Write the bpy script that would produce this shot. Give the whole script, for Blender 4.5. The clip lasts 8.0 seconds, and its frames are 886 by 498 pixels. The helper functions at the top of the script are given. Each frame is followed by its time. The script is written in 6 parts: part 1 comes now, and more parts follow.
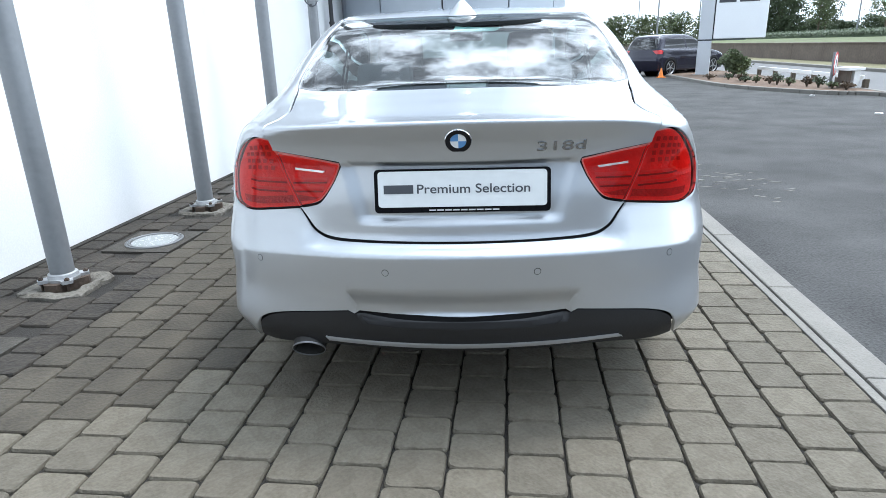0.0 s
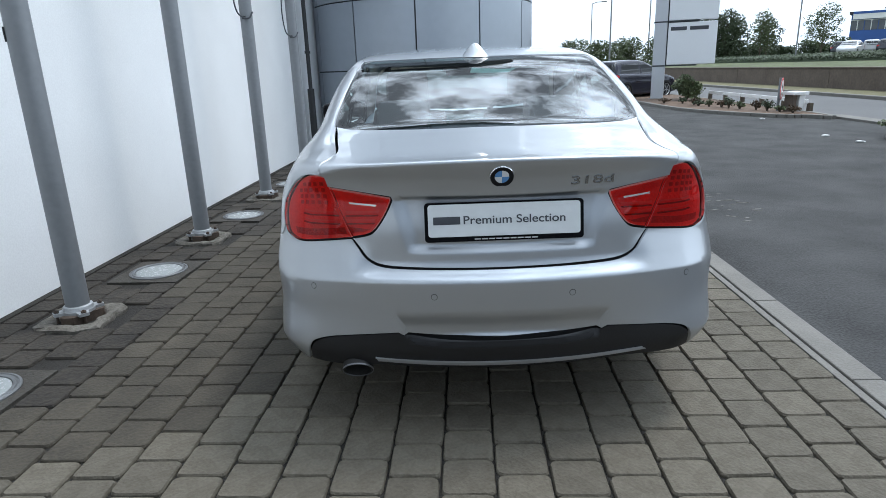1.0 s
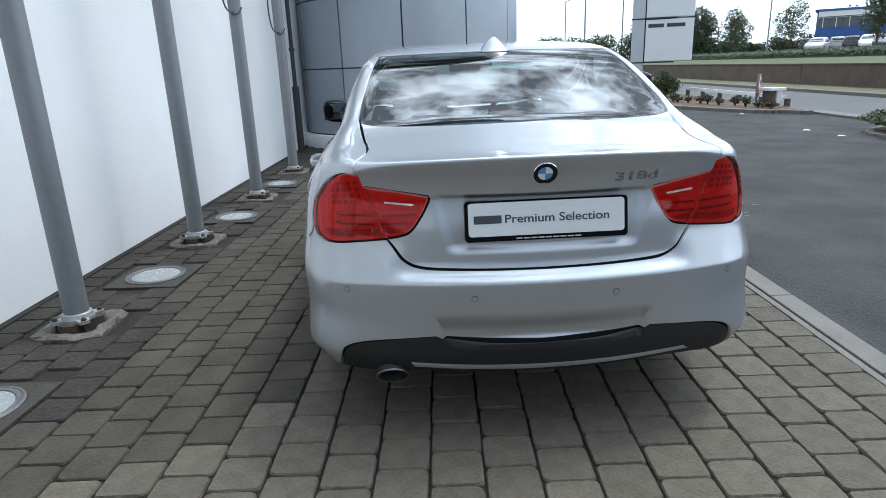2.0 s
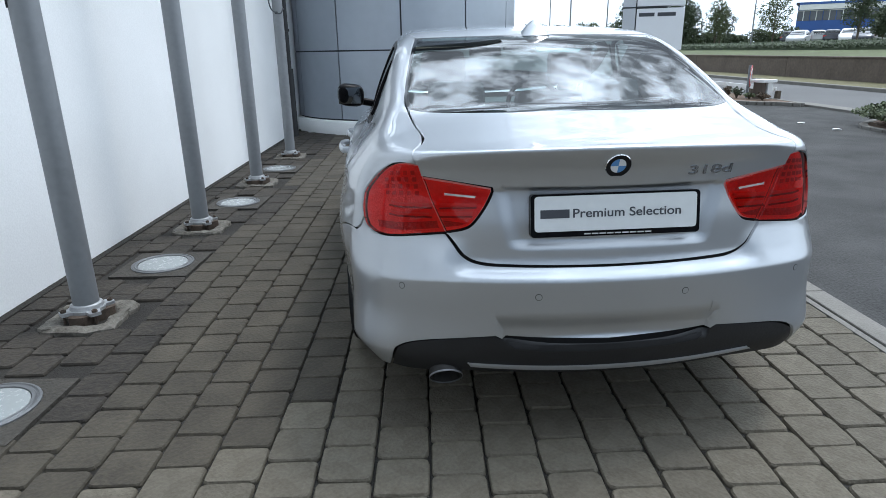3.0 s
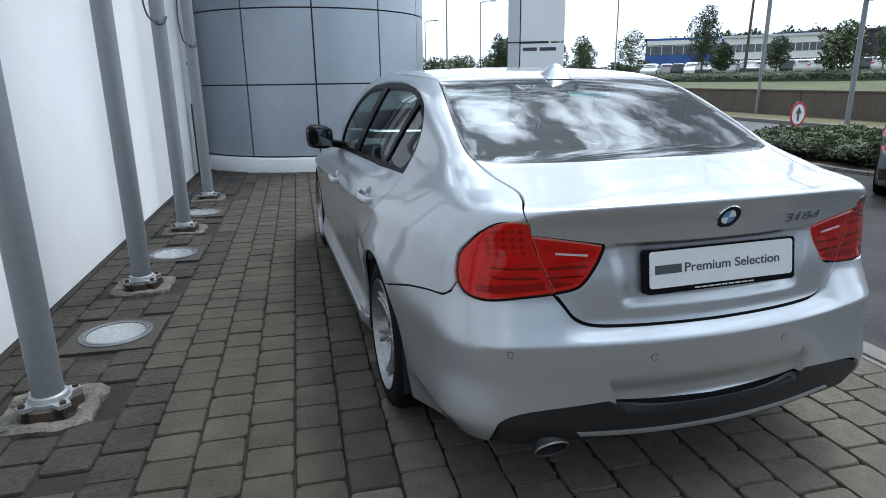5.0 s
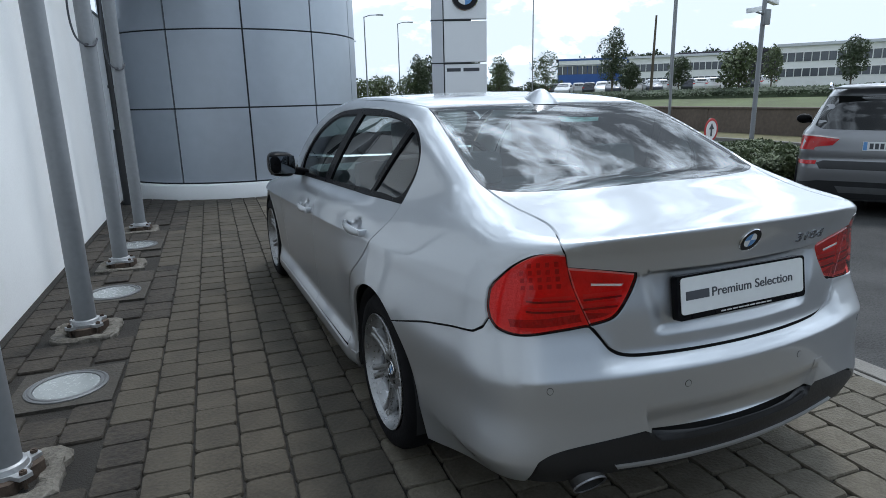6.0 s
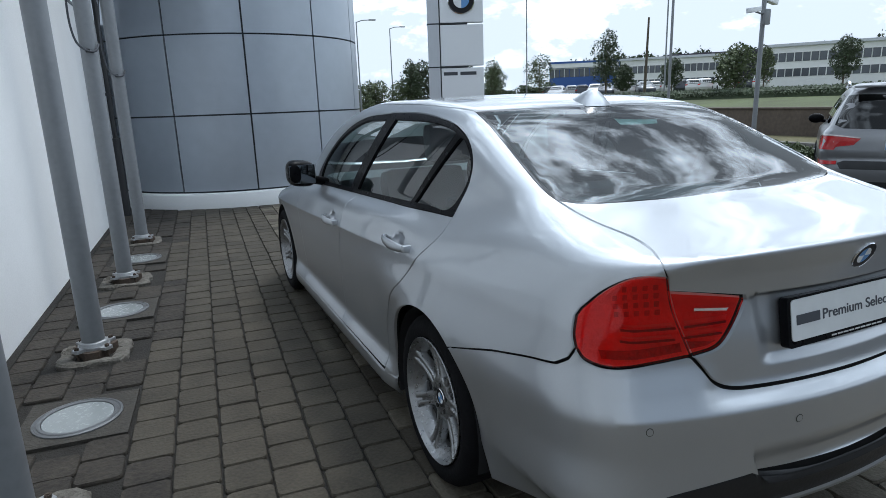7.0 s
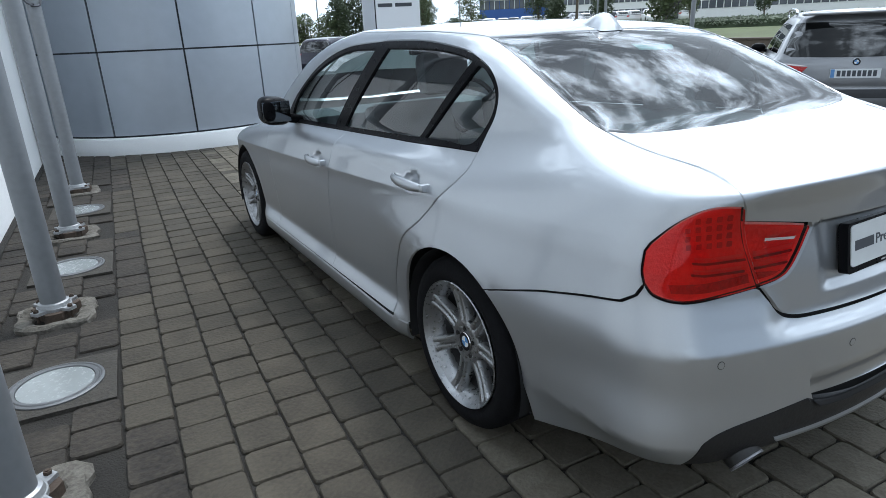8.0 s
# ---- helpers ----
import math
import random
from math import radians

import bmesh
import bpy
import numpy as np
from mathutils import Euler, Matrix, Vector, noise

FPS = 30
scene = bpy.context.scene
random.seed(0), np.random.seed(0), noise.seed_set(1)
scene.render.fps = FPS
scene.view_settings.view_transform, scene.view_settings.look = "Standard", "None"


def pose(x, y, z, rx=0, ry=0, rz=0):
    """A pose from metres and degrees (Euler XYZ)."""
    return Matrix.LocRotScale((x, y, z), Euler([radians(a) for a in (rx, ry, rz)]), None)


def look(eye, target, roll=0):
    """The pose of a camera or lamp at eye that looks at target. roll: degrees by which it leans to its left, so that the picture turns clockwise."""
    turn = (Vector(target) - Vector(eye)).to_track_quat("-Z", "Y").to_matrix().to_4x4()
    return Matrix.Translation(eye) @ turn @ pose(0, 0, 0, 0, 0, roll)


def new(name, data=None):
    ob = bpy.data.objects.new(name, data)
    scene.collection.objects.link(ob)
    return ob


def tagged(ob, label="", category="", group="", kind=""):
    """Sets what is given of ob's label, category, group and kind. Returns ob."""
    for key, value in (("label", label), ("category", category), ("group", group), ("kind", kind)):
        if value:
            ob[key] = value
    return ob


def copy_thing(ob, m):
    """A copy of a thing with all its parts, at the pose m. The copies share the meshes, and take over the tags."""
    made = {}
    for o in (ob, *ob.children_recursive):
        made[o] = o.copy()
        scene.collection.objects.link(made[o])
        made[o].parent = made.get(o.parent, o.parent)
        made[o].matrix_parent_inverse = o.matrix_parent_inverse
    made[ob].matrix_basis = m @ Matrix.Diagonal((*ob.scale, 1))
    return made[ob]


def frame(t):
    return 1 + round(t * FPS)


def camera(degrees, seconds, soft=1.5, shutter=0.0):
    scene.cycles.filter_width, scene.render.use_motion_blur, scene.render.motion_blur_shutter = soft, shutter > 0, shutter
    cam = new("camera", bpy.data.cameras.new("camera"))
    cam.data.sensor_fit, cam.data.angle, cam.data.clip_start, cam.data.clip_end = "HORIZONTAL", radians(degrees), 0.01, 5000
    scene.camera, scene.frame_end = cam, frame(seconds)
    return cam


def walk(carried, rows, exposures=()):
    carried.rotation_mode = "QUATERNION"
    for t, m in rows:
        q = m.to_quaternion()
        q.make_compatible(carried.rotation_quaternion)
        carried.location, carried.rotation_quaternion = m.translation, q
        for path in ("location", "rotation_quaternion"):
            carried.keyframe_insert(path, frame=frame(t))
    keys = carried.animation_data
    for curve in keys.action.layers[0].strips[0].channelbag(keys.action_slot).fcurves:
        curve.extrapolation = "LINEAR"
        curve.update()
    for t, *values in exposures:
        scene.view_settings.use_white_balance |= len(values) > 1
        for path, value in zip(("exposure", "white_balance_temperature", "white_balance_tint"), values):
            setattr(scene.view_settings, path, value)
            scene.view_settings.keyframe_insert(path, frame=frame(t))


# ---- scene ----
# Places: x across, y along the showroom wall, origin behind the parked saloon; the saloon stands CAR_TURN degrees off the wall's line.
CAR_TURN = 3.3
TURN = pose(0, 0, 0, 0, 0, CAR_TURN)
cam = camera(71.8, 8.0, soft=0.85)
PATH = [
    (0, (0.063, -1.751, 1.208), (-0.046, 0.145, 0.581), -1.8),
    (0.5, (-0.06, -1.806, 1.245), (-0.078, 0.113, 0.682), -2.5),
    (1, (-0.207, -1.925, 1.286), (-0.186, -0.006, 0.723), -1.9),
    (2.5, (-0.517, -1.773, 1.276), (-0.399, 0.135, 0.687), -2.2),
    (3, (-0.661, -1.707, 1.277), (-0.501, 0.189, 0.662), -0.9),
    (3.5, (-0.846, -1.66, 1.301), (-0.492, 0.226, 0.738), 0.1),
    (4, (-0.987, -1.601, 1.305), (-0.612, 0.278, 0.732), -0.4),
    (4.2, (-1.036, -1.559, 1.304), (-0.607, 0.316, 0.757), -0.6),
    (5.3, (-1.37, -1.346, 1.367), (-0.769, 0.489, 0.846), -1.0),
    (5.5, (-1.433, -1.318, 1.379), (-0.759, 0.505, 0.908), -1.3),
    (6, (-1.525, -1.207, 1.374), (-0.751, 0.573, 0.895), -1.3),
    (6.5, (-1.572, -1.036, 1.385), (-0.765, 0.758, 1.025), -2.5),
    (7, (-1.634, -0.921, 1.375), (-0.839, 0.854, 0.908), -2.0),
    (7.5, (-1.731, -0.79, 1.363), (-0.843, 0.908, 0.789), -2.2),
    (8, (-1.852, -0.675, 1.354), (-0.902, 0.955, 0.69), -2.5),
]
walk(cam, [(t, TURN @ look(eye, target, roll)) for t, eye, target, roll in PATH], [(0, 0.46, 6300, 10), (0.5, 0.06, 6300, 10), (1, -0.35, 6300, 10), (2.5, -0.32, 6300, 10), (3, -0.31, 6300, 10), (3.5, -0.39, 6300, 10), (4.2, -0.40, 6300, 10), (5.5, -0.38, 6300, 10), (6, -0.68, 6300, 10), (6.5, -0.76, 6300, 10), (7, -0.74, 6300, 10), (7.5, -0.58, 6300, 10), (8, -0.27, 6300, 10)])

# ---- world and sun ----
SUN_UP, SUN_ROUND = 66.0, 55.0  # elevation and compass turn of the sun, degrees
world = bpy.data.worlds.new("sky")
scene.world = world
world.use_nodes = True
wn, wl = world.node_tree.nodes, world.node_tree.links
wn.clear()
sky = wn.new("ShaderNodeTexSky")
sky.sky_type = "NISHITA"
sky.sun_disc = False
sky.sun_elevation, sky.sun_rotation = radians(SUN_UP), radians(SUN_ROUND)
wco = wn.new("ShaderNodeTexCoord")
wmap = wn.new("ShaderNodeMapping")
wmap.inputs["Scale"].default_value = (1.0, 1.0, 2.0)
wmap.inputs["Location"].default_value = (0.7, 2.3, 0.0)
wnoise = wn.new("ShaderNodeTexNoise")
wnoise.inputs["Scale"].default_value = 2.6
wnoise.inputs["Detail"].default_value = 7.0
wnoise.inputs["Roughness"].default_value = 0.58
wramp = wn.new("ShaderNodeMapRange")
wramp.inputs["From Min"].default_value, wramp.inputs["From Max"].default_value = 0.40, 0.58
wramp.inputs["To Min"].default_value, wramp.inputs["To Max"].default_value = 0.62, 1.0
wmix = wn.new("ShaderNodeMix")
wmix.data_type = "RGBA"
wbig = wn.new("ShaderNodeTexNoise")
wbig.inputs["Scale"].default_value, wbig.inputs["Detail"].default_value, wbig.inputs["Roughness"].default_value = 6.0, 9.0, 0.62
wlum = wn.new("ShaderNodeMapRange")
wlum.inputs["From Min"].default_value, wlum.inputs["From Max"].default_value = 0.455, 0.63
wlum.inputs["To Min"].default_value, wlum.inputs["To Max"].default_value = 1.0, 7.2
# towards the horizon the cloud thickens into an even bright haze
wsep = wn.new("ShaderNodeSeparateXYZ")
whaze, wlow = wn.new("ShaderNodeMapRange"), wn.new("ShaderNodeMapRange")
for nd, hi, lo in ((whaze, 3.0, 0.0), (wlow, 1.0, 0.0)):
    nd.inputs["From Min"].default_value, nd.inputs["From Max"].default_value = 0.26, 0.68
    nd.inputs["To Min"].default_value, nd.inputs["To Max"].default_value = hi, lo
wmax, wcov = wn.new("ShaderNodeMath"), wn.new("ShaderNodeMath")
wmax.operation = wcov.operation = "MAXIMUM"
wcol = wn.new("ShaderNodeMix")
wcol.data_type, wcol.blend_type = "RGBA", "MULTIPLY"
wcol.inputs["Factor"].default_value = 1.0
wcol.inputs["A"].default_value = (11.4, 13.1, 14.9, 1)
wbg = wn.new("ShaderNodeBackground")
wbg.inputs["Strength"].default_value = 0.040
wout = wn.new("ShaderNodeOutputWorld")
wl.new(wco.outputs["Generated"], wmap.inputs["Vector"])
wl.new(wmap.outputs["Vector"], wnoise.inputs["Vector"])
wl.new(wnoise.outputs["Fac"], wramp.inputs["Value"])
wl.new(wco.outputs["Generated"], wsep.inputs["Vector"])
wl.new(wsep.outputs["Z"], whaze.inputs["Value"])
wl.new(wsep.outputs["Z"], wlow.inputs["Value"])
wl.new(wramp.outputs["Result"], wcov.inputs[0])
wl.new(wlow.outputs["Result"], wcov.inputs[1])
wl.new(wcov.outputs[0], wmix.inputs["Factor"])
wl.new(sky.outputs["Color"], wmix.inputs["A"])
wl.new(wmap.outputs["Vector"], wbig.inputs["Vector"])
wl.new(wbig.outputs["Fac"], wlum.inputs["Value"])
# cloud near the sun is brighter
wdot, wpow, wgain, wlit = wn.new("ShaderNodeVectorMath"), wn.new("ShaderNodeMath"), wn.new("ShaderNodeMath"), wn.new("ShaderNodeMath")
wdot.operation, wpow.operation, wgain.operation, wlit.operation = "DOT_PRODUCT", "POWER", "MULTIPLY_ADD", "MULTIPLY"
wdot.inputs[1].default_value = (math.sin(radians(SUN_ROUND)) * math.cos(radians(SUN_UP)), math.cos(radians(SUN_ROUND)) * math.cos(radians(SUN_UP)), math.sin(radians(SUN_UP)))
wpow.use_clamp = True
wpow.inputs[1].default_value, wgain.inputs[1].default_value, wgain.inputs[2].default_value = 3.0, 2.1, 0.7
wl.new(wco.outputs["Generated"], wdot.inputs[0])
wl.new(wdot.outputs["Value"], wpow.inputs[0])
wl.new(wpow.outputs[0], wgain.inputs[0])
wl.new(wgain.outputs[0], wlit.inputs[0])
wl.new(wlum.outputs["Result"], wlit.inputs[1])
wl.new(wlit.outputs[0], wmax.inputs[0])
wl.new(whaze.outputs["Result"], wmax.inputs[1])
wl.new(wmax.outputs[0], wcol.inputs["B"])
wl.new(wcol.outputs["Result"], wmix.inputs["B"])
wl.new(wmix.outputs["Result"], wbg.inputs["Color"])
wl.new(wbg.outputs["Background"], wout.inputs["Surface"])

sun = new("sun", bpy.data.lights.new("sun", "SUN"))
sun.data.energy, sun.data.angle, sun.data.color = 2.4, radians(13), (1.0, 0.98, 0.95)
s_el, s_az = radians(SUN_UP), radians(SUN_ROUND)
sun.matrix_world = look((0, 0, 0), (-math.sin(s_az) * math.cos(s_el), -math.cos(s_az) * math.cos(s_el), -math.sin(s_el)))


# ---- materials ----
def mat(name, base, rough=0.6, metal=0.0, var=0.18, scale=3.0, fine=40.0, bump=0.0, coat=0.0, tint=None, rvar=0.12, island=False, alpha_spec=0.5):
    """A procedural surface: two scales of noise vary colour and roughness, and give relief."""
    m = bpy.data.materials.new(name)
    m.use_nodes = True
    n, l = m.node_tree.nodes, m.node_tree.links
    b = n["Principled BSDF"]
    co = n.new("ShaderNodeTexCoord")
    big, small = n.new("ShaderNodeTexNoise"), n.new("ShaderNodeTexNoise")
    big.inputs["Scale"].default_value, big.inputs["Detail"].default_value = scale, 5
    small.inputs["Scale"].default_value, small.inputs["Detail"].default_value = fine, 4
    for k in (big, small):
        l.new(co.outputs["Object"], k.inputs["Vector"])
    add = n.new("ShaderNodeMath")
    add.operation = "ADD"
    l.new(big.outputs["Fac"], add.inputs[0])
    l.new(small.outputs["Fac"], add.inputs[1])
    rng = n.new("ShaderNodeMapRange")
    rng.inputs["From Min"].default_value, rng.inputs["From Max"].default_value = 0.65, 1.35
    l.new(add.outputs[0], rng.inputs["Value"])
    mix = n.new("ShaderNodeMix")
    mix.data_type = "RGBA"
    dark = tint or base
    mix.inputs["A"].default_value = (*[c * (1 - var) for c in dark], 1)
    mix.inputs["B"].default_value = (*[min(1, c * (1 + var)) for c in base], 1)
    l.new(rng.outputs["Result"], mix.inputs["Factor"])
    out = mix.outputs["Result"]
    if island:
        if island == "object":
            src = n.new("ShaderNodeObjectInfo").outputs["Random"]
        else:
            src = n.new("ShaderNodeNewGeometry").outputs["Random Per Island"]
        hs = n.new("ShaderNodeHueSaturation")
        vr = n.new("ShaderNodeMapRange")
        vr.inputs["To Min"].default_value, vr.inputs["To Max"].default_value = 0.84, 1.14
        l.new(src, vr.inputs["Value"])
        l.new(vr.outputs["Result"], hs.inputs["Value"])
        l.new(out, hs.inputs["Color"])
        out = hs.outputs["Color"]
    l.new(out, b.inputs["Base Color"])
    rr = n.new("ShaderNodeMapRange")
    rr.inputs["To Min"].default_value, rr.inputs["To Max"].default_value = max(0.02, rough - rvar), min(1, rough + rvar)
    l.new(small.outputs["Fac"], rr.inputs["Value"])
    l.new(rr.outputs["Result"], b.inputs["Roughness"])
    b.inputs["Metallic"].default_value = metal
    b.inputs["Coat Weight"].default_value = coat
    b.inputs["Coat Roughness"].default_value = 0.03
    b.inputs["Specular IOR Level"].default_value = alpha_spec
    if bump:
        bp = n.new("ShaderNodeBump")
        bp.inputs["Strength"].default_value = bump
        bp.inputs["Distance"].default_value = 0.01
        l.new(small.outputs["Fac"], bp.inputs["Height"])
        l.new(bp.outputs["Normal"], b.inputs["Normal"])
    return m


def glass(name, tint, weight, rough=0.0):
    """Thin window glass: a tinted see-through sheet under a mirror-like skin."""
    m = bpy.data.materials.new(name)
    m.use_nodes = True
    n, l = m.node_tree.nodes, m.node_tree.links
    n.clear()
    tr, gl = n.new("ShaderNodeBsdfTransparent"), n.new("ShaderNodeBsdfGlossy")
    tr.inputs["Color"].default_value = (*tint, 1)
    gl.inputs["Roughness"].default_value = rough
    fr = n.new("ShaderNodeFresnel")
    fr.inputs["IOR"].default_value = weight
    mx, out = n.new("ShaderNodeMixShader"), n.new("ShaderNodeOutputMaterial")
    l.new(fr.outputs["Fac"], mx.inputs["Fac"])
    l.new(tr.outputs["BSDF"], mx.inputs[1])
    l.new(gl.outputs["BSDF"], mx.inputs[2])
    l.new(mx.outputs["Shader"], out.inputs["Surface"])
    return m


M = {
    "render": mat("white_render", (0.80, 0.81, 0.81), 0.85, var=0.05, scale=1.2, fine=90, bump=0.12, tint=(0.77, 0.78, 0.78)),
    "paver": mat("concrete_paver", (0.109, 0.096, 0.074), 0.9, var=0.22, scale=14, fine=70, bump=0.6, tint=(0.090, 0.077, 0.055), island="object"),
    "paver_far": mat("concrete_paver_joined", (0.109, 0.096, 0.074), 0.9, var=0.22, scale=14, fine=70, bump=0.6, tint=(0.090, 0.077, 0.055), island=True),
    # mossy blocks, darkened further to paint the shade beside wall and car
    "paver_mossy_shaded": mat("mossy_shaded_paver", (0.056, 0.048, 0.035), 0.92, var=0.30, scale=5, fine=60, bump=0.6, tint=(0.042, 0.035, 0.025), island=True),
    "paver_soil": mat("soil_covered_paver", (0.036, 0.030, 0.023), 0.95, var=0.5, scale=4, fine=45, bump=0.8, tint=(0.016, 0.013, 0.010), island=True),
    # the same moss and painted shade for single blocks
    "paver_single_shaded": mat("mossy_shaded_single_paver", (0.056, 0.048, 0.035), 0.92, var=0.30, scale=5, fine=60, bump=0.6, tint=(0.042, 0.035, 0.025), island="object"),
    "joint": mat("joint_soil", (0.016, 0.014, 0.011), 0.95, var=0.4, scale=6, fine=120, bump=0.8),
    "asphalt": mat("asphalt", (0.053, 0.053, 0.052), 0.9, var=0.5, scale=1.5, fine=70, bump=1.0, tint=(0.040, 0.040, 0.040), alpha_spec=0.3),
    "road": mat("road_asphalt", (0.10, 0.10, 0.10), 0.85, var=0.15, scale=0.4, fine=80, bump=0.2),
    "kerb": mat("kerb_concrete", (0.165, 0.156, 0.14), 0.85, var=0.2, scale=3, fine=90, bump=0.4),
    "concrete": mat("footing_concrete", (0.125, 0.116, 0.10), 0.9, var=0.45, scale=14, fine=60, bump=0.8, tint=(0.10, 0.088, 0.07)),
    "mortar": mat("grey_mortar", (0.044, 0.039, 0.032), 0.9, var=0.4, scale=9, fine=60, bump=0.8, tint=(0.045, 0.041, 0.034)),
    "galv": mat("galvanised_steel", (0.225, 0.236, 0.248), 0.5, metal=0.3, var=0.10, scale=2.0, fine=30, bump=0.05),
    "galv_cast": mat("zinc_casting", (0.38, 0.39, 0.40), 0.45, metal=0.55, var=0.2, scale=12, fine=60, bump=0.2),
    "rust": mat("rusty_bolt", (0.075, 0.055, 0.042), 0.8, metal=0.3, var=0.4, scale=30, fine=90, bump=0.3),
    "cladding": mat("aluminium_cladding", (0.40, 0.44, 0.49), 0.36, metal=0.45, var=0.05, scale=0.8, fine=6, rvar=0.05),
    "dark_joint": mat("dark_gasket", (0.03, 0.035, 0.04), 0.7, var=0.2),
    "frosted": mat("frosted_glass_disc", (0.25, 0.27, 0.27), 0.25, var=0.06, scale=10, fine=60, coat=0.4),
    "steel": mat("brushed_steel", (0.17, 0.175, 0.18), 0.45, metal=0.6, var=0.12, scale=12, fine=80),
    "rubber": mat("black_rubber", (0.018, 0.018, 0.019), 0.75, var=0.25, scale=10, fine=80, bump=0.1),
    "black_plastic": mat("black_plastic", (0.022, 0.023, 0.025), 0.5, var=0.2, scale=10, fine=200, bump=0.1),
    "sign_white": mat("sign_enamel", (0.78, 0.80, 0.82), 0.4, var=0.04, scale=1),
    "sign_grey": mat("sign_pillar_grey", (0.52, 0.54, 0.57), 0.4, metal=0.3, var=0.05, scale=1),
    "blue": mat("blue_cladding", (0.03, 0.10, 0.34), 0.5, var=0.15, scale=0.5),
    "soil": mat("bark_mulch", (0.115, 0.074, 0.048), 0.95, var=0.45, scale=2, fine=30, bump=0.9),
    "grass": mat("grass_ground", (0.080, 0.105, 0.036), 0.95, var=0.3, scale=0.6, fine=14, bump=0.6, tint=(0.085, 0.088, 0.040)),
    "brown_wall": mat("brown_stone_wall", (0.115, 0.09, 0.072), 0.9, var=0.3, scale=1.2, fine=9, bump=0.5),
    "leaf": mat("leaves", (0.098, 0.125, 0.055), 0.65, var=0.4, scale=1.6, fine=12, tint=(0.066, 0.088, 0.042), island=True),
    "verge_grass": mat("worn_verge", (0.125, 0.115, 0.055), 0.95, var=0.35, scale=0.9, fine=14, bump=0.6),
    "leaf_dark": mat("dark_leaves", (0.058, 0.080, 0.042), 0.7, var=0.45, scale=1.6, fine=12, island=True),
    "leaf_red": mat("reddish_leaves", (0.09, 0.06, 0.035), 0.7, var=0.45, scale=2, fine=12, island=True),
    "bark": mat("bark", (0.10, 0.08, 0.06), 0.9, var=0.3, scale=4, fine=40, bump=0.6),
    "white": mat("white_paint", (0.78, 0.78, 0.77), 0.5, var=0.06, scale=2),
    "red": mat("red_paint", (0.45, 0.03, 0.03), 0.45, var=0.1, scale=5),
    "roof_dark": mat("dark_roofing", (0.05, 0.045, 0.06), 0.8, var=0.3, scale=0.4),
    "far_window": mat("grey_window_glass", (0.075, 0.085, 0.10), 0.15, var=0.3, scale=0.5),
    "orange": mat("orange_plastic", (0.75, 0.22, 0.03), 0.5, var=0.1),
    "lens_glass": glass("car_glass", (0.72, 0.87, 0.88), 2.05),
    "tint_glass": glass("dark_glass", (0.12, 0.14, 0.14), 2.0),
}
PAINT = {}


def paint(name, base, metal=0.6, rough=0.30, coat=0.6):
    if name not in PAINT:
        PAINT[name] = mat(name, base, rough, metal=metal, var=0.03, scale=2, fine=400, coat=coat, rvar=0.03)
    return PAINT[name]


# ---- mesh helpers ----
def link(name, bm, material, parent=None, label="", smooth=True, angle=40):
    me = bpy.data.meshes.new(name)
    bm.normal_update()
    for fc in bm.faces:
        fc.smooth = smooth
    if smooth and angle < 180:
        lim = radians(angle)
        for e in bm.edges:
            if len(e.link_faces) == 2 and e.calc_face_angle(0) > lim:
                e.smooth = False
    bm.to_mesh(me)
    bm.free()
    for m in material if isinstance(material, (list, tuple)) else [material]:
        me.materials.append(m)
    ob = new(name, me)
    if parent:
        ob.parent = parent
    if label:
        ob["label"] = label
    return ob


def part(name, bm, material, parent, label="", smooth=True, angle=40):
    """One mesh object under a thing or under one of its parts."""
    return link(name, bm, material, parent, label, smooth, angle)


def thing(name, label, category, m=None, group="", kind=""):
    ob = new(name)
    ob.empty_display_size = 0.1
    if m is not None:
        ob.matrix_world = m
    return tagged(ob, label, category, group, kind)


def box(x0, x1, y0, y1, z0, z1, bevel=0.0, bm=None, m=None):
    bm = bm or bmesh.new()
    r = bmesh.ops.create_cube(bm, size=1, matrix=Matrix.LocRotScale(((x0 + x1) / 2, (y0 + y1) / 2, (z0 + z1) / 2), None, (x1 - x0, y1 - y0, z1 - z0)))
    vs = r["verts"]
    if bevel:
        es = list({e for v in vs for e in v.link_edges})
        g = bmesh.ops.bevel(bm, geom=es, offset=bevel, segments=2, affect="EDGES", profile=0.6)
        vs = list({v for fc in g["faces"] for v in fc.verts} | {v for v in vs if v.is_valid})
    if m is not None:
        bmesh.ops.transform(bm, matrix=m, verts=[v for v in vs if v.is_valid])
    return bm


def rod(p, q, r0, r1=None, seg=16, bm=None, caps=True):
    bm = bm or bmesh.new()
    p, q = Vector(p), Vector(q)
    m = Matrix.Translation((p + q) / 2) @ (q - p).to_track_quat("Z", "Y").to_matrix().to_4x4()
    bmesh.ops.create_cone(bm, cap_ends=caps, segments=seg, radius1=r0, radius2=r0 if r1 is None else r1, depth=(q - p).length, matrix=m)
    return bm


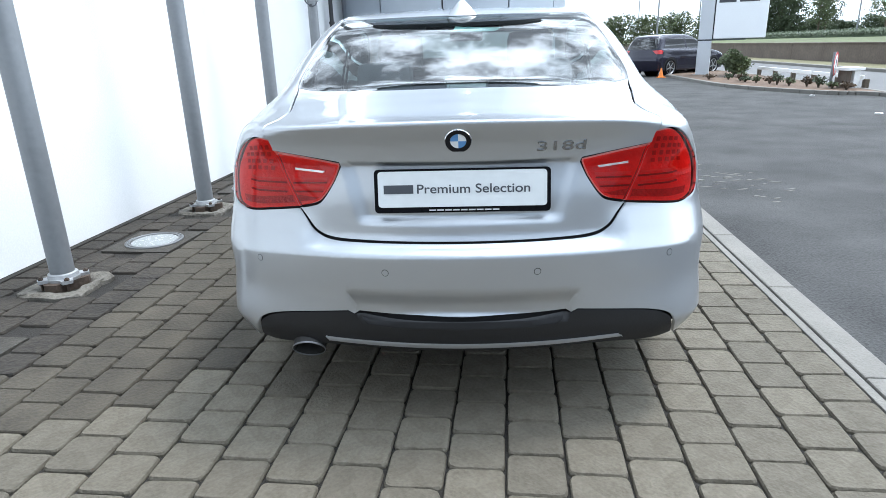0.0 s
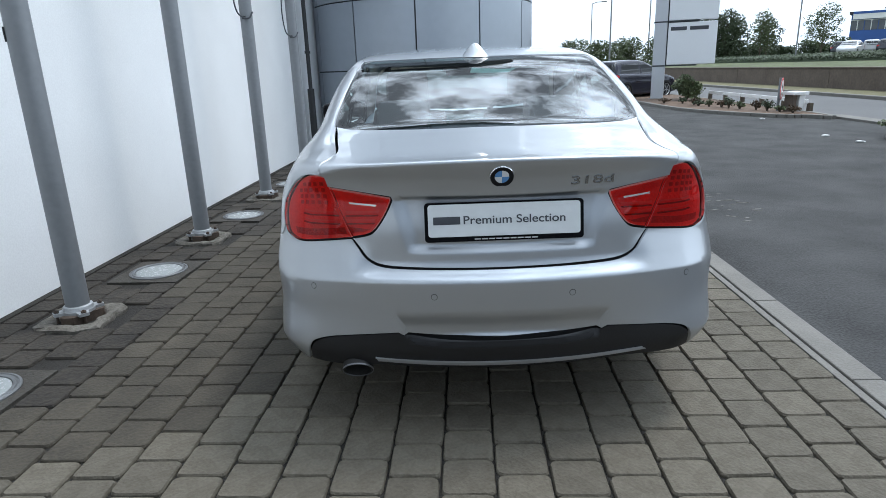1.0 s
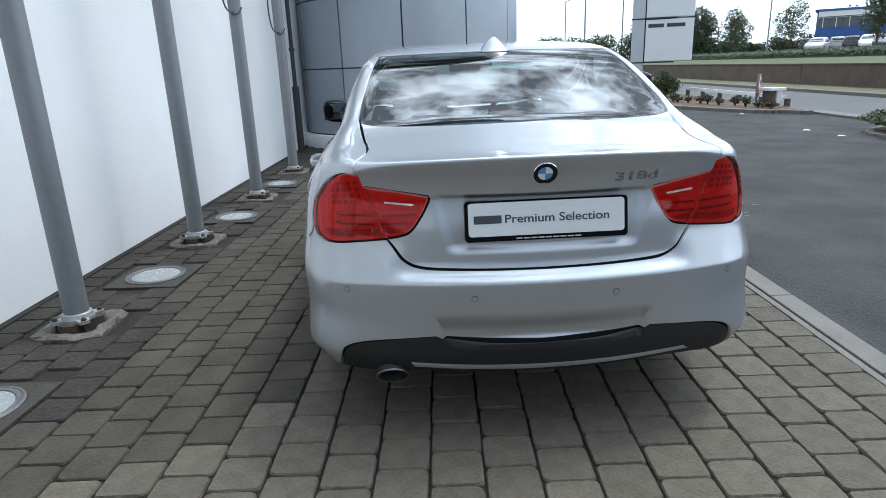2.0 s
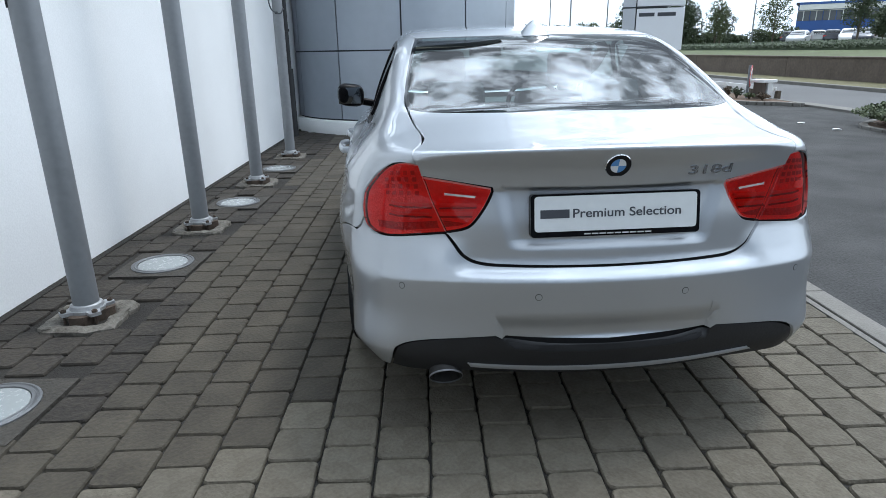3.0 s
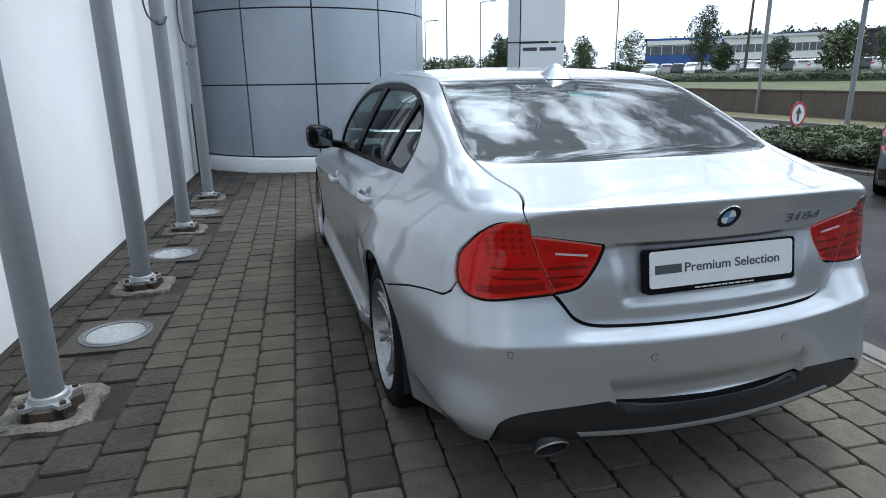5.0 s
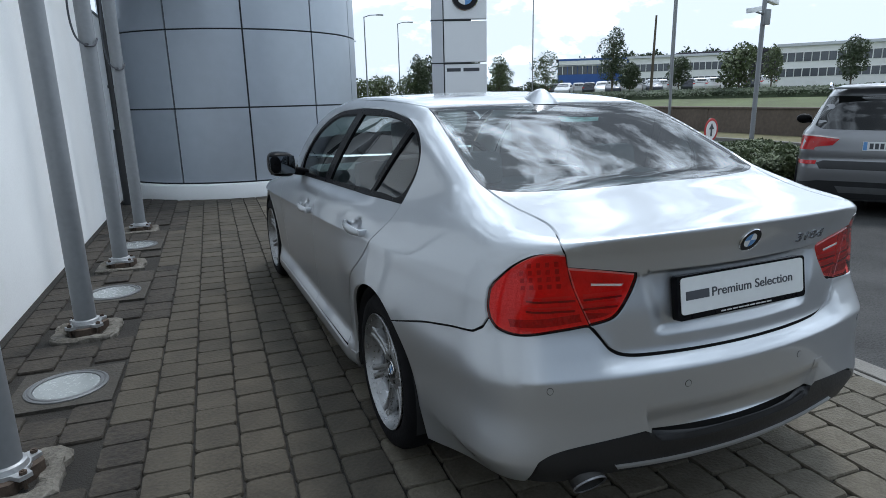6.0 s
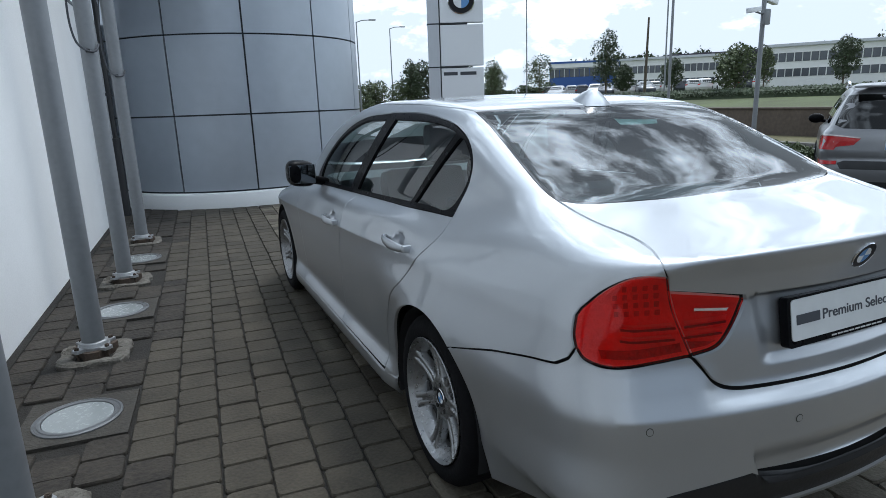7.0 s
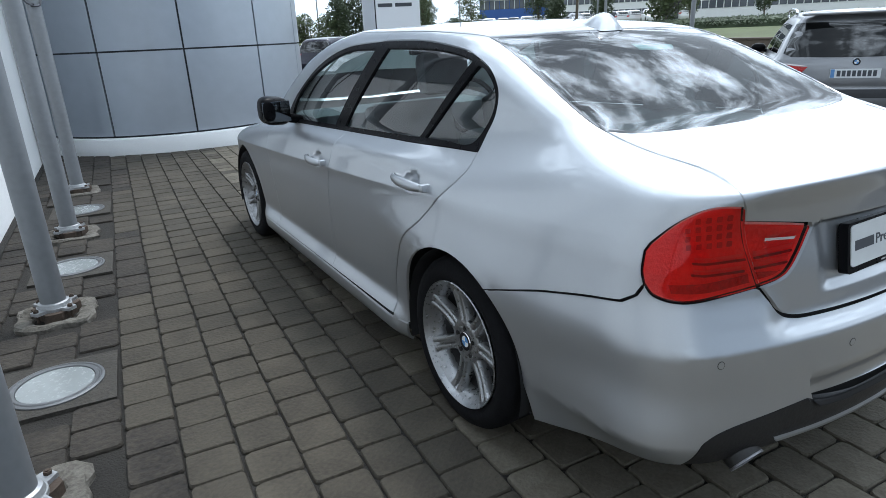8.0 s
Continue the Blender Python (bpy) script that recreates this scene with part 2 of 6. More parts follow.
def lathe(profile, seg=32, bm=None, m=None, close=False):
    """Turns (radius, height) rows about z."""
    bm = bm or bmesh.new()
    rings = []
    for r, z in profile:
        if r < 1e-6:
            rings.append([bm.verts.new((0, 0, z))] * seg)
        else:
            rings.append([bm.verts.new((r * math.cos(2 * math.pi * k / seg), r * math.sin(2 * math.pi * k / seg), z)) for k in range(seg)])
    made = {v for ring in rings for v in ring}
    pairs = list(zip(rings, rings[1:])) + ([(rings[-1], rings[0])] if close else [])
    for a, b in pairs:
        for k in range(seg):
            q = [a[k], a[(k + 1) % seg], b[(k + 1) % seg], b[k]]
            q = [v for i, v in enumerate(q) if v not in q[:i]]
            if len(q) > 2:
                bm.faces.new(q)
    if m is not None:
        bmesh.ops.transform(bm, matrix=m, verts=list(made))
    return bm


def tube(points, r, seg=10, bm=None):
    """A round pipe along a polyline."""
    bm = bm or bmesh.new()
    pts = [Vector(p) for p in points]
    rings, up = [], None
    for i, p in enumerate(pts):
        d = (pts[min(i + 1, len(pts) - 1)] - pts[max(i - 1, 0)]).normalized()
        if up is None:
            up = d.orthogonal().normalized()
        up = (up - d * up.dot(d)).normalized()
        side = d.cross(up)
        rings.append([bm.verts.new(p + r * (math.cos(2 * math.pi * k / seg) * up + math.sin(2 * math.pi * k / seg) * side)) for k in range(seg)])
    for a, b in zip(rings, rings[1:]):
        for k in range(seg):
            bm.faces.new((a[k], a[(k + 1) % seg], b[(k + 1) % seg], b[k]))
    bm.faces.new(rings[0][::-1])
    bm.faces.new(rings[-1])
    return bm


def slab(outline, z0, z1, bm=None):
    """A flat plate of any outline, from z0 up to z1."""
    bm = bm or bmesh.new()
    lo = [bm.verts.new((x, y, z0)) for x, y in outline]
    hi = [bm.verts.new((x, y, z1)) for x, y in outline]
    bm.faces.new(hi)
    bm.faces.new(lo[::-1])
    n = len(outline)
    for k in range(n):
        bm.faces.new((lo[k], lo[(k + 1) % n], hi[(k + 1) % n], hi[k]))
    return bm


def smooth_run(points, n=8, closed=False):
    """A Catmull-Rom curve through the points."""
    p = [Vector(q) for q in points]
    out, c = [], len(p)
    for i in range(c if closed else c - 1):
        a, b = p[i], p[(i + 1) % c]
        o = p[i - 1] if closed or i else a * 2 - b
        d = p[(i + 2) % c] if closed or i + 2 < c else b * 2 - a
        for k in range(n):
            t = k / n
            out.append(0.5 * (2 * a + (b - o) * t + (2 * o - 5 * a + 4 * b - d) * t * t + (3 * a - o - 3 * b + d) * t**3))
    if not closed:
        out.append(p[-1])
    return out



# ---- ground ----
WALL_X, POST_X, KERB_X = -2.78, -2.31, 1.44
ASPHALT_Z = -0.03


def ground_sheet(name, outline, z, material, label):
    bm = bmesh.new()
    bm.faces.new([bm.verts.new((x, y, z)) for x, y in outline])
    return tagged(link(name, bm, material, smooth=False), label, "ground", kind="structure")


ground_sheet("ground", [(-900, -900), (900, -900), (900, 900), (-900, 900)], -0.16, M["grass"], "rough grass land reaching to the horizon")
ground_sheet("forecourt", [(-40, -40), (8.0, -40), (8.0, 60), (-40, 60)], ASPHALT_Z, M["asphalt"], "dark worn asphalt of the dealer's yard")
ground_sheet("road", [(8.4, -60), (12.6, -60), (12.6, 120), (8.4, 120)], -0.05, M["road"], "grey asphalt public road beside the yard")


def long_strip(name, x0, x1, y0, y1, z0, z1, material, label, step=0.9, category="kerb"):
    holder = thing(name, label, category, kind="structure")
    y = y0
    while y < y1 - 0.05:
        e = min(y + step, y1)
        part("kerb_stone", box(x0, x1, y + 0.003, e - 0.003, z0, z1, 0.008), material, holder, smooth=False)
        y = e
    return holder


long_strip("kerb", KERB_X + 0.03, KERB_X + 0.155, -5.0, 9.6, -0.15, 0.004, M["kerb"], "pale weathered concrete edging beside the paving")
tagged(link("verge_path", box(8.0, 8.4, -60, 12.6, -0.2, 0.02, 0.01), M["kerb"], smooth=False), "pale concrete footpath between yard and road", "path", kind="structure")
tagged(link("far_kerb", box(12.6, 12.8, -60, 120, -0.2, 0.06, 0.02), M["kerb"], smooth=False), "pale kerb on the far side of the road", "kerb", kind="structure")
tagged(link("verge", box(12.8, 14.9, -60, 120, -0.2, 0.03), M["verge_grass"], smooth=False), "worn grass verge at the foot of the wall", "verge", kind="structure")
bm = slab([(15.2, -0.15), (300, -0.15), (300, 1.09 + 0.014 * 279), (21.0, 1.09), (15.2, 0.84)], -120, 400)
bmesh.ops.transform(bm, matrix=Matrix(((1, 0, 0, 0), (0, 0, 1, 0), (0, 1, 0, 0), (0, 0, 0, 1))), verts=bm.verts)
bmesh.ops.recalc_face_normals(bm, faces=bm.faces)
tagged(link("lawn", bm, M["grass"], smooth=False), "green lawn rising behind the retaining wall", "lawn", kind="structure")


def retaining_wall():
    holder = thing("retaining_wall", "low brown stone retaining wall along the far side of the road", "wall", kind="structure")
    y = -20.0
    while y < 90:
        e = y + 9.0
        top = 0.86 + 0.05 * math.sin(y * 0.7)
        part("wall_panel", box(14.9, 15.25, y + 0.01, e - 0.01, -0.16, top, 0.015), M["brown_wall"], holder, smooth=False)
        part("wall_cap", box(14.86, 15.3, y + 0.005, e - 0.005, top + 0.002, top + 0.06, 0.012), M["brown_wall"], holder, smooth=False)
        y = e
    return holder


retaining_wall()

# ---- showroom wall with its posts ----
tagged(link("wall_west", box(WALL_X - 0.3, WALL_X, -14, 10.6, -0.1, 2.58), M["render"], smooth=False), "tall smooth white rendered showroom wall, lightly stained", "wall", kind="structure")
tagged(link("wall_coping", box(WALL_X - 0.33, WALL_X + 0.012, -14, 10.6, 2.583, 2.62, 0.008), M["galv"], smooth=False), "thin grey metal coping on the white wall", "coping", kind="structure")
tagged(link("wall_foot", box(WALL_X + 0.002, WALL_X + 0.05, -14, 10.6, -0.05, 0.006, 0.002), M["joint"], smooth=False), "dirty mortar fillet at the foot of the wall", "trim", kind="structure")

tagged(link("upper_wall", box(WALL_X - 0.75, WALL_X - 0.5, 3.2, 9.4, 2.2, 4.4), M["galv"], smooth=False), "grey metal upper wall set back over the white wall", "wall", kind="structure")
# unseen wall, added to cut low sky light and reflections from behind
tagged(link("wall_south", box(-2.4, 10.0, -10.3, -10.0, -0.1, 6.6), M["cladding"], smooth=False), "added grey clad wall out of view, shaping light on the saloon's tail", "wall", kind="structure")
POST_YS = [1.205 + 1.687 * k for k in range(-2, 4)]


def post(y):
    ob = thing("steel_post", "round grey galvanised steel post bolted to a concrete footing", "post", pose(POST_X, y, 0), "posts along the wall")
    rnd = random.Random(int(y * 100))
    outer = []
    for k in range(28):
        a = 2 * math.pi * k / 28
        q = 0.190 / max(abs(math.cos(a)), abs(math.sin(a))) ** 0.97 * (1 + rnd.uniform(-0.06, 0.04))
        outer.append((q * math.cos(a), q * math.sin(a)))
    bm = bmesh.new()
    rings = [[bm.verts.new((px * k + rnd.uniform(-0.008, 0.008), py * k + rnd.uniform(-0.008, 0.008), z + rnd.uniform(-0.005, 0.005))) for px, py in outer] for k, z in ((1.0, -0.04), (1.0, 0.006), (0.92, 0.017), (0.76, 0.014), (0.60, 0.004), (0.50, -0.014))]
    for a, b in zip(rings, rings[1:]):
        for k in range(28):
            bm.faces.new((a[k], a[(k + 1) % 28], b[(k + 1) % 28], b[k]))
    part("footing", bm, M["concrete"], ob, "broken pale concrete footing", smooth=False)
    part("hollow", slab([(px * 0.58, py * 0.58) for px, py in outer], -0.03, -0.010), M["joint"], ob, "dark hollow under the plate", smooth=False)
    bm = bmesh.new()
    bmesh.ops.create_icosphere(bm, subdivisions=2, radius=1)
    for v in bm.verts:
        v.co = Vector((-0.115, 0.05, 0.012)) + Vector((v.co.x * 0.062, v.co.y * 0.05, v.co.z * 0.034)) * (1 + rnd.uniform(-0.16, 0.16))
    part("mortar_lump", bm, M["concrete"], ob, "lump of spilt mortar", smooth=False)
    part("tube", rod((0, 0, 0.05), (0, 0, 5.2), 0.0615, seg=32, caps=True), M["galv"], ob)
    bm = bmesh.new()
    ring = [(0.085 * math.cos(a) * (1.5 if abs(math.sin(2 * a)) > 0.75 else 1.0), 0.085 * math.sin(a) * (1.5 if abs(math.sin(2 * a)) > 0.75 else 1.0)) for a in [2 * math.pi * k / 32 for k in range(32)]]
    slab(ring, 0.045, 0.062, bm)
    part("base_plate", bm, M["galv_cast"], ob, "cast zinc base plate")
    part("collar", lathe([(0.0615, 0.062), (0.080, 0.062), (0.074, 0.082), (0.062, 0.087)], 32), M["galv_cast"], ob)
    for k in range(4):
        a = math.pi / 4 + k * math.pi / 2
        x, yy = 0.110 * math.cos(a), 0.110 * math.sin(a)
        bm = rod((x, yy, 0.0), (x, yy, 0.078), 0.007, seg=8)
        rod((x, yy, 0.062), (x, yy, 0.074), 0.0135, seg=6, bm=bm)
        part("anchor_bolt", bm, M["rust"], ob, "rusty anchor bolt")
    part("grout", slab([(0.12 * math.cos(a) * (0.8 + 0.3 * math.sin(3 * a)), 0.12 * math.sin(a)) for a in [2 * math.pi * k / 20 for k in range(20)]], -0.02, 0.046), M["rust"], ob, "rust-stained grout")
    return ob


for y in POST_YS:
    post(y)


def ground_light(y):
    ob = thing("ground_light", "round frosted uplight in a steel ring set in the paving", "light", pose(-2.265, y, 0), "uplights along the wall")
    part("ring", lathe([(0.149, 0.003), (0.152, 0.010), (0.166, 0.011), (0.170, 0.006), (0.174, 0.006), (0.178, 0.011), (0.188, 0.008), (0.19, -0.02), (0.149, -0.02)], 48, close=True), M["steel"], ob)
    part("lens", lathe([(0.0, 0.010), (0.10, 0.0095), (0.148, 0.006), (0.148, -0.01)], 48), M["frosted"], ob)
    part("surround", slab([(-0.24, -0.23), (0.23, -0.24), (0.24, 0.22), (-0.23, 0.23)], -0.03, 0.002), M["mortar"], ob, "square of grey mortar", smooth=False)
    return ob


for k in range(-2, 4):
    ground_light(0.35 + 1.685 * k)

# ---- round tower ----
TX, TY, TR = -0.91, 10.32, 2.035


def tower():
    ob = thing("round_tower", "round showroom tower clad in blue-grey aluminium panels on a white plinth", "building", pose(TX, TY, 0), kind="structure")
    part("core", lathe([(TR - 0.03, 0.0), (TR - 0.03, 8.0)], 96), M["dark_joint"], ob)
    part("plinth", lathe([(TR - 0.02, -0.05), (TR + 0.10, -0.05), (TR + 0.10, 0.19), (TR + 0.085, 0.21), (TR - 0.02, 0.213)], 96), M["render"], ob, "white rendered plinth")
    step = 2 * math.pi / 12
    rows = [(0.226, 1.305)] + [(1.305 + 1.085 * k, 1.305 + 1.085 * (k + 1)) for k in range(5)]
    for z0, z1 in rows:
        for k in range(12):
            a0, a1 = -0.513 + step * k + 0.006, -0.513 + step * (k + 1) - 0.006
            bm = bmesh.new()
            cols = []
            for i in range(13):
                a = a0 + (a1 - a0) * i / 12
                d = Vector((math.sin(a), -math.cos(a), 0))
                r = TR + 0.004 * math.sin(math.pi * i / 12)
                cols.append([bm.verts.new(d * (TR - 0.028) + Vector((0, 0, z0 + 0.011))), bm.verts.new(d * r + Vector((0, 0, z0 + 0.011))),
                             bm.verts.new(d * r + Vector((0, 0, z1 - 0.011))), bm.verts.new(d * (TR - 0.028) + Vector((0, 0, z1 - 0.011)))])
            for p, q in zip(cols, cols[1:]):
                for j in range(3):
                    bm.faces.new((p[j], q[j], q[j + 1], p[j + 1]))
            bm.faces.new(cols[0])
            bm.faces.new(cols[-1][::-1])
            part("panel", bm, M["cladding"], ob, angle=30)
    part("roof", lathe([(0, 7.8), (TR + 0.05, 7.75), (TR + 0.05, 7.9), (0, 8.0)], 48), M["galv"], ob)
    return ob


tower()

from mathutils import geometry

# ---- car shells: a smooth field gives each body its surface, and the panels are cut from it ----
def curve(xs, ys, soft=0.0):
    """A smooth curve through knots (shape-keeping cubic), eased over a width of about soft."""
    xs, ys = np.array(xs, float), np.array(ys, float)
    d = np.diff(ys) / np.diff(xs)
    s = np.zeros_like(xs)
    s[0], s[-1] = d[0], d[-1]
    for i in range(1, len(xs) - 1):
        s[i] = 0 if d[i - 1] * d[i] <= 0 else 2 * d[i - 1] * d[i] / (d[i - 1] + d[i])

    def at(v):
        v = np.clip(v, xs[0], xs[-1])
        i = np.clip(np.searchsorted(xs, v) - 1, 0, len(xs) - 2)
        h = xs[i + 1] - xs[i]
        t = (v - xs[i]) / h
        return ys[i] * (1 + 2 * t) * (1 - t) ** 2 + h * s[i] * t * (1 - t) ** 2 + ys[i + 1] * t * t * (3 - 2 * t) + h * s[i + 1] * t * t * (t - 1)

    if not soft:
        return at
    q = np.linspace(xs[0] - 4 * soft, xs[-1] + 4 * soft, 3000)
    g = q[1] - q[0]
    reach = int(3 * soft / g) + 1
    ker = np.exp(-0.5 * (np.arange(-reach, reach + 1) * g / soft) ** 2)
    end0, end1 = ys[0] + s[0] * np.minimum(q - xs[0], 0), s[-1] * np.maximum(q - xs[-1], 0)
    raw = np.pad(at(q) + end0 - ys[0] + end1, reach, mode="edge")
    tab = np.convolve(raw, ker / ker.sum(), "valid")
    return lambda v: np.interp(v, q, tab)


def smax(a, b, k):
    h = np.clip(0.5 + 0.5 * (a - b) / k, 0, 1)
    return b + (a - b) * h + k * h * (1 - h)


def ease(a, b, v):
    t = np.clip((v - a) / (b - a), 0, 1)
    return t * t * (3 - 2 * t)


SIDE = curve([0.10, 0.17, 0.22, 0.30, 0.42, 0.58, 0.70, 0.80, 0.90, 0.98, 1.10], [0.80, 0.852, 0.866, 0.860, 0.867, 0.875, 0.880, 0.880, 0.866, 0.848, 0.80], 0.016)
TAIL = curve([0.10, 0.20, 0.27, 0.34, 0.44, 0.54, 0.598, 0.605, 0.632, 0.66, 0.76, 0.87, 0.93, 0.985, 1.004, 1.05], [0.16, 0.080, 0.032, 0.012, 0.006, 0.002, 0.0, 0.004, 0.038, 0.048, 0.052, 0.064, 0.054, 0.031, 0.026, 0.026], 0.004)
TAIL_OUT = curve([0.10, 0.20, 0.27, 0.34, 0.44, 0.54, 0.598, 0.604, 0.66, 0.735, 0.80, 0.87, 0.93, 0.985, 1.004, 1.05], [0.16, 0.080, 0.030, 0.010, 0.005, 0.001, 0.0, 0.003, 0.030, 0.055, 0.057, 0.060, 0.050, 0.031, 0.026, 0.026], 0.004)
DECK = curve([-0.1, 0.03, 0.12, 0.3, 0.5, 0.8, 1.2, 2.0, 2.85, 3.3, 3.9, 4.3, 4.55], [1.002, 1.006, 1.012, 1.040, 1.068, 1.045, 1.020, 0.985, 0.955, 0.915, 0.83, 0.72, 0.58], 0.035)
ROOF = curve([0.2, 0.35, 0.5, 0.8, 1.1, 1.25, 1.45, 1.8, 2.2, 2.5, 2.8, 3.3, 3.6], [0.93, 1.0, 1.07, 1.205, 1.325, 1.362, 1.385, 1.402, 1.402, 1.375, 1.30, 1.03, 0.86], 0.05)
NOSE = curve([0.10, 0.2, 0.4, 0.6, 0.72], [4.42, 4.50, 4.53, 4.48, 4.40])


def saloon_field(x, y, z):
    """Below nought inside the saloon's shell, above it outside."""
    x = np.abs(x)
    zz = z + 0.047 * (y - 1.75) * ease(0.40, 0.72, z)
    w = SIDE(zz) - 0.080 * np.clip((1.05 - y) / 0.85, 0, 1.2) ** 1.3 * (0.45 + 0.55 * ease(0.28, 0.62, z)) - 0.030 * ease(0.80, 0.96, z) * ease(1.15, 0.45, y) + 0.013 * np.exp(-(((z - 0.595) / 0.080) ** 2)) * ease(0.95, 0.22, y) - 0.08 * np.clip((y - 3.3) / 1.2, 0, 1.2) ** 2
    u = np.sqrt((zz - 0.801) ** 2 + 0.0022**2)
    w = w + 0.012 * np.exp(-u / 0.048) * ease(0.22, 0.62, y) * (0.45 + 0.55 * ease(0.75, 1.6, y))  # sharp line through the door handles
    for yw in (0.975, 3.76):
        d = np.hypot(y - yw, z - 0.30)
        w = w + 0.003 * np.exp(-(((d - 0.372) / 0.022) ** 2)) * (1 - ease(0.60, 0.72, z))
    for hy, hz in ((1.25, 0.858), (2.185, 0.806)):
        w = w - 0.020 * ease(1.0, 0.1, ((y - hy) / 0.062) ** 2 + ((z - hz) / 0.040) ** 2)
    w = w + 0.030 * np.exp(-(((z - 0.60) / 0.15) ** 2)) * ease(0.12, 0.90, y) * ease(1.65, 1.00, y)  # haunch over the rear wheel
    w = w - 0.085 * np.clip((0.345 - z) / 0.10, 0, 1.3) * ease(0.68, 0.22, y)  # tucked-in foot of the bumper
    w = w - 0.020 * ease(0.62, 0.86, z) * ease(1.75, 1.05, y)  # flank above the wheel leans in
    w = w + 0.030 * ease(0.338, 0.250, z) * ease(1.30, 1.48, y) * ease(3.46, 3.30, y)  # flared side skirt
    side = x - w
    o = ease(0.42, 0.53, x)
    t = TAIL(z) * (1 - o) + TAIL_OUT(z) * o + (0.24 - 0.035 * ease(0.50, 0.32, z)) * x**2
    t = t + 0.018 * (1 - ease(0.0, 0.012, x - (0.334 + 0.42 * (z - 0.41)))) * ease(0.49, 0.425, z) * ease(0.38, 0.40, z)  # set-back middle of the bumper
    t = t + 0.015 * (1 - ease(0.0, 0.06, x - (0.272 + 0.25 * (z - 0.70)))) * ease(0.684, 0.716, z) * (1 - ease(0.871, 0.882, z))  # plate recess
    tail = t - y
    nose = y - (NOSE(z) - 0.28 * x**2)
    top = z - (DECK(y) - 0.065 * x**2 - 0.15 * ease(0.60, 0.92, x) * ease(0.10, 0.60, y) * ease(1.45, 0.75, y) - 0.02 * ease(0.64, 0.87, x) * ease(0.8, 1.2, y))
    f = smax(side, tail, 0.16)
    f = smax(f, nose, 0.30)
    f = smax(f, top, 0.010 + 0.060 * ease(0.03, 0.50, y + 0.22 * ease(0.45, 0.75, x)))
    f = smax(f, 0.16 - z, 0.03)
    cw = 0.768 - 0.27 * (z - 0.97) - 0.38 * (z - 0.97) ** 2 - 0.06 * np.clip((1.6 - y) / 1.0, 0, 1.4) ** 2 - 0.05 * np.clip((y - 2.3) / 1.0, 0, 1.4) ** 2
    c = smax(x - cw, z - (ROOF(y) - 0.055 * x**2), 0.08)
    c = np.maximum(c, np.maximum(0.26 - y, y - 3.58))
    return -smax(-f, -c, 0.035 + 0.13 * ease(0.55, 0.80, x) * ease(1.60, 0.80, y) * ease(0.12, 0.62, y))


def shoot(field, origins, ways, near=0.1, far=3.2, steps=40):
    """The points where rays from inside leave a shell."""
    lo, hi = np.full(len(ways), near), np.full(len(ways), far)
    for _ in range(steps):
        mid = (lo + hi) / 2
        p = origins + ways * mid[:, None]
        inside = field(p[:, 0], p[:, 1], p[:, 2]) < 0
        lo, hi = np.where(inside, mid, lo), np.where(inside, hi, mid)
    return origins + ways * lo[:, None]


def slope(field, p, h=0.004):
    g = np.stack([field(*(p + h * np.eye(3)[i]).T) - field(*(p - h * np.eye(3)[i]).T) for i in range(3)], -1)
    return g / np.maximum(np.linalg.norm(g, axis=1), 1e-9)[:, None]


def inside_loops(pts, loops):
    hit = np.zeros(len(pts), bool)
    for lp in loops:
        a, b = lp, np.roll(lp, -1, 0)
        for (x0, y0), (x1, y1) in zip(a, b):
            if y0 != y1:
                c = (pts[:, 1] > min(y0, y1)) & (pts[:, 1] <= max(y0, y1))
                hit ^= c & (pts[:, 0] < x0 + (pts[:, 1] - y0) * (x1 - x0) / (y1 - y0))
    return hit


def even(loop, step):
    """A closed polyline with points no further apart than step, corners kept."""
    out = []
    for a, b in zip(loop, np.roll(loop, -1, 0)):
        n = max(1, int(math.ceil(np.linalg.norm(b - a) / step)))
        out += [a + (b - a) * k / n for k in range(n)]
    return np.array(out)


def inset_loop(loop, gap):
    a = np.roll(loop, 1, 0) - loop
    b = np.roll(loop, -1, 0) - loop
    area = np.sum(loop[:, 0] * np.roll(loop[:, 1], -1) - np.roll(loop[:, 0], -1) * loop[:, 1])
    d1 = -a / np.maximum(np.linalg.norm(a, axis=1), 1e-9)[:, None]
    d2 = b / np.maximum(np.linalg.norm(b, axis=1), 1e-9)[:, None]
    n = np.stack([-(d1 + d2)[:, 1], (d1 + d2)[:, 0]], -1)
    n /= np.maximum(np.linalg.norm(n, axis=1), 1e-9)[:, None]
    return loop + n * gap * (1 if area > 0 else -1)


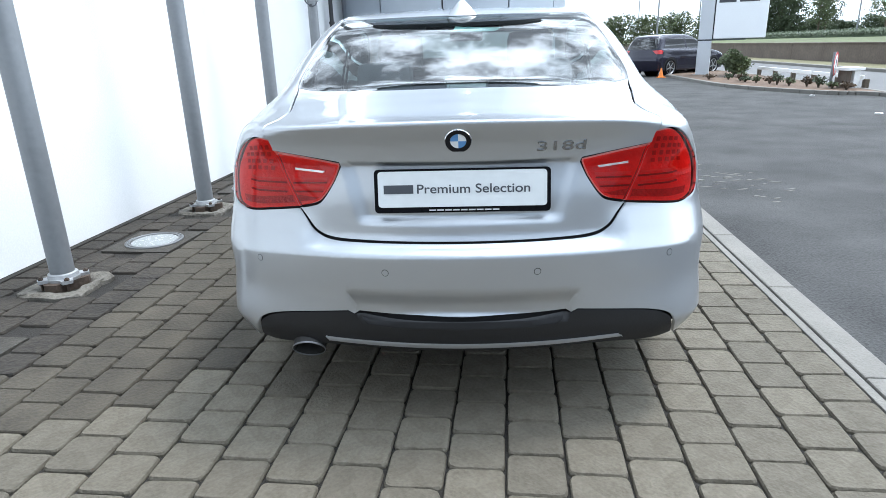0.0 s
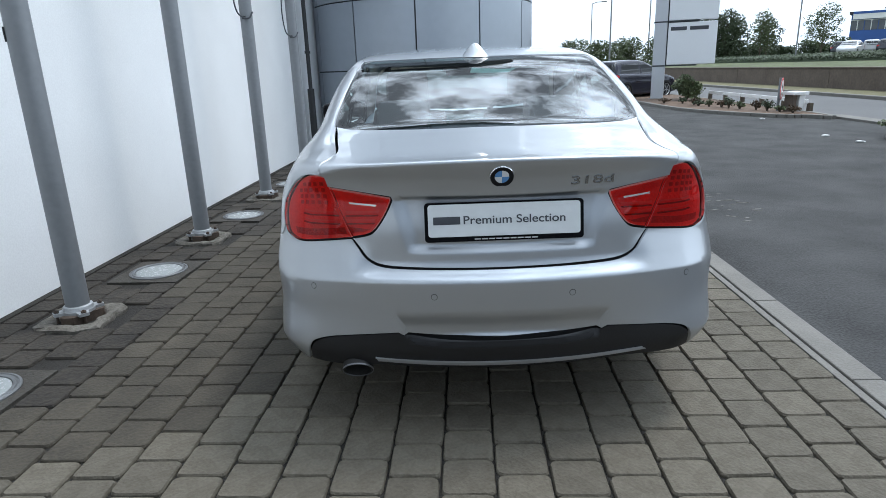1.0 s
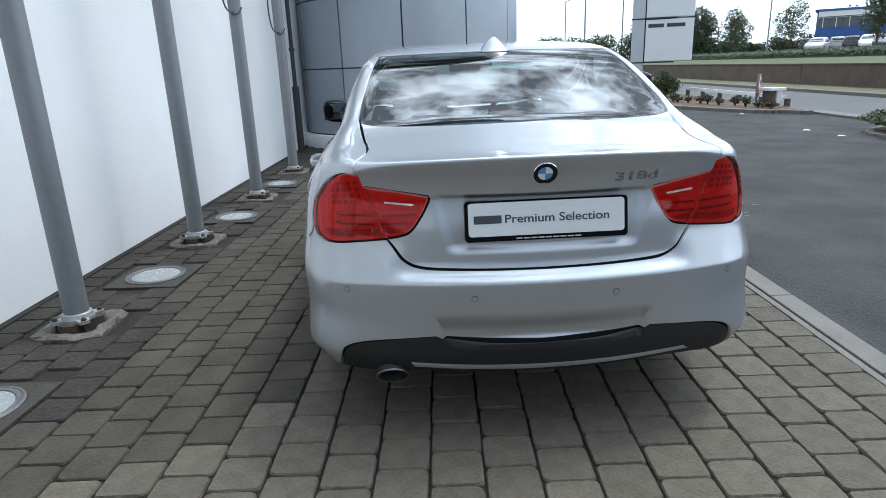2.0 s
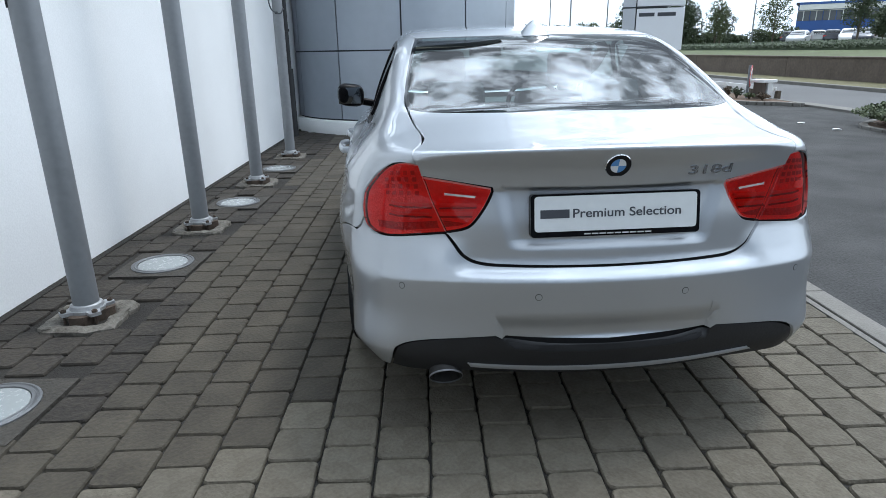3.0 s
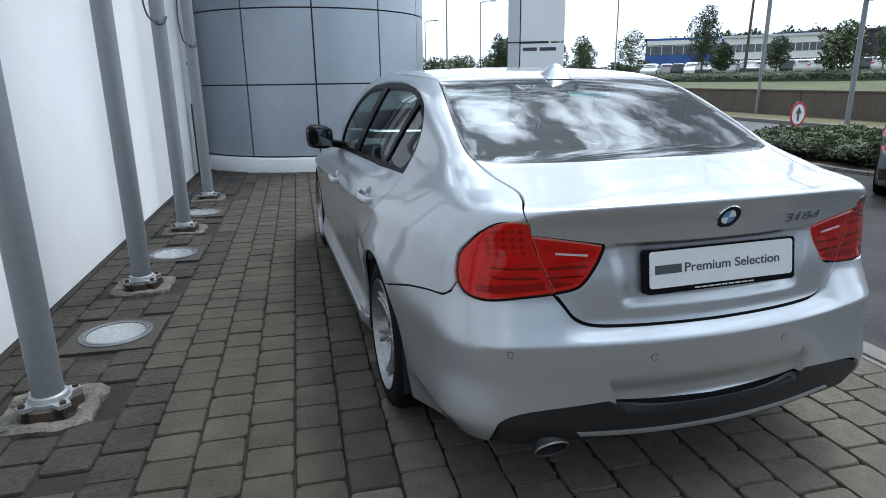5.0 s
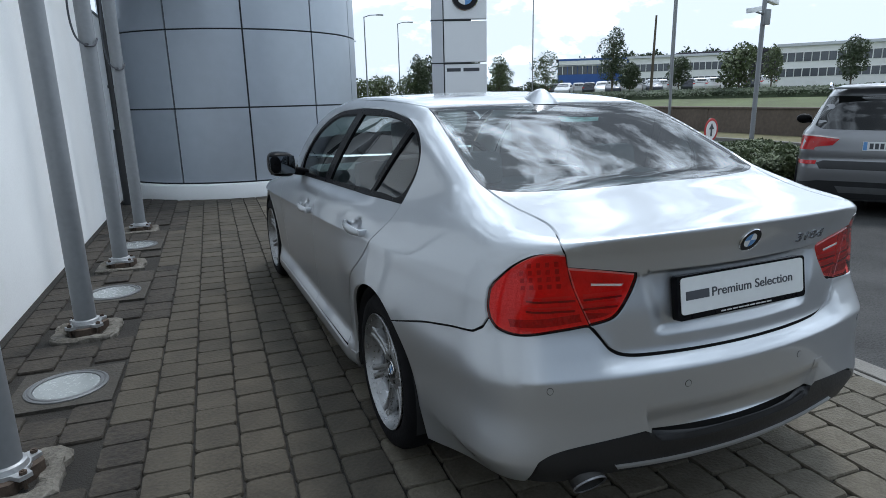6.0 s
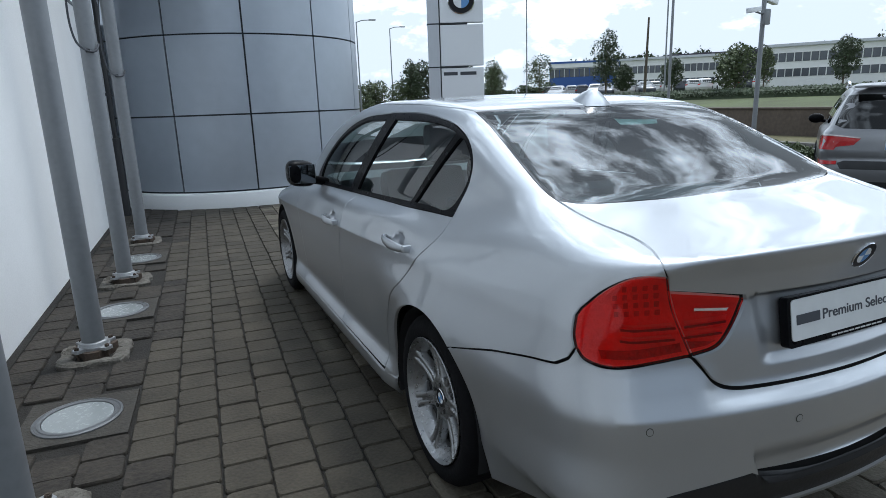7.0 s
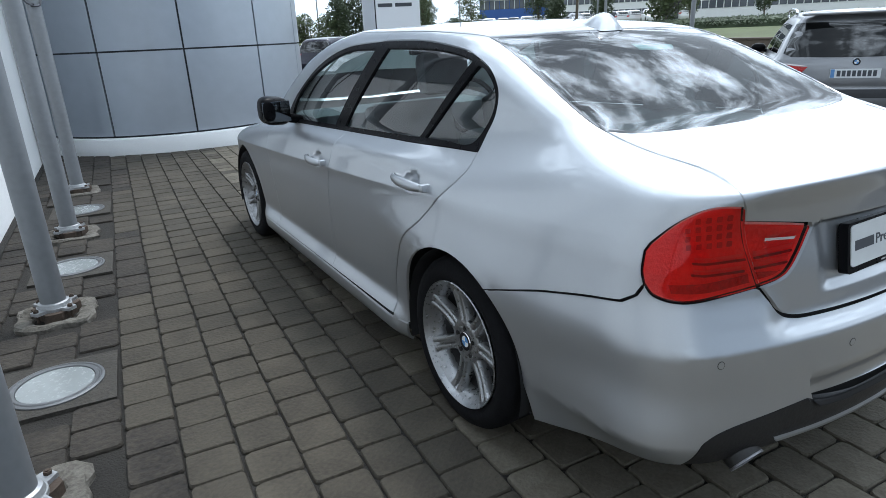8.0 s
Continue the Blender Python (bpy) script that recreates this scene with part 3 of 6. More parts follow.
class Panel:
    """Cuts sheets out of a field's surface. Outlines are rough places in space; only their direction from the origin counts."""

    def __init__(self, field, mode, origin=(0, 1.0, 0.66), s=1):
        self.field, self.mode, self.o, self.s = field, mode, np.array(origin, float), s
        self.scale = 1.0 if mode in ("side", "top") else 1 / 0.8

    def flat(self, p):
        p = np.array([tuple(q) for q in p], float)
        if self.mode == "side":
            return p[:, 1:3]
        if self.mode == "top":
            return p[:, :2]
        d = p - self.o
        if self.mode == "front":
            d = d * (1, -1, 1)
        return np.stack([np.arctan2(d[:, 0], -d[:, 1]), np.arctan2(d[:, 2], np.hypot(d[:, 0], d[:, 1]))], -1)

    def rays(self, q):
        n = len(q)
        if self.mode == "side":
            return np.stack([np.zeros(n), q[:, 0], q[:, 1]], -1), np.tile((self.s, 0.0, 0.0), (n, 1))
        if self.mode == "top":
            return np.stack([q[:, 0], q[:, 1], np.full(n, 0.5)], -1), np.tile((0.0, 0.0, 1.0), (n, 1))
        az, el = q.T
        back = 1 if self.mode == "front" else -1
        return np.tile(self.o, (n, 1)), np.stack([np.cos(el) * np.sin(az), back * np.cos(el) * np.cos(az), np.sin(el)], -1)

    def cut(self, name, outline, material, parent, label="", holes=(), gap=0.0033, step=0.022, depth=0.012, lift=0.0, lines=()):
        sc = self.scale
        loops = [inset_loop(even(self.flat(outline), step * 0.6 * sc), gap * sc)]
        loops += [inset_loop(even(self.flat(h), step * 0.6 * sc), -gap * sc) for h in holes]
        lo, hi = loops[0].min(0), loops[0].max(0)
        st = step * sc
        gx, gy = np.meshgrid(np.arange(lo[0], hi[0], st), np.arange(lo[1], hi[1], st * 0.87))
        gx = gx + (np.arange(gx.shape[0]) % 2)[:, None] * st / 2
        grid = np.stack([gx.ravel(), gy.ravel()], -1)
        runs = [self.flat(ln) for ln in lines]
        edge = np.concatenate(loops + runs)
        grid = grid[inside_loops(grid, loops)]
        if len(grid):
            near = np.full(len(grid), 9.0)
            for e in edge:
                near = np.minimum(near, np.hypot(*(grid - e).T))
            grid = grid[near > st * 0.5]
        pts = np.concatenate([edge, grid]) if len(grid) else edge
        cons, k = [], 0
        for lp in loops:
            cons += [(k + i, k + (i + 1) % len(lp)) for i in range(len(lp))]
            k += len(lp)
        for ln in runs:
            cons += [(k + i, k + i + 1) for i in range(len(ln) - 1)]
            k += len(ln)
        vs, _, fs, *_ = geometry.delaunay_2d_cdt([Vector(p) for p in pts], cons, [], 0, 1e-7)
        q = np.array([tuple(v) for v in vs])
        tri = np.array([f for f in fs if len(f) == 3])
        tri = tri[inside_loops(q[tri].mean(1), loops)]
        o, w = self.rays(q)
        p = shoot(self.field, o, w)
        n = slope(self.field, p)
        p = p + n * lift
        a, b, c = p[tri[:, 0]], p[tri[:, 1]], p[tri[:, 2]]
        flip = np.einsum("ij,ij->i", np.cross(b - a, c - a), n[tri[:, 0]]) < 0
        tri[flip] = tri[flip][:, ::-1]
        faces = [tuple(int(i) for i in f) for f in tri]
        verts, norms = p.tolist(), n.tolist()
        if depth:
            seen = {}
            for f in faces:
                for i in range(3):
                    e = (f[i], f[(i + 1) % 3])
                    seen[e] = True
            rim = [e for e in seen if (e[1], e[0]) not in seen]
            ids = {}
            for v in sorted({v for e in rim for v in e}):
                ids[v] = len(verts)
                verts += [p[v].tolist(), (p[v] - n[v] * depth).tolist()]
                norms += [n[v].tolist(), n[v].tolist()]
            faces += [(ids[j], ids[i], ids[i] + 1, ids[j] + 1) for i, j in rim]
        me = bpy.data.meshes.new(name)
        me.from_pydata(verts, [], faces)
        me.polygons.foreach_set("use_smooth", [True] * len(faces))
        me.normals_split_custom_set_from_vertices(norms)
        me.materials.append(material)
        ob = new(name, me)
        ob.parent = parent
        if label:
            ob["label"] = label
        return ob


def arc(cx, cy, r, a0, a1, n=28, x=0.88):
    return [(x, cx + r * math.cos(radians(a0 + (a1 - a0) * k / n)), cy + r * math.sin(radians(a0 + (a1 - a0) * k / n))) for k in range(n + 1)]


def run(*pts, n=7):
    return [tuple(p) for p in smooth_run(pts, n)]


def mirrored(pts, s):
    return [(x * s, y, z) for x, y, z in pts]


def both(pts):
    """A half outline from the middle line out, closed by its mirror image."""
    return pts + mirrored(pts[::-1], -1)


def on_top(field, pts):
    q = np.array([tuple(p) for p in pts], float)
    o = q * (1, 1, 0) + (0, 0, 0.5)
    return [tuple(p) for p in shoot(field, o, np.tile((0.0, 0.0, 1.0), (len(q), 1)))]


def on_side(field, pts):
    q = np.array([tuple(p) for p in pts], float)
    return [tuple(p) for p in shoot(field, q * (0, 1, 1), np.tile((1.0, 0.0, 0.0), (len(q), 1)))]


def text_mesh(name, body, size, material, parent, m, depth=0.001, label="", width=None):
    cu = bpy.data.curves.new(name, "FONT")
    cu.offset = 0.0004
    cu.body, cu.size, cu.extrude, cu.align_x, cu.align_y = body, size, depth, "CENTER", "CENTER"
    tmp = new(name, cu)
    bpy.context.view_layer.update()
    me = bpy.data.meshes.new_from_object(tmp.evaluated_get(bpy.context.evaluated_depsgraph_get()))
    bpy.data.objects.remove(tmp)
    k = 1.0 if width is None else width / max(1e-6, max(v.co.x for v in me.vertices) - min(v.co.x for v in me.vertices))
    me.transform(m @ Matrix.Diagonal((k, 1, 1, 1)))
    me.materials.clear()
    me.materials.append(material)
    ob = new(name, me)
    ob.parent = parent
    if label:
        ob["label"] = label
    return ob


SILVER = paint("silver_paint", (0.49, 0.512, 0.538), metal=0.85, rough=0.37, coat=1.0)
SILVER.node_tree.nodes["Principled BSDF"].inputs["Coat Roughness"].default_value = 0.02
CM = {
    "trim": mat("satin_black_trim", (0.005, 0.005, 0.006), 0.3, var=0.1, alpha_spec=0.06),
    "border": mat("black_glass_border", (0.008, 0.008, 0.009), 0.08, var=0.05, alpha_spec=0.6, coat=0.5, rvar=0.02),
    "cloth": mat("dark_seat_cloth", (0.13, 0.137, 0.142), 0.9, var=0.2, scale=20, fine=200, bump=0.2),
    "shelf": mat("grey_shelf_felt", (0.27, 0.275, 0.28), 0.95, var=0.15, scale=20, fine=200),
    "chassis": mat("black_underbody", (0.012, 0.012, 0.013), 0.9, var=0.2),
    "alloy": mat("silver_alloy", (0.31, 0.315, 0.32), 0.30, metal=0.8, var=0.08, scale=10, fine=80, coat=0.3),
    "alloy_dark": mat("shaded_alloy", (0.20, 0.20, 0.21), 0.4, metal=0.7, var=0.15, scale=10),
    # barrel colour darkened to paint the shade inside the silver rim
    "barrel": mat("shaded_wheel_barrel", (0.045, 0.045, 0.047), 0.55, metal=0.1, var=0.3, scale=12, fine=80),
    "tyre": mat("tyre_rubber", (0.007, 0.007, 0.008), 0.85, var=0.25, scale=14, fine=90, bump=0.2, alpha_spec=0.12),
    "lamp_red": mat("red_lamp_lens", (0.50, 0.008, 0.010), 0.12, var=0.12, scale=6, fine=60, coat=0.6, rvar=0.03),
    "lens_red": glass("clear_red_lens", (1.0, 0.10, 0.08), 1.5),
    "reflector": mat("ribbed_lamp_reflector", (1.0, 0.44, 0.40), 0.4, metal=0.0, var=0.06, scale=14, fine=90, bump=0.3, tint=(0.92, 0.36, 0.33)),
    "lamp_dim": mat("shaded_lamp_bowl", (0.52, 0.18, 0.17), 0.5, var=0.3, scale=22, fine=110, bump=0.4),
    "lamp_bar": mat("pale_light_bar", (1.0, 0.92, 0.88), 0.15, var=0.08, scale=6, coat=0.6, rvar=0.03),
    "lamp_deep": mat("deep_red_lamp", (0.24, 0.005, 0.005), 0.15, var=0.15, scale=6, coat=0.6, rvar=0.03),
    "lamp_pink": mat("dark_led_cell", (0.58, 0.19, 0.17), 0.2, var=0.1, scale=6, coat=0.6),
    "lamp_clear": mat("clear_reversing_lens", (0.72, 0.62, 0.60), 0.12, metal=0.4, var=0.2, scale=30, coat=1.0, rvar=0.03),
    "sooty": mat("sooty_steel", (0.028, 0.027, 0.026), 0.5, metal=0.5, var=0.3, scale=20),
    "letter": mat("shaded_chrome", (0.27, 0.28, 0.30), 0.2, metal=0.9, var=0.08),
    "chrome": mat("chrome", (0.72, 0.73, 0.74), 0.1, metal=1.0, var=0.05, rvar=0.03),
    "plate": mat("plate_white", (0.66, 0.68, 0.68), 0.35, var=0.04, scale=4, coat=0.5),
    "ink": mat("dark_print", (0.05, 0.055, 0.065), 0.5, var=0.1),
    "pale_ink": mat("pale_print", (0.5, 0.5, 0.5), 0.5, var=0.1),
    "badge_blue": mat("badge_blue", (0.10, 0.27, 0.55), 0.35, var=0.05, coat=0.1),
    "badge_white": mat("badge_white", (0.75, 0.77, 0.78), 0.35, var=0.04, coat=0.1),
    "badge_black": mat("badge_black", (0.01, 0.01, 0.012), 0.35, var=0.05, alpha_spec=0.2),
    "diffuser": mat("dark_grey_diffuser", (0.007, 0.007, 0.008), 0.5, var=0.2, scale=8, fine=120, bump=0.05),
    "mirror_dark": mat("dark_mirror_glass", (0.10, 0.11, 0.12), 0.05, metal=1.0, var=0.03, rvar=0.02),
    "sticker": mat("pale_green_sticker", (0.55, 0.80, 0.74), 0.5, var=0.1, scale=40),
}


def roundel(parent, m, r, name="badge"):
    """A round badge with blue and white quarters in a black ring."""
    ob = part(name, lathe([(0, 0), (r * 0.99, 0), (r, r * 0.05), (r * 0.97, r * 0.11), (r * 0.64, r * 0.11), (r * 0.62, r * 0.06)], 40, m=m), CM["badge_black"], parent, "round black-ringed badge with blue and white quarters")
    for k in range(4):
        bm = bmesh.new()
        pts = [(0, 0)] + [(r * 0.61 * math.cos(math.pi / 2 * k + math.pi / 2 * i / 10), r * 0.61 * math.sin(math.pi / 2 * k + math.pi / 2 * i / 10)) for i in range(11)]
        slab(pts, r * 0.03, r * 0.09, bm)
        bmesh.ops.transform(bm, matrix=m, verts=bm.verts)
        part("badge_quarter", bm, CM["badge_blue" if k % 2 else "badge_white"], ob, smooth=False)
    part("badge_rim", lathe([(r * 0.97, 0.0), (r * 1.03, 0.0), (r * 1.04, r * 0.07), (r * 0.985, r * 0.13), (r * 0.97, r * 0.08)], 40, m=m), CM["chrome"], ob)
    return ob


# ---- the silver saloon ----
car = thing("silver_saloon", "silver metallic four-door saloon car parked on the block paving", "car", TURN @ Matrix.Translation((0.014, 0, 0)))
F = saloon_field

LID_SIDE = run((0.604, 0.565, 1.066), (0.585, 0.42, 1.04), (0.567, 0.30, 1.021), (0.572, 0.232, 1.008), (0.590, 0.168, 0.987), (0.588, 0.137, 0.945))
LAMP_SPLIT = run((0.588, 0.137, 0.945), (0.565, 0.132, 0.86), (0.512, 0.118, 0.738))
LID_FOOT = run((0.512, 0.118, 0.738), (0.490, 0.10, 0.705), (0.455, 0.09, 0.664), (0.41, 0.078, 0.645), (0.30, 0.06, 0.639), (0.0, 0.045, 0.637))
LAMP_TOP = run((0.588, 0.137, 0.945), (0.64, 0.158, 0.951), (0.685, 0.175, 0.945), (0.735, 0.20, 0.917), (0.782, 0.228, 0.872)) + run((0.794, 0.235, 0.852), (0.797, 0.238, 0.80), (0.792, 0.232, 0.765))
LAMP_FOOT = run((0.792, 0.232, 0.765), (0.770, 0.214, 0.737), (0.71, 0.177, 0.723), (0.60, 0.142, 0.730), (0.512, 0.118, 0.738))
SEAM = run((0.792, 0.232, 0.765), (0.805, 0.245, 0.735)) + run((0.83, 0.272, 0.714), (0.856, 0.345, 0.704), (0.868, 0.46, 0.683), (0.874, 0.56, 0.662), (0.887, 0.765, 0.604))
ARCH_R = 0.37
BUMPER_END = arc(0.975, 0.30, ARCH_R, 124.5, 176) + [(0.850, 0.592, 0.27), (0.835, 0.580, 0.218)]
DIFF_SIDE = run((0.70, 0.15, 0.275), (0.688, 0.14, 0.305), (0.672, 0.130, 0.350))
DIFF_TOP = run((0.672, 0.130, 0.350), (0.655, 0.135, 0.368), (0.62, 0.12, 0.385), (0.54, 0.094, 0.398), (0.36, 0.05, 0.413)) + run((0.340, 0.05, 0.404), (0.20, 0.035, 0.396), (0.0, 0.034, 0.394))
DOOR_REAR = run((0.782, 0.970, 0.988), (0.858, 0.975, 0.924), (0.878, 1.036, 0.85), (0.889, 1.166, 0.733), (0.883, 1.299, 0.633), (0.871, 1.395, 0.485), (0.864, 1.43, 0.395), (0.862, 1.44, 0.265))
DOOR_MID = run((0.80, 2.03, 0.946), (0.862, 2.012, 0.868), (0.891, 2.034, 0.776), (0.889, 2.083, 0.685), (0.88, 2.115, 0.5), (0.866, 2.12, 0.262))
DOOR_FRONT = run((0.76, 3.02, 0.905), (0.86, 3.06, 0.83), (0.88, 3.075, 0.65), (0.88, 3.06, 0.45), (0.866, 3.03, 0.258))
BELT_REAR = run((0.782, 0.970, 0.988), (0.79, 1.143, 0.982), (0.79, 1.516, 0.966), (0.80, 2.03, 0.946))
BELT_FRONT = run((0.80, 2.03, 0.946), (0.79, 2.5, 0.928), (0.76, 3.02, 0.905))
DLO_TOP_REAR = run((0.782, 0.970, 0.988), (0.735, 0.968, 1.042), (0.70, 0.955, 1.106), (0.67, 0.976, 1.173), (0.64, 1.049, 1.232), (0.62, 1.15, 1.273), (0.61, 1.272, 1.302), (0.60, 1.547, 1.330), (0.60, 1.9, 1.334))
DLO_TOP_FRONT = run((0.60, 1.9, 1.334), (0.61, 2.3, 1.308), (0.64, 2.6, 1.225), (0.69, 2.85, 1.08), (0.74, 2.99, 0.96), (0.76, 3.02, 0.905))
ROOF_SIDE = run((0.540, 1.205, 1.327), (0.565, 1.35, 1.350), (0.573, 1.6, 1.36), (0.573, 1.9, 1.362))
ROOF_SIDE_FRONT = run((0.573, 1.9, 1.362), (0.563, 2.2, 1.36), (0.55, 2.55, 1.33))
GLASS_SIDE = run((0.540, 1.205, 1.327), (0.578, 0.95, 1.235), (0.607, 0.72, 1.13), (0.612, 0.62, 1.085), (0.604, 0.565, 1.066))
SHIELD_SIDE = run((0.55, 2.55, 1.33), (0.61, 2.8, 1.22), (0.66, 3.1, 1.05), (0.69, 3.28, 0.95))

DOOR_REAR, DOOR_MID, DOOR_FRONT, BELT_REAR, BELT_FRONT, DLO_TOP_REAR, DLO_TOP_FRONT = [on_side(F, c) for c in (DOOR_REAR, DOOR_MID, DOOR_FRONT, BELT_REAR, BELT_FRONT, DLO_TOP_REAR, DLO_TOP_FRONT)]
ROOF_SIDE, ROOF_SIDE_FRONT, GLASS_SIDE, SHIELD_SIDE = [on_top(F, c) for c in (ROOF_SIDE, ROOF_SIDE_FRONT, GLASS_SIDE, SHIELD_SIDE)]
LID_SIDE = on_top(F, LID_SIDE[:-10]) + LID_SIDE[-10:]
GLASS_TOP = on_top(F, run((0.0, 1.166, 0), (0.30, 1.178, 0), (0.540, 1.205, 0)))
GLASS_FOOT = on_top(F, run((0.604, 0.565, 0), (0.50, 0.520, 0), (0.25, 0.474, 0), (0.0, 0.466, 0)))
def crease(y0, y1):
    """Close lines that keep the sharp fold along the flank."""
    ys = np.linspace(y0, y1, max(8, int((y1 - y0) / 0.02)))
    return [on_side(F, [(0.88, y, 0.801 + dz - 0.047 * (y - 1.75)) for y in ys]) for dz in (-0.030, -0.012, -0.004, 0.0, 0.004, 0.012, 0.030)]


for s in (-1, 1):
    az = Panel(F, "az", s=s)
    sd = Panel(F, "side", s=s)
    mi = lambda pts: mirrored(pts, s)
    quarter = LAMP_TOP + SEAM + arc(0.975, 0.30, ARCH_R, 124.5, -8)[1:] + [(0.866, 1.43, 0.250)] + DOOR_REAR[::-1] + DLO_TOP_REAR[1:] + ROOF_SIDE[::-1] + GLASS_SIDE[1:] + LID_SIDE[1:-1]
    az.cut("quarter_panel", mi(quarter), SILVER, car, step=0.016, lines=[mi(ln) for ln in crease(0.36, 1.12)])
    lens = az.cut("tail_lamp", mi(LAMP_TOP + LAMP_FOOT[1:] + LAMP_SPLIT[::-1][1:-1]), CM["lens_red"], car, "red tail lamp lens", step=0.014, gap=0.0018, depth=0.006)
    az.cut("reflector", mi(LAMP_TOP + LAMP_FOOT[1:] + LAMP_SPLIT[::-1][1:-1]), CM["reflector"], lens, "ribbed reflector behind the lens", step=0.02, lift=-0.016, gap=0.001, depth=0)
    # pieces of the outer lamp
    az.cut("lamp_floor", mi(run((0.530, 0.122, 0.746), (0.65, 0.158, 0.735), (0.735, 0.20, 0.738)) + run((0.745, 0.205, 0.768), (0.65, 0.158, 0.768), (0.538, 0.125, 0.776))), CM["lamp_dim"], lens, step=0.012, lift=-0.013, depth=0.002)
    for z0, z1 in ((0.788, 0.802), (0.818, 0.833)):
        az.cut("light_bar", mi(run((0.560, 0.130, z0), (0.66, 0.162, z0 + 0.002)) + run((0.690, 0.175, z0 + 0.006), (0.690, 0.175, z1 + 0.004), (0.66, 0.162, z1), (0.565, 0.130, z1))), CM["lamp_bar"], lens, step=0.012, lift=-0.009, depth=0.006)
        # deep red strip paints the shadow line under each light bar
        az.cut("lamp_rib", mi(run((0.556, 0.130, z0 - 0.007), (0.66, 0.162, z0 - 0.006)) + run((0.692, 0.175, z0 - 0.002), (0.690, 0.175, z0 + 0.003), (0.66, 0.162, z0 - 0.001), (0.556, 0.130, z0 - 0.002))), CM["lamp_deep"], lens, "dark strip painting the shadow under the light bar", step=0.012, lift=-0.008, depth=0.004, gap=0)
    for r in range(4):
        for c in range(5):
            x = 0.596 + 0.0255 * c + 0.003 * r
            z = 0.852 + 0.0205 * r
            if z > 0.940 - 0.75 * max(0, x - 0.67):
                continue
            y = 0.14 + 0.36 * max(0, x - 0.59)
            az.cut("led_cell", mi([(x, y, z), (x + 0.011, y + 0.004, z), (x + 0.011, y + 0.004, z + 0.012), (x, y, z + 0.012)]), CM["lamp_pink"], lens, step=0.01, lift=-0.011, depth=0.004, gap=0)
    az.cut("lamp_seal", mi(LAMP_TOP + LAMP_FOOT[1:] + LAMP_SPLIT[::-1][1:-1]), M["rubber"], lens, step=0.03, lift=-0.020, gap=-0.0015, depth=0)
    # rear door, front door, wing, skirt
    for nm, a, b, belt in (("rear_door", DOOR_REAR, DOOR_MID, BELT_REAR), ("front_door", DOOR_MID, DOOR_FRONT, BELT_FRONT)):
        out = a[::-1] + belt[1:] + b[1:]
        door = sd.cut(nm, mi(out), SILVER, car, step=0.016, lines=[mi(ln) for ln in (crease(0.98, 2.12) if nm == "rear_door" else crease(1.98, 3.10))])
        hy0, hy1, hz = (1.135, 1.365, 0.853) if nm == "rear_door" else (2.085, 2.285, 0.800)
        hx = shoot(F, np.array([[0, hy0 - 0.01, hz]]), np.array([[1.0, 0, 0]]))[0][0]
        bm = bmesh.new()
        rings = []
        for i in range(15):
            t = i / 14
            y_ = hy0 + (hy1 - hy0) * t
            out_ = 0.014 + 0.026 * math.sin(math.pi * min(1, max(0, t))) ** 0.5
            hh = 0.011 + 0.009 * math.sin(math.pi * t) ** 0.6
            rings.append([bm.verts.new((s * (hx - 0.002 + out_ + 0.010 * math.cos(a_)), y_, hz + 0.006 * t + hh * math.sin(a_))) for a_ in [2 * math.pi * k / 12 for k in range(12)]])
        for p_, q_ in zip(rings, rings[1:]):
            for k in range(12):
                bm.faces.new((p_[k], p_[(k + 1) % 12], q_[(k + 1) % 12], q_[k]))
        bm.faces.new(rings[0])
        bm.faces.new(rings[-1][::-1])
        bmesh.ops.recalc_face_normals(bm, faces=bm.faces)
        part("handle", bm, SILVER, door, "silver bow handle")
        part("handle_end", box(min(s * (hx - 0.01), s * (hx + 0.027)), max(s * (hx - 0.01), s * (hx + 0.027)), hy0 - 0.012, hy0 + 0.016, hz - 0.014, hz + 0.014, 0.006), SILVER, door)
    sd.cut("side_window_trim", mi(DLO_TOP_REAR + DLO_TOP_FRONT[1:] + BELT_FRONT[::-1][1:] + BELT_REAR[::-1][1:-1]), CM["trim"], car, "black window surround", step=0.03, lift=-0.002, depth=0.014, gap=0.001,
           holes=[mi(run((0.7, 2.90, 0.930), (0.7, 2.5, 0.945), (0.7, 2.195, 0.957)) + run((0.7, 1.955, 1.302), (0.7, 2.28, 1.288), (0.7, 2.58, 1.205), (0.7, 2.80, 1.085), (0.7, 2.895, 0.985), (0.7, 2.90, 0.930))[:-1]),
                  mi(run((0.7, 2.075, 0.962), (0.7, 1.7, 0.977), (0.7, 1.36, 0.992)) + run((0.7, 1.165, 1.262), (0.7, 1.3, 1.288), (0.7, 1.5, 1.302), (0.7, 1.835, 1.304))),
                  mi(run((0.7, 1.32, 0.995), (0.7, 1.18, 1.000), (0.7, 1.035, 1.004), (0.7, 0.985, 1.065), (0.7, 0.972, 1.13), (0.7, 1.005, 1.185), (0.7, 1.075, 1.232), (0.7, 1.12, 1.247)))])
    sd.cut("side_window", mi(DLO_TOP_REAR + DLO_TOP_FRONT[1:] + BELT_FRONT[::-1][1:] + BELT_REAR[::-1][1:-1]), M["lens_glass"], car, "tinted side glass", step=0.04, lift=-0.010, depth=0, gap=0.006)
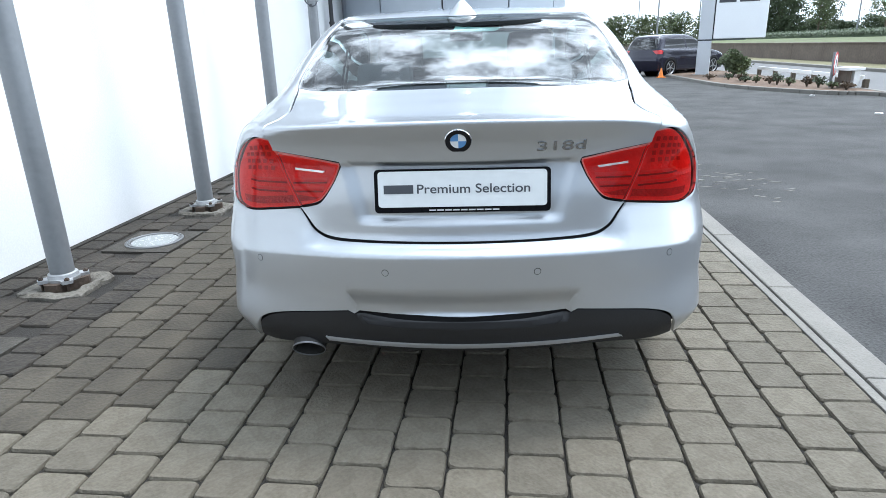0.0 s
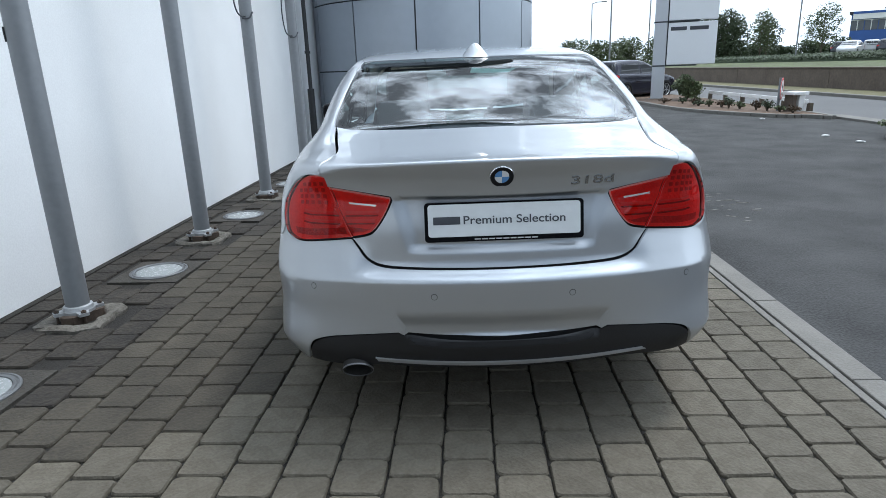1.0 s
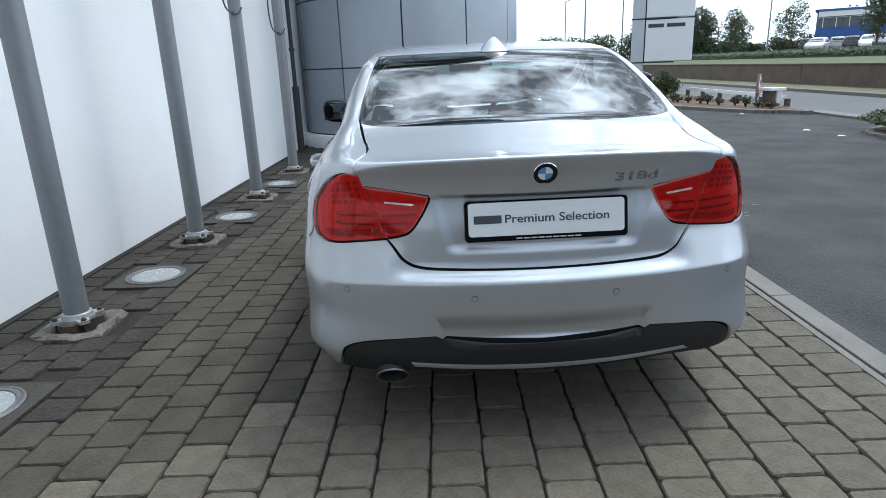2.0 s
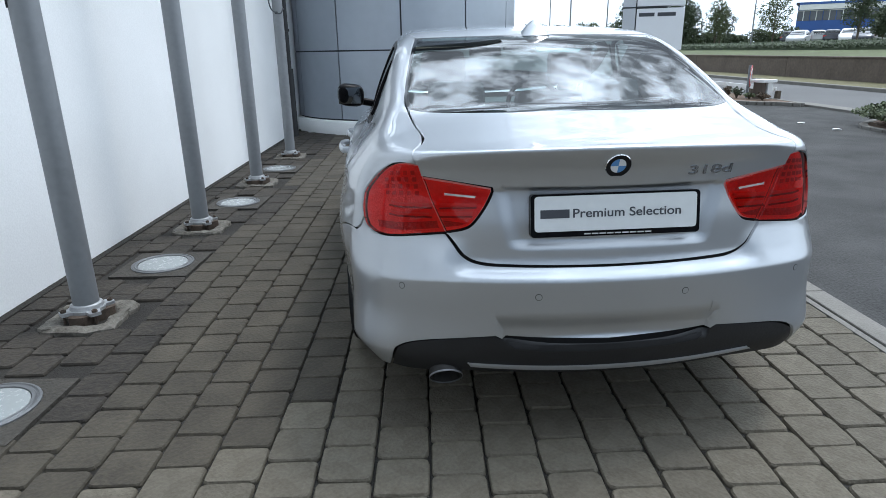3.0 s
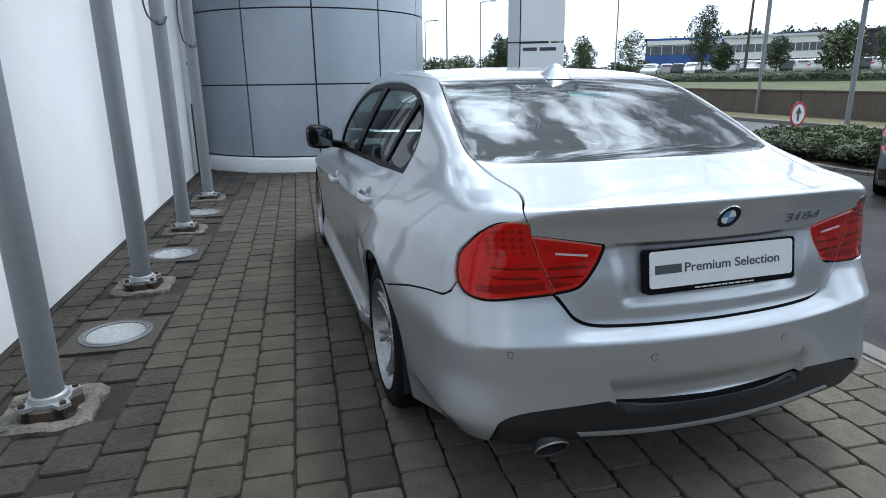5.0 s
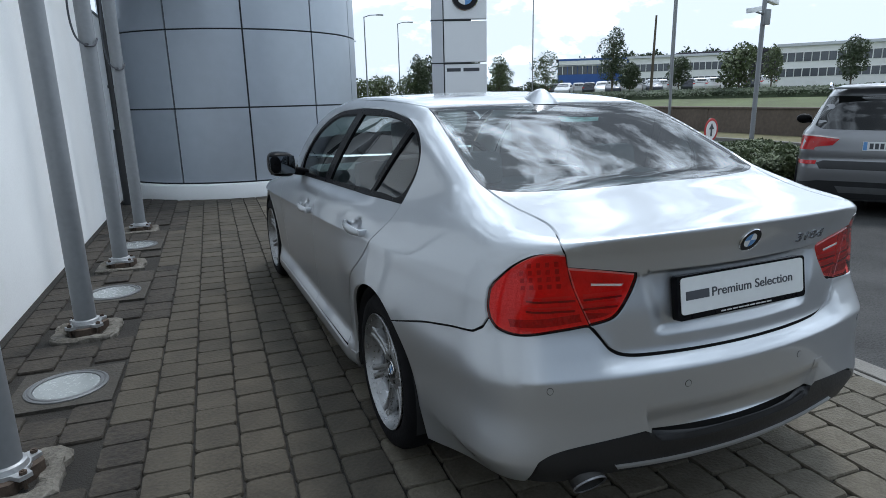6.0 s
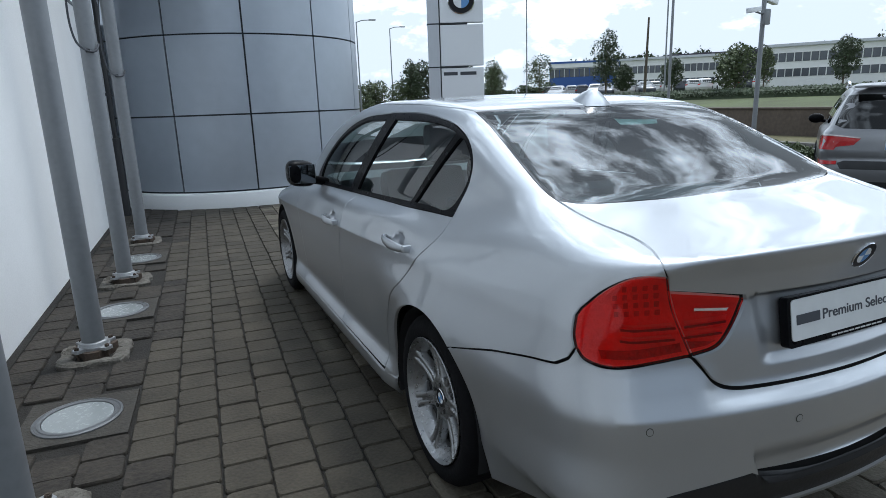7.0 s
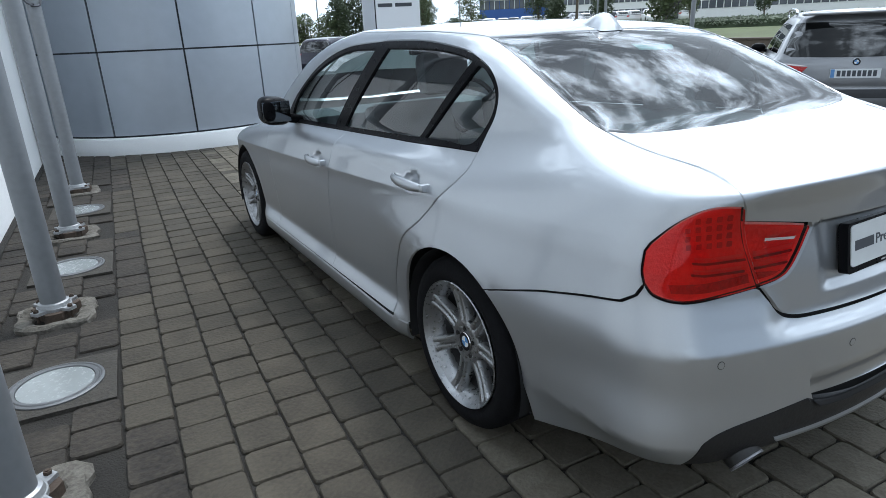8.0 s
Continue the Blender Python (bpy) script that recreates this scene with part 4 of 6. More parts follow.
    wing = DOOR_FRONT + arc(3.76, 0.30, ARCH_R, 188, 20)[:] + [(0.85, 4.11, 0.45), (0.80, 4.22, 0.62), (0.74, 4.2, 0.70)] + run((0.74, 4.2, 0.70), (0.74, 3.9, 0.79), (0.75, 3.4, 0.875), (0.76, 3.02, 0.905))[1:-1]
    sd.cut("front_wing", mi(wing), SILVER, car, step=0.024, lines=[mi(ln) for ln in crease(3.02, 3.9)])
    part("side_repeater", box(*sorted((s * 0.868, s * 0.885)), 3.22, 3.27, 0.715, 0.728, 0.003), CM["lamp_clear"], car, "clear side repeater lamp")
    skirt = run((0.86, 1.345, 0.250), (0.866, 2.2, 0.256), (0.866, 3.40, 0.252)) + run((0.86, 3.41, 0.165), (0.86, 2.4, 0.163), (0.86, 1.35, 0.163))
    sd.cut("side_skirt", mi(skirt), SILVER, car, step=0.03)
    az2 = Panel(F, "az", origin=(0, 2.3, 0.75), s=s)
    az2.cut("roof_rail", mi(DLO_TOP_FRONT + [(0.74, 3.1, 0.93), (0.69, 3.28, 0.95)] + SHIELD_SIDE[::-1][1:] + ROOF_SIDE_FRONT[::-1][1:]), SILVER, car, step=0.03)
    # inner dark skin with wheel openings
    core = [(0.8, 0.42, 0.90), (0.8, 0.42, 0.22), (0.8, 0.63, 0.22)] + arc(0.975, 0.30, ARCH_R + 0.012, 193, -12) + [(0.8, 1.4, 0.19), (0.8, 3.36, 0.19)] + arc(3.76, 0.30, ARCH_R + 0.012, 193, -12) + [(0.8, 4.2, 0.22), (0.8, 4.3, 0.62), (0.8, 3.6, 0.82), (0.8, 3.0, 0.90), (0.8, 1.0, 0.96)]
    sd.cut("inner_skin", mi(core), CM["chassis"], car, step=0.06, lift=-0.022, depth=0)
    # wheel wells
    for yw in (0.975, 3.76):
        bm = bmesh.new()
        a_ = [(s * 0.862, yw + 0.362 * math.cos(radians(g)), 0.30 + 0.362 * math.sin(radians(g))) for g in range(-16, 197, 6)]
        ou = [bm.verts.new(p) for p in a_]
        inn = [bm.verts.new((s * 0.55, p[1], p[2])) for p in a_]
        for i in range(len(a_) - 1):
            bm.faces.new((ou[i], ou[i + 1], inn[i + 1], inn[i]))
        bm.faces.new(inn)
        part("wheel_well", bm, CM["chassis"], car, "black wheel arch liner")

AZ = Panel(F, "az")
AZ.cut("rear_bumper", both(mirrored(run((0, 0.045, 0.6355), (0.30, 0.06, 0.6375), (0.41, 0.078, 0.6435), (0.457, 0.09, 0.663), (0.492, 0.10, 0.704), (0.514, 0.118, 0.735)), 1) + [(x, y, z - 0.001) for x, y, z in LAMP_FOOT[::-1]][1:-1] + SEAM + BUMPER_END[1:] + run((0.835, 0.580, 0.218), (0.785, 0.40, 0.242), (0.755, 0.27, 0.260), (0.70, 0.15, 0.275))[1:-1] + DIFF_SIDE + DIFF_TOP[1:]), SILVER, car, "silver rear bumper with parking sensors", step=0.016,
       lines=[[(s * (0.334 + d + 0.42 * (z - 0.41)), 0.04, z) for z in (0.424, 0.436, 0.448, 0.460, 0.472, 0.484)] for s in (-1, 1) for d in (-0.002, 0.005, 0.012)]
       + [[tuple(p) for p in shoot(F, np.stack([xs_, np.full(len(xs_), 0.9), np.full(len(xs_), z)], -1), np.tile((0.0, -1.0, 0.0), (len(xs_), 1)))] for xs_ in [np.linspace(-0.72, 0.72, 110)] for z in (0.580, 0.592, 0.599, 0.604, 0.610, 0.620)])
DIFF = AZ.cut("diffuser", both(DIFF_TOP[::-1] + DIFF_SIDE[::-1][1:] + run((0.66, 0.13, 0.272), (0.45, 0.07, 0.272), (0.2, 0.05, 0.268), (0.0, 0.045, 0.266))), CM["diffuser"], car, "matt dark grey rear diffuser", step=0.016, lift=-0.004)
AZ.cut("diffuser_slot", both([(0.0, 0.03, 0.388), (0.20, 0.04, 0.390), (0.33, 0.05, 0.398), (0.30, 0.05, 0.368), (0.20, 0.04, 0.358), (0.0, 0.03, 0.355)]), CM["chassis"], DIFF, "darker slot in the diffuser", step=0.016, lift=-0.0025, depth=0)
AZ.cut("diffuser_strip", run((-0.45, 0.07, 0.318), (0.0, 0.05, 0.310), (0.50, 0.08, 0.318)) + run((0.52, 0.08, 0.300), (0.0, 0.05, 0.288), (-0.44, 0.07, 0.297)), SILVER, DIFF, "silver strip along the diffuser", step=0.014, lift=0.004, depth=0.008)
for px, pz in ((-0.655, 0.575), (-0.235, 0.548), (0.235, 0.548), (0.655, 0.575)):
    az_ = Panel(F, "az")
    y0 = 0.24 * px * px
    for nm, r0, m_, lf in (("sensor_ring", 0.0115, M["black_plastic"], 0.0006), ("parking_sensor", 0.0096, SILVER, 0.0014)):
        az_.cut(nm, [(px + r0 * math.cos(2 * math.pi * k / 20), y0, pz + r0 * math.sin(2 * math.pi * k / 20)) for k in range(20)], m_, car, step=0.012, lift=lf, depth=0.001, gap=0)
eye = [(0.335, 0.03, 0.505), (0.335, 0.03, 0.458), (0.392, 0.04, 0.458), (0.392, 0.04, 0.505)]
AZ.cut("towing_eye_cover", eye, SILVER, car, step=0.012, lift=0.0012, depth=0.001)

LIDP = Panel(F, "az", origin=(0, 0.72, 0.70))
lid_edge = GLASS_FOOT[::-1] + LID_SIDE[1:] + run((0.584, 0.137, 0.913), (0.47, 0.112, 0.896), (0.371, 0.096, 0.880)) + run((0.367, 0.096, 0.868), (0.390, 0.097, 0.82), (0.425, 0.098, 0.770), (0.455, 0.103, 0.749), (0.512, 0.118, 0.736))[:] + LID_FOOT[1:]
lip = []
for xl in np.linspace(-0.572, 0.572, 150):
    zl = 1.0
    for _ in range(30):
        ol = float(ease(0.42, 0.53, abs(xl)))
        yl = float(TAIL(zl)) * (1 - ol) + float(TAIL_OUT(zl)) * ol + 0.24 * xl**2
        zl = float(DECK(yl)) - 0.065 * xl**2
    lip.append((xl, yl, zl))
LID = LIDP.cut("boot_lid", both(lid_edge), SILVER, car, "silver boot lid with a sharp trailing lip", step=0.012,
               lines=[[(x, y + dy, z + dz) for x, y, z in lip] for dy, dz in ((0.012, 0.0), (0.004, 0.0), (0, 0), (0, -0.004), (0, -0.012))]
               + [[tuple(p) for p in shoot(F, np.stack([xs_, np.full(len(xs_), 0.8), np.full(len(xs_), z)], -1), np.tile((0.0, -1.0, 0.0), (len(xs_), 1)))] for xs_ in [np.linspace(-0.33, 0.33, 60)] for z in (0.866, 0.870, 0.874, 0.879, 0.883, 0.888)])
for s in (-1, 1):
    inner = run((0.580, 0.137, 0.908), (0.47, 0.112, 0.892), (0.375, 0.096, 0.876)) + run((0.373, 0.096, 0.868), (0.396, 0.097, 0.82), (0.43, 0.098, 0.772), (0.46, 0.103, 0.752), (0.512, 0.118, 0.740)) + [(0.560, 0.132, 0.845)]
    lens = LIDP.cut("tail_lamp", mirrored(inner, s), CM["lens_red"], LID, "red inner tail lamp lens", step=0.012, gap=0.003, depth=0.006)
    LIDP.cut("reflector", mirrored(inner, s), CM["reflector"], lens, "ribbed reflector behind the lens", step=0.02, lift=-0.016, gap=0.001, depth=0)
    LIDP.cut("lamp_seal", mirrored(inner, s), M["rubber"], lens, step=0.03, lift=-0.020, gap=-0.0015, depth=0)
    LIDP.cut("reversing_lamp", mirrored([(0.415, 0.10, 0.858), (0.520, 0.12, 0.868), (0.520, 0.12, 0.855), (0.425, 0.10, 0.846)], s), CM["lamp_clear"], lens, "clear reversing lamp", step=0.012, lift=0.001, depth=0.001)
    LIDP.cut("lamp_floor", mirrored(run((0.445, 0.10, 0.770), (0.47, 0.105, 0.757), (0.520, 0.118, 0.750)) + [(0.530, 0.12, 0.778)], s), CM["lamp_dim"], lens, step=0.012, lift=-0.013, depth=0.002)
    for z0 in (0.790, 0.818):
        LIDP.cut("light_bar", mirrored([(0.535, 0.122, z0), (0.430 - 0.45 * (z0 - 0.79), 0.10, z0 + 0.004), (0.424 - 0.45 * (z0 - 0.79), 0.10, z0 + 0.019), (0.540, 0.122, z0 + 0.015)], s), CM["lamp_bar"], lens, step=0.012, lift=-0.009, depth=0.006)
        # shadow below the bar, put in as a dark strip
        LIDP.cut("lamp_rib", mirrored([(0.533, 0.122, z0 - 0.007), (0.432 - 0.45 * (z0 - 0.79), 0.10, z0 - 0.003), (0.431 - 0.45 * (z0 - 0.79), 0.10, z0 + 0.002), (0.534, 0.122, z0 - 0.002)], s), CM["lamp_deep"], lens, "dark strip painting the shadow under the light bar", step=0.012, lift=-0.008, depth=0.004, gap=0)
# number-plate holder with its dealer plate
PT = Matrix.Translation((0.008, 0.062, 0.795)) @ pose(0, 0, 0, 90 - 9, 0, 0)
bm = bmesh.new()
rr = 0.012
holder_pts = [(sx * (0.266 - rr) + rr * math.cos(a_), sy * (0.066 - rr) + rr * math.sin(a_)) for sx, sy, a0 in ((1, 1, 0), (-1, 1, 90), (-1, -1, 180), (1, -1, 270)) for a_ in [radians(a0 + 15 * k) for k in range(7)]]
slab(holder_pts, -0.018, 0.006, bm)
bmesh.ops.transform(bm, matrix=PT, verts=bm.verts)
HOLD = part("plate_holder", bm, CM["trim"], LID, "black plastic plate holder")
bm = bmesh.new()
slab([(x * 0.957, y * 0.82 + 0.0055) for x, y in holder_pts], 0.004, 0.0085, bm)
bmesh.ops.transform(bm, matrix=PT, verts=bm.verts)
PLATE = part("plate", bm, CM["plate"], HOLD, "white dealer plate with dark lettering", smooth=False)
part("print_bar", box(-0.237, -0.147, -0.0075, 0.0185, 0.0086, 0.0096, m=PT), CM["ink"], HOLD, smooth=False)
text_mesh("lettering", "Premium Selection", 0.0385, CM["ink"], HOLD, PT @ Matrix.Translation((0.034, 0.0045, 0.009)), 0.0006, width=0.340)
for k in range(9):
    part("print_bar", box(-0.10 + 0.024 * k, -0.08 + 0.024 * k, -0.0605, -0.0565, 0.006, 0.0066, m=PT), CM["pale_ink"], HOLD, smooth=False)
n0 = slope(F, shoot(F, np.array([[0, 0.8, 0.946]]), np.array([[0, -1.0, 0]])))[0]
b0 = Vector(shoot(F, np.array([[0, 0.8, 0.946]]), np.array([[0, -1.0, 0]]))[0])
zr = Vector(n0)
xr = Vector((1, 0, 0))
yr = zr.cross(xr)
BM_ = Matrix(((xr.x, yr.x, zr.x, b0.x), (xr.y, yr.y, zr.y, b0.y), (xr.z, yr.z, zr.z, b0.z), (0, 0, 0, 1)))
roundel(LID, BM_, 0.0385)
t0 = shoot(F, np.array([[0.305, 0.8, 0.920]]), np.array([[0, -1.0, 0]]))
zt = Vector(slope(F, t0)[0])
xt = Vector((0, 0, 1)).cross(zt).normalized()
yt = zt.cross(xt)
TM = Matrix(((xt.x, yt.x, zt.x, t0[0][0]), (xt.y, yt.y, zt.y, t0[0][1]), (xt.z, yt.z, zt.z, t0[0][2]), (0, 0, 0, 1)))
text_mesh("model_lettering", "318d", 0.041, CM["letter"], LID, TM @ Matrix.Translation((0, 0, 0.001)), 0.0018, "raised chrome model lettering", width=0.148)

# rear glass with its black border, roof, fin, screen, bonnet
GL = Panel(F, "az", origin=(0, 1.5, 0.75))
glass_edge = GLASS_TOP + GLASS_SIDE[1:] + GLASS_FOOT[1:]
inner_edge = run((0.0, 1.143, 1.33), (0.28, 1.155, 1.325), (0.512, 1.182, 1.315)) + run((0.532, 1.165, 1.31), (0.567, 0.93, 1.225), (0.595, 0.71, 1.127), (0.598, 0.63, 1.09)) + run((0.582, 0.575, 1.075), (0.48, 0.530, 1.073), (0.25, 0.487, 1.072), (0.0, 0.478, 1.072))
inner_edge = on_top(F, inner_edge)
GL.cut("rear_window_border", both(glass_edge), CM["border"], car, "black border of the rear window", holes=[both(inner_edge)], step=0.03, lift=-0.002, depth=0.01, gap=0.001)
GL.cut("rear_window", both(inner_edge), M["lens_glass"], car, "large sloping rear window reflecting the clouds", step=0.03, lift=-0.0025, depth=0, gap=-0.004)
RT = Panel(F, "top")
RT.cut("roof", both(GLASS_TOP + ROOF_SIDE[1:] + ROOF_SIDE_FRONT[1:] + run((0.55, 2.55, 0), (0.45, 2.70, 0), (0.0, 2.76, 0))[1:]), SILVER, car, "silver roof panel", step=0.03)
WS = Panel(F, "front", origin=(0, 2.0, 0.75))
WS.cut("windscreen", both(run((0.0, 2.77, 1.31), (0.45, 2.71, 1.31), (0.55, 2.55, 1.33)) + SHIELD_SIDE[1:] + run((0.69, 3.28, 0.95), (0.4, 3.38, 0.96), (0.0, 3.42, 0.965))[1:]), M["lens_glass"], car, "windscreen", step=0.05, lift=-0.003, depth=0)
RT.cut("bonnet", both(run((0.0, 3.43, 0), (0.4, 3.39, 0), (0.69, 3.29, 0)) + run((0.735, 3.4, 0), (0.735, 3.9, 0), (0.70, 4.15, 0)) + run((0.5, 4.27, 0), (0.0, 4.33, 0))), SILVER, car, "silver bonnet", step=0.06)
NB = Panel(F, "front", origin=(0, 3.6, 0.5))
NB.cut("front_bumper", both(run((0.0, 4.34, 0.70), (0.5, 4.28, 0.70), (0.74, 4.2, 0.70)) + [(0.80, 4.22, 0.62), (0.85, 4.11, 0.45)] + arc(3.76, 0.30, ARCH_R, 20, -14)[1:] + [(0.7, 4.3, 0.2), (0.0, 4.45, 0.2)]), SILVER, car, step=0.05)
bm = bmesh.new()
fin = []
for i in range(13):
    t = i / 12
    y_ = 1.312 - 0.142 * t
    zb = float(ROOF(np.array([y_]))[0]) - 0.006
    h = 0.010 + 0.053 * math.sin(math.pi / 2 * min(1.0, t * 1.05)) ** 1.3
    w_ = 0.018 + 0.044 * math.sin(math.pi / 2 * min(1.0, 0.15 + t))
    fin.append([bm.verts.new((w_ * math.cos(a_) * (1 - 0.45 * math.sin(a_)), y_ - 0.022 * t * (1 - math.sin(a_)), zb + h * math.sin(a_) ** 1.15)) for a_ in [math.pi * k / 12 for k in range(13)]])
for p_, q_ in zip(fin, fin[1:]):
    for k in range(12):
        bm.faces.new((p_[k], p_[k + 1], q_[k + 1], q_[k]))
bm.faces.new(fin[0])
bm.faces.new(fin[-1][::-1])
bmesh.ops.recalc_face_normals(bm, faces=bm.faces)
part("roof_aerial", bm, SILVER, car, "silver shark-fin aerial", angle=75)

# dark inner tail and floor
AZ.cut("inner_tail", both([(0.0, 0.03, 0.97), (0.55, 0.12, 0.93), (0.78, 0.5, 0.85), (0.78, 0.5, 0.24), (0.5, 0.1, 0.24), (0.0, 0.05, 0.24)]), CM["chassis"], car, step=0.06, lift=-0.03, depth=0)
part("floor_pan", box(-0.62, 0.62, 0.40, 4.2, 0.185, 0.215, 0.01), CM["chassis"], car, smooth=False)
part("sill_pan", box(-0.82, 0.82, 1.40, 3.35, 0.175, 0.20, 0.01), CM["chassis"], car, smooth=False)
part("silencer", box(-0.60, 0.25, 0.30, 0.70, 0.19, 0.28, 0.04), CM["chassis"], car)
part("boot_floor", box(-0.56, 0.56, 0.22, 0.6, 0.235, 0.9, 0.02), CM["chassis"], car, smooth=False)
bm = lathe([(0.030, -0.10), (0.046, -0.09), (0.050, 0.0), (0.049, 0.022), (0.043, 0.024), (0.040, 0.0), (0.036, -0.08)], 28)
bmesh.ops.transform(bm, matrix=pose(-0.520, 0.108, 0.268, 122, 0, 0) @ Matrix.Diagonal((1.12, 0.85, 1.2, 1)), verts=bm.verts)
TIP = part("exhaust_tip", bm, CM["sooty"], car, "dull sooty exhaust tip")
bm = lathe([(0.0485, 0.020), (0.0505, 0.021), (0.0505, 0.025), (0.0485, 0.026)], 36, close=True)
bmesh.ops.transform(bm, matrix=pose(-0.520, 0.108, 0.268, 122, 0, 0) @ Matrix.Diagonal((1.12, 0.85, 1.2, 1)), verts=bm.verts)
part("tip_rim", bm, CM["alloy_dark"], TIP, "worn metal rim")

# cabin
part("parcel_shelf", box(-0.60, 0.60, 0.50, 1.08, 0.955, 0.985, 0.01), CM["shelf"], car)
part("rear_bench", box(-0.66, 0.66, 1.10, 1.28, 0.45, 1.02, 0.06), CM["cloth"], car)


def seat(x, y, tilt, wide, base, top):
    b = part("front_seat", box(-wide, wide, -0.07, 0.07, 0, top - base, 0.06, m=pose(x, y, base, -tilt, 0, 0)), CM["cloth"], car, "dark cloth front seat")
    part("headrest", box(-0.125, 0.125, -0.05, 0.05, -0.02, 0.17, 0.045, m=pose(x, y - 0.19, top + 0.05, -tilt * 0.5, 0, 0)), CM["cloth"], b)
    part("cushion", box(-wide, wide, 0.05, 0.55, -0.05, 0.14, 0.05, m=pose(x, y, base, 0, 0, 0)), CM["cloth"], b)


for s in (-1, 1):
    seat(s * 0.36, 2.02, 18, 0.24, 0.42, 1.06)
    part("rear_headrest", box(-0.13, 0.13, -0.045, 0.05, 0, 0.15, 0.045, m=pose(s * 0.36, 1.14, 1.0, -10, 0, 0)), CM["cloth"], car)
part("dashboard", box(-0.66, 0.66, 2.85, 3.25, 0.6, 0.93, 0.06), CM["shelf"], car)
part("steering_wheel", lathe([(0.185 + 0.016 * math.cos(a_), 0.016 * math.sin(a_)) for a_ in [2 * math.pi * k / 10 for k in range(10)]], 32, m=pose(0.36, 2.68, 0.90, 68, 0, 0), close=True), CM["trim"], car)
part("mirror", box(-0.11, 0.11, -0.02, 0.02, -0.03, 0.03, 0.015, m=pose(0, 2.62, 1.27)), CM["trim"], car, "interior mirror")
part("head_lining", box(-0.50, 0.50, 1.30, 2.55, 1.315, 1.325, 0.004), CM["shelf"], car)
part("brake_light", box(-0.16, 0.16, 1.07, 1.10, 1.278, 1.292, 0.004), CM["trim"], car, "high brake light behind the glass")
GL.cut("window_sticker", [(-0.028, 1.022, 1.297), (0.170, 1.000, 1.287), (0.140, 0.962, 1.272), (-0.040, 0.966, 1.275)], CM["sticker"], car, "pale green paper slip behind the rear window", step=0.03, lift=-0.008, depth=0, gap=0)

# door mirrors
for s in (-1, 1):
    bm = bmesh.new()
    bmesh.ops.create_uvsphere(bm, u_segments=28, v_segments=18, radius=1)
    for v in bm.verts:
        c = v.co
        q = [math.copysign(abs(k) ** 0.62, k) for k in c]
        v.co = (s * (0.925 + 0.088 * q[0]), 2.69 + 0.075 * q[1] - 0.03 * q[0], 0.998 + 0.076 * q[2] + 0.010 * q[0])
    if s < 0:
        bmesh.ops.reverse_faces(bm, faces=bm.faces)
    mir = part("door_mirror", bm, CM["trim"], car, "gloss black door mirror")
    bm = bmesh.new()
    tube([(s * 0.75, 2.78, 0.925), (s * 0.80, 2.77, 0.938), (s * 0.87, 2.75, 0.955)], 0.026, 10, bm)
    part("mirror_arm", bm, CM["trim"], mir)
    part("mirror_glass", box(*sorted((s * 0.858, s * 1.005)), 2.611, 2.615, 0.945, 1.052, 0.0015), CM["mirror_dark"], mir, "dark mirror glass")


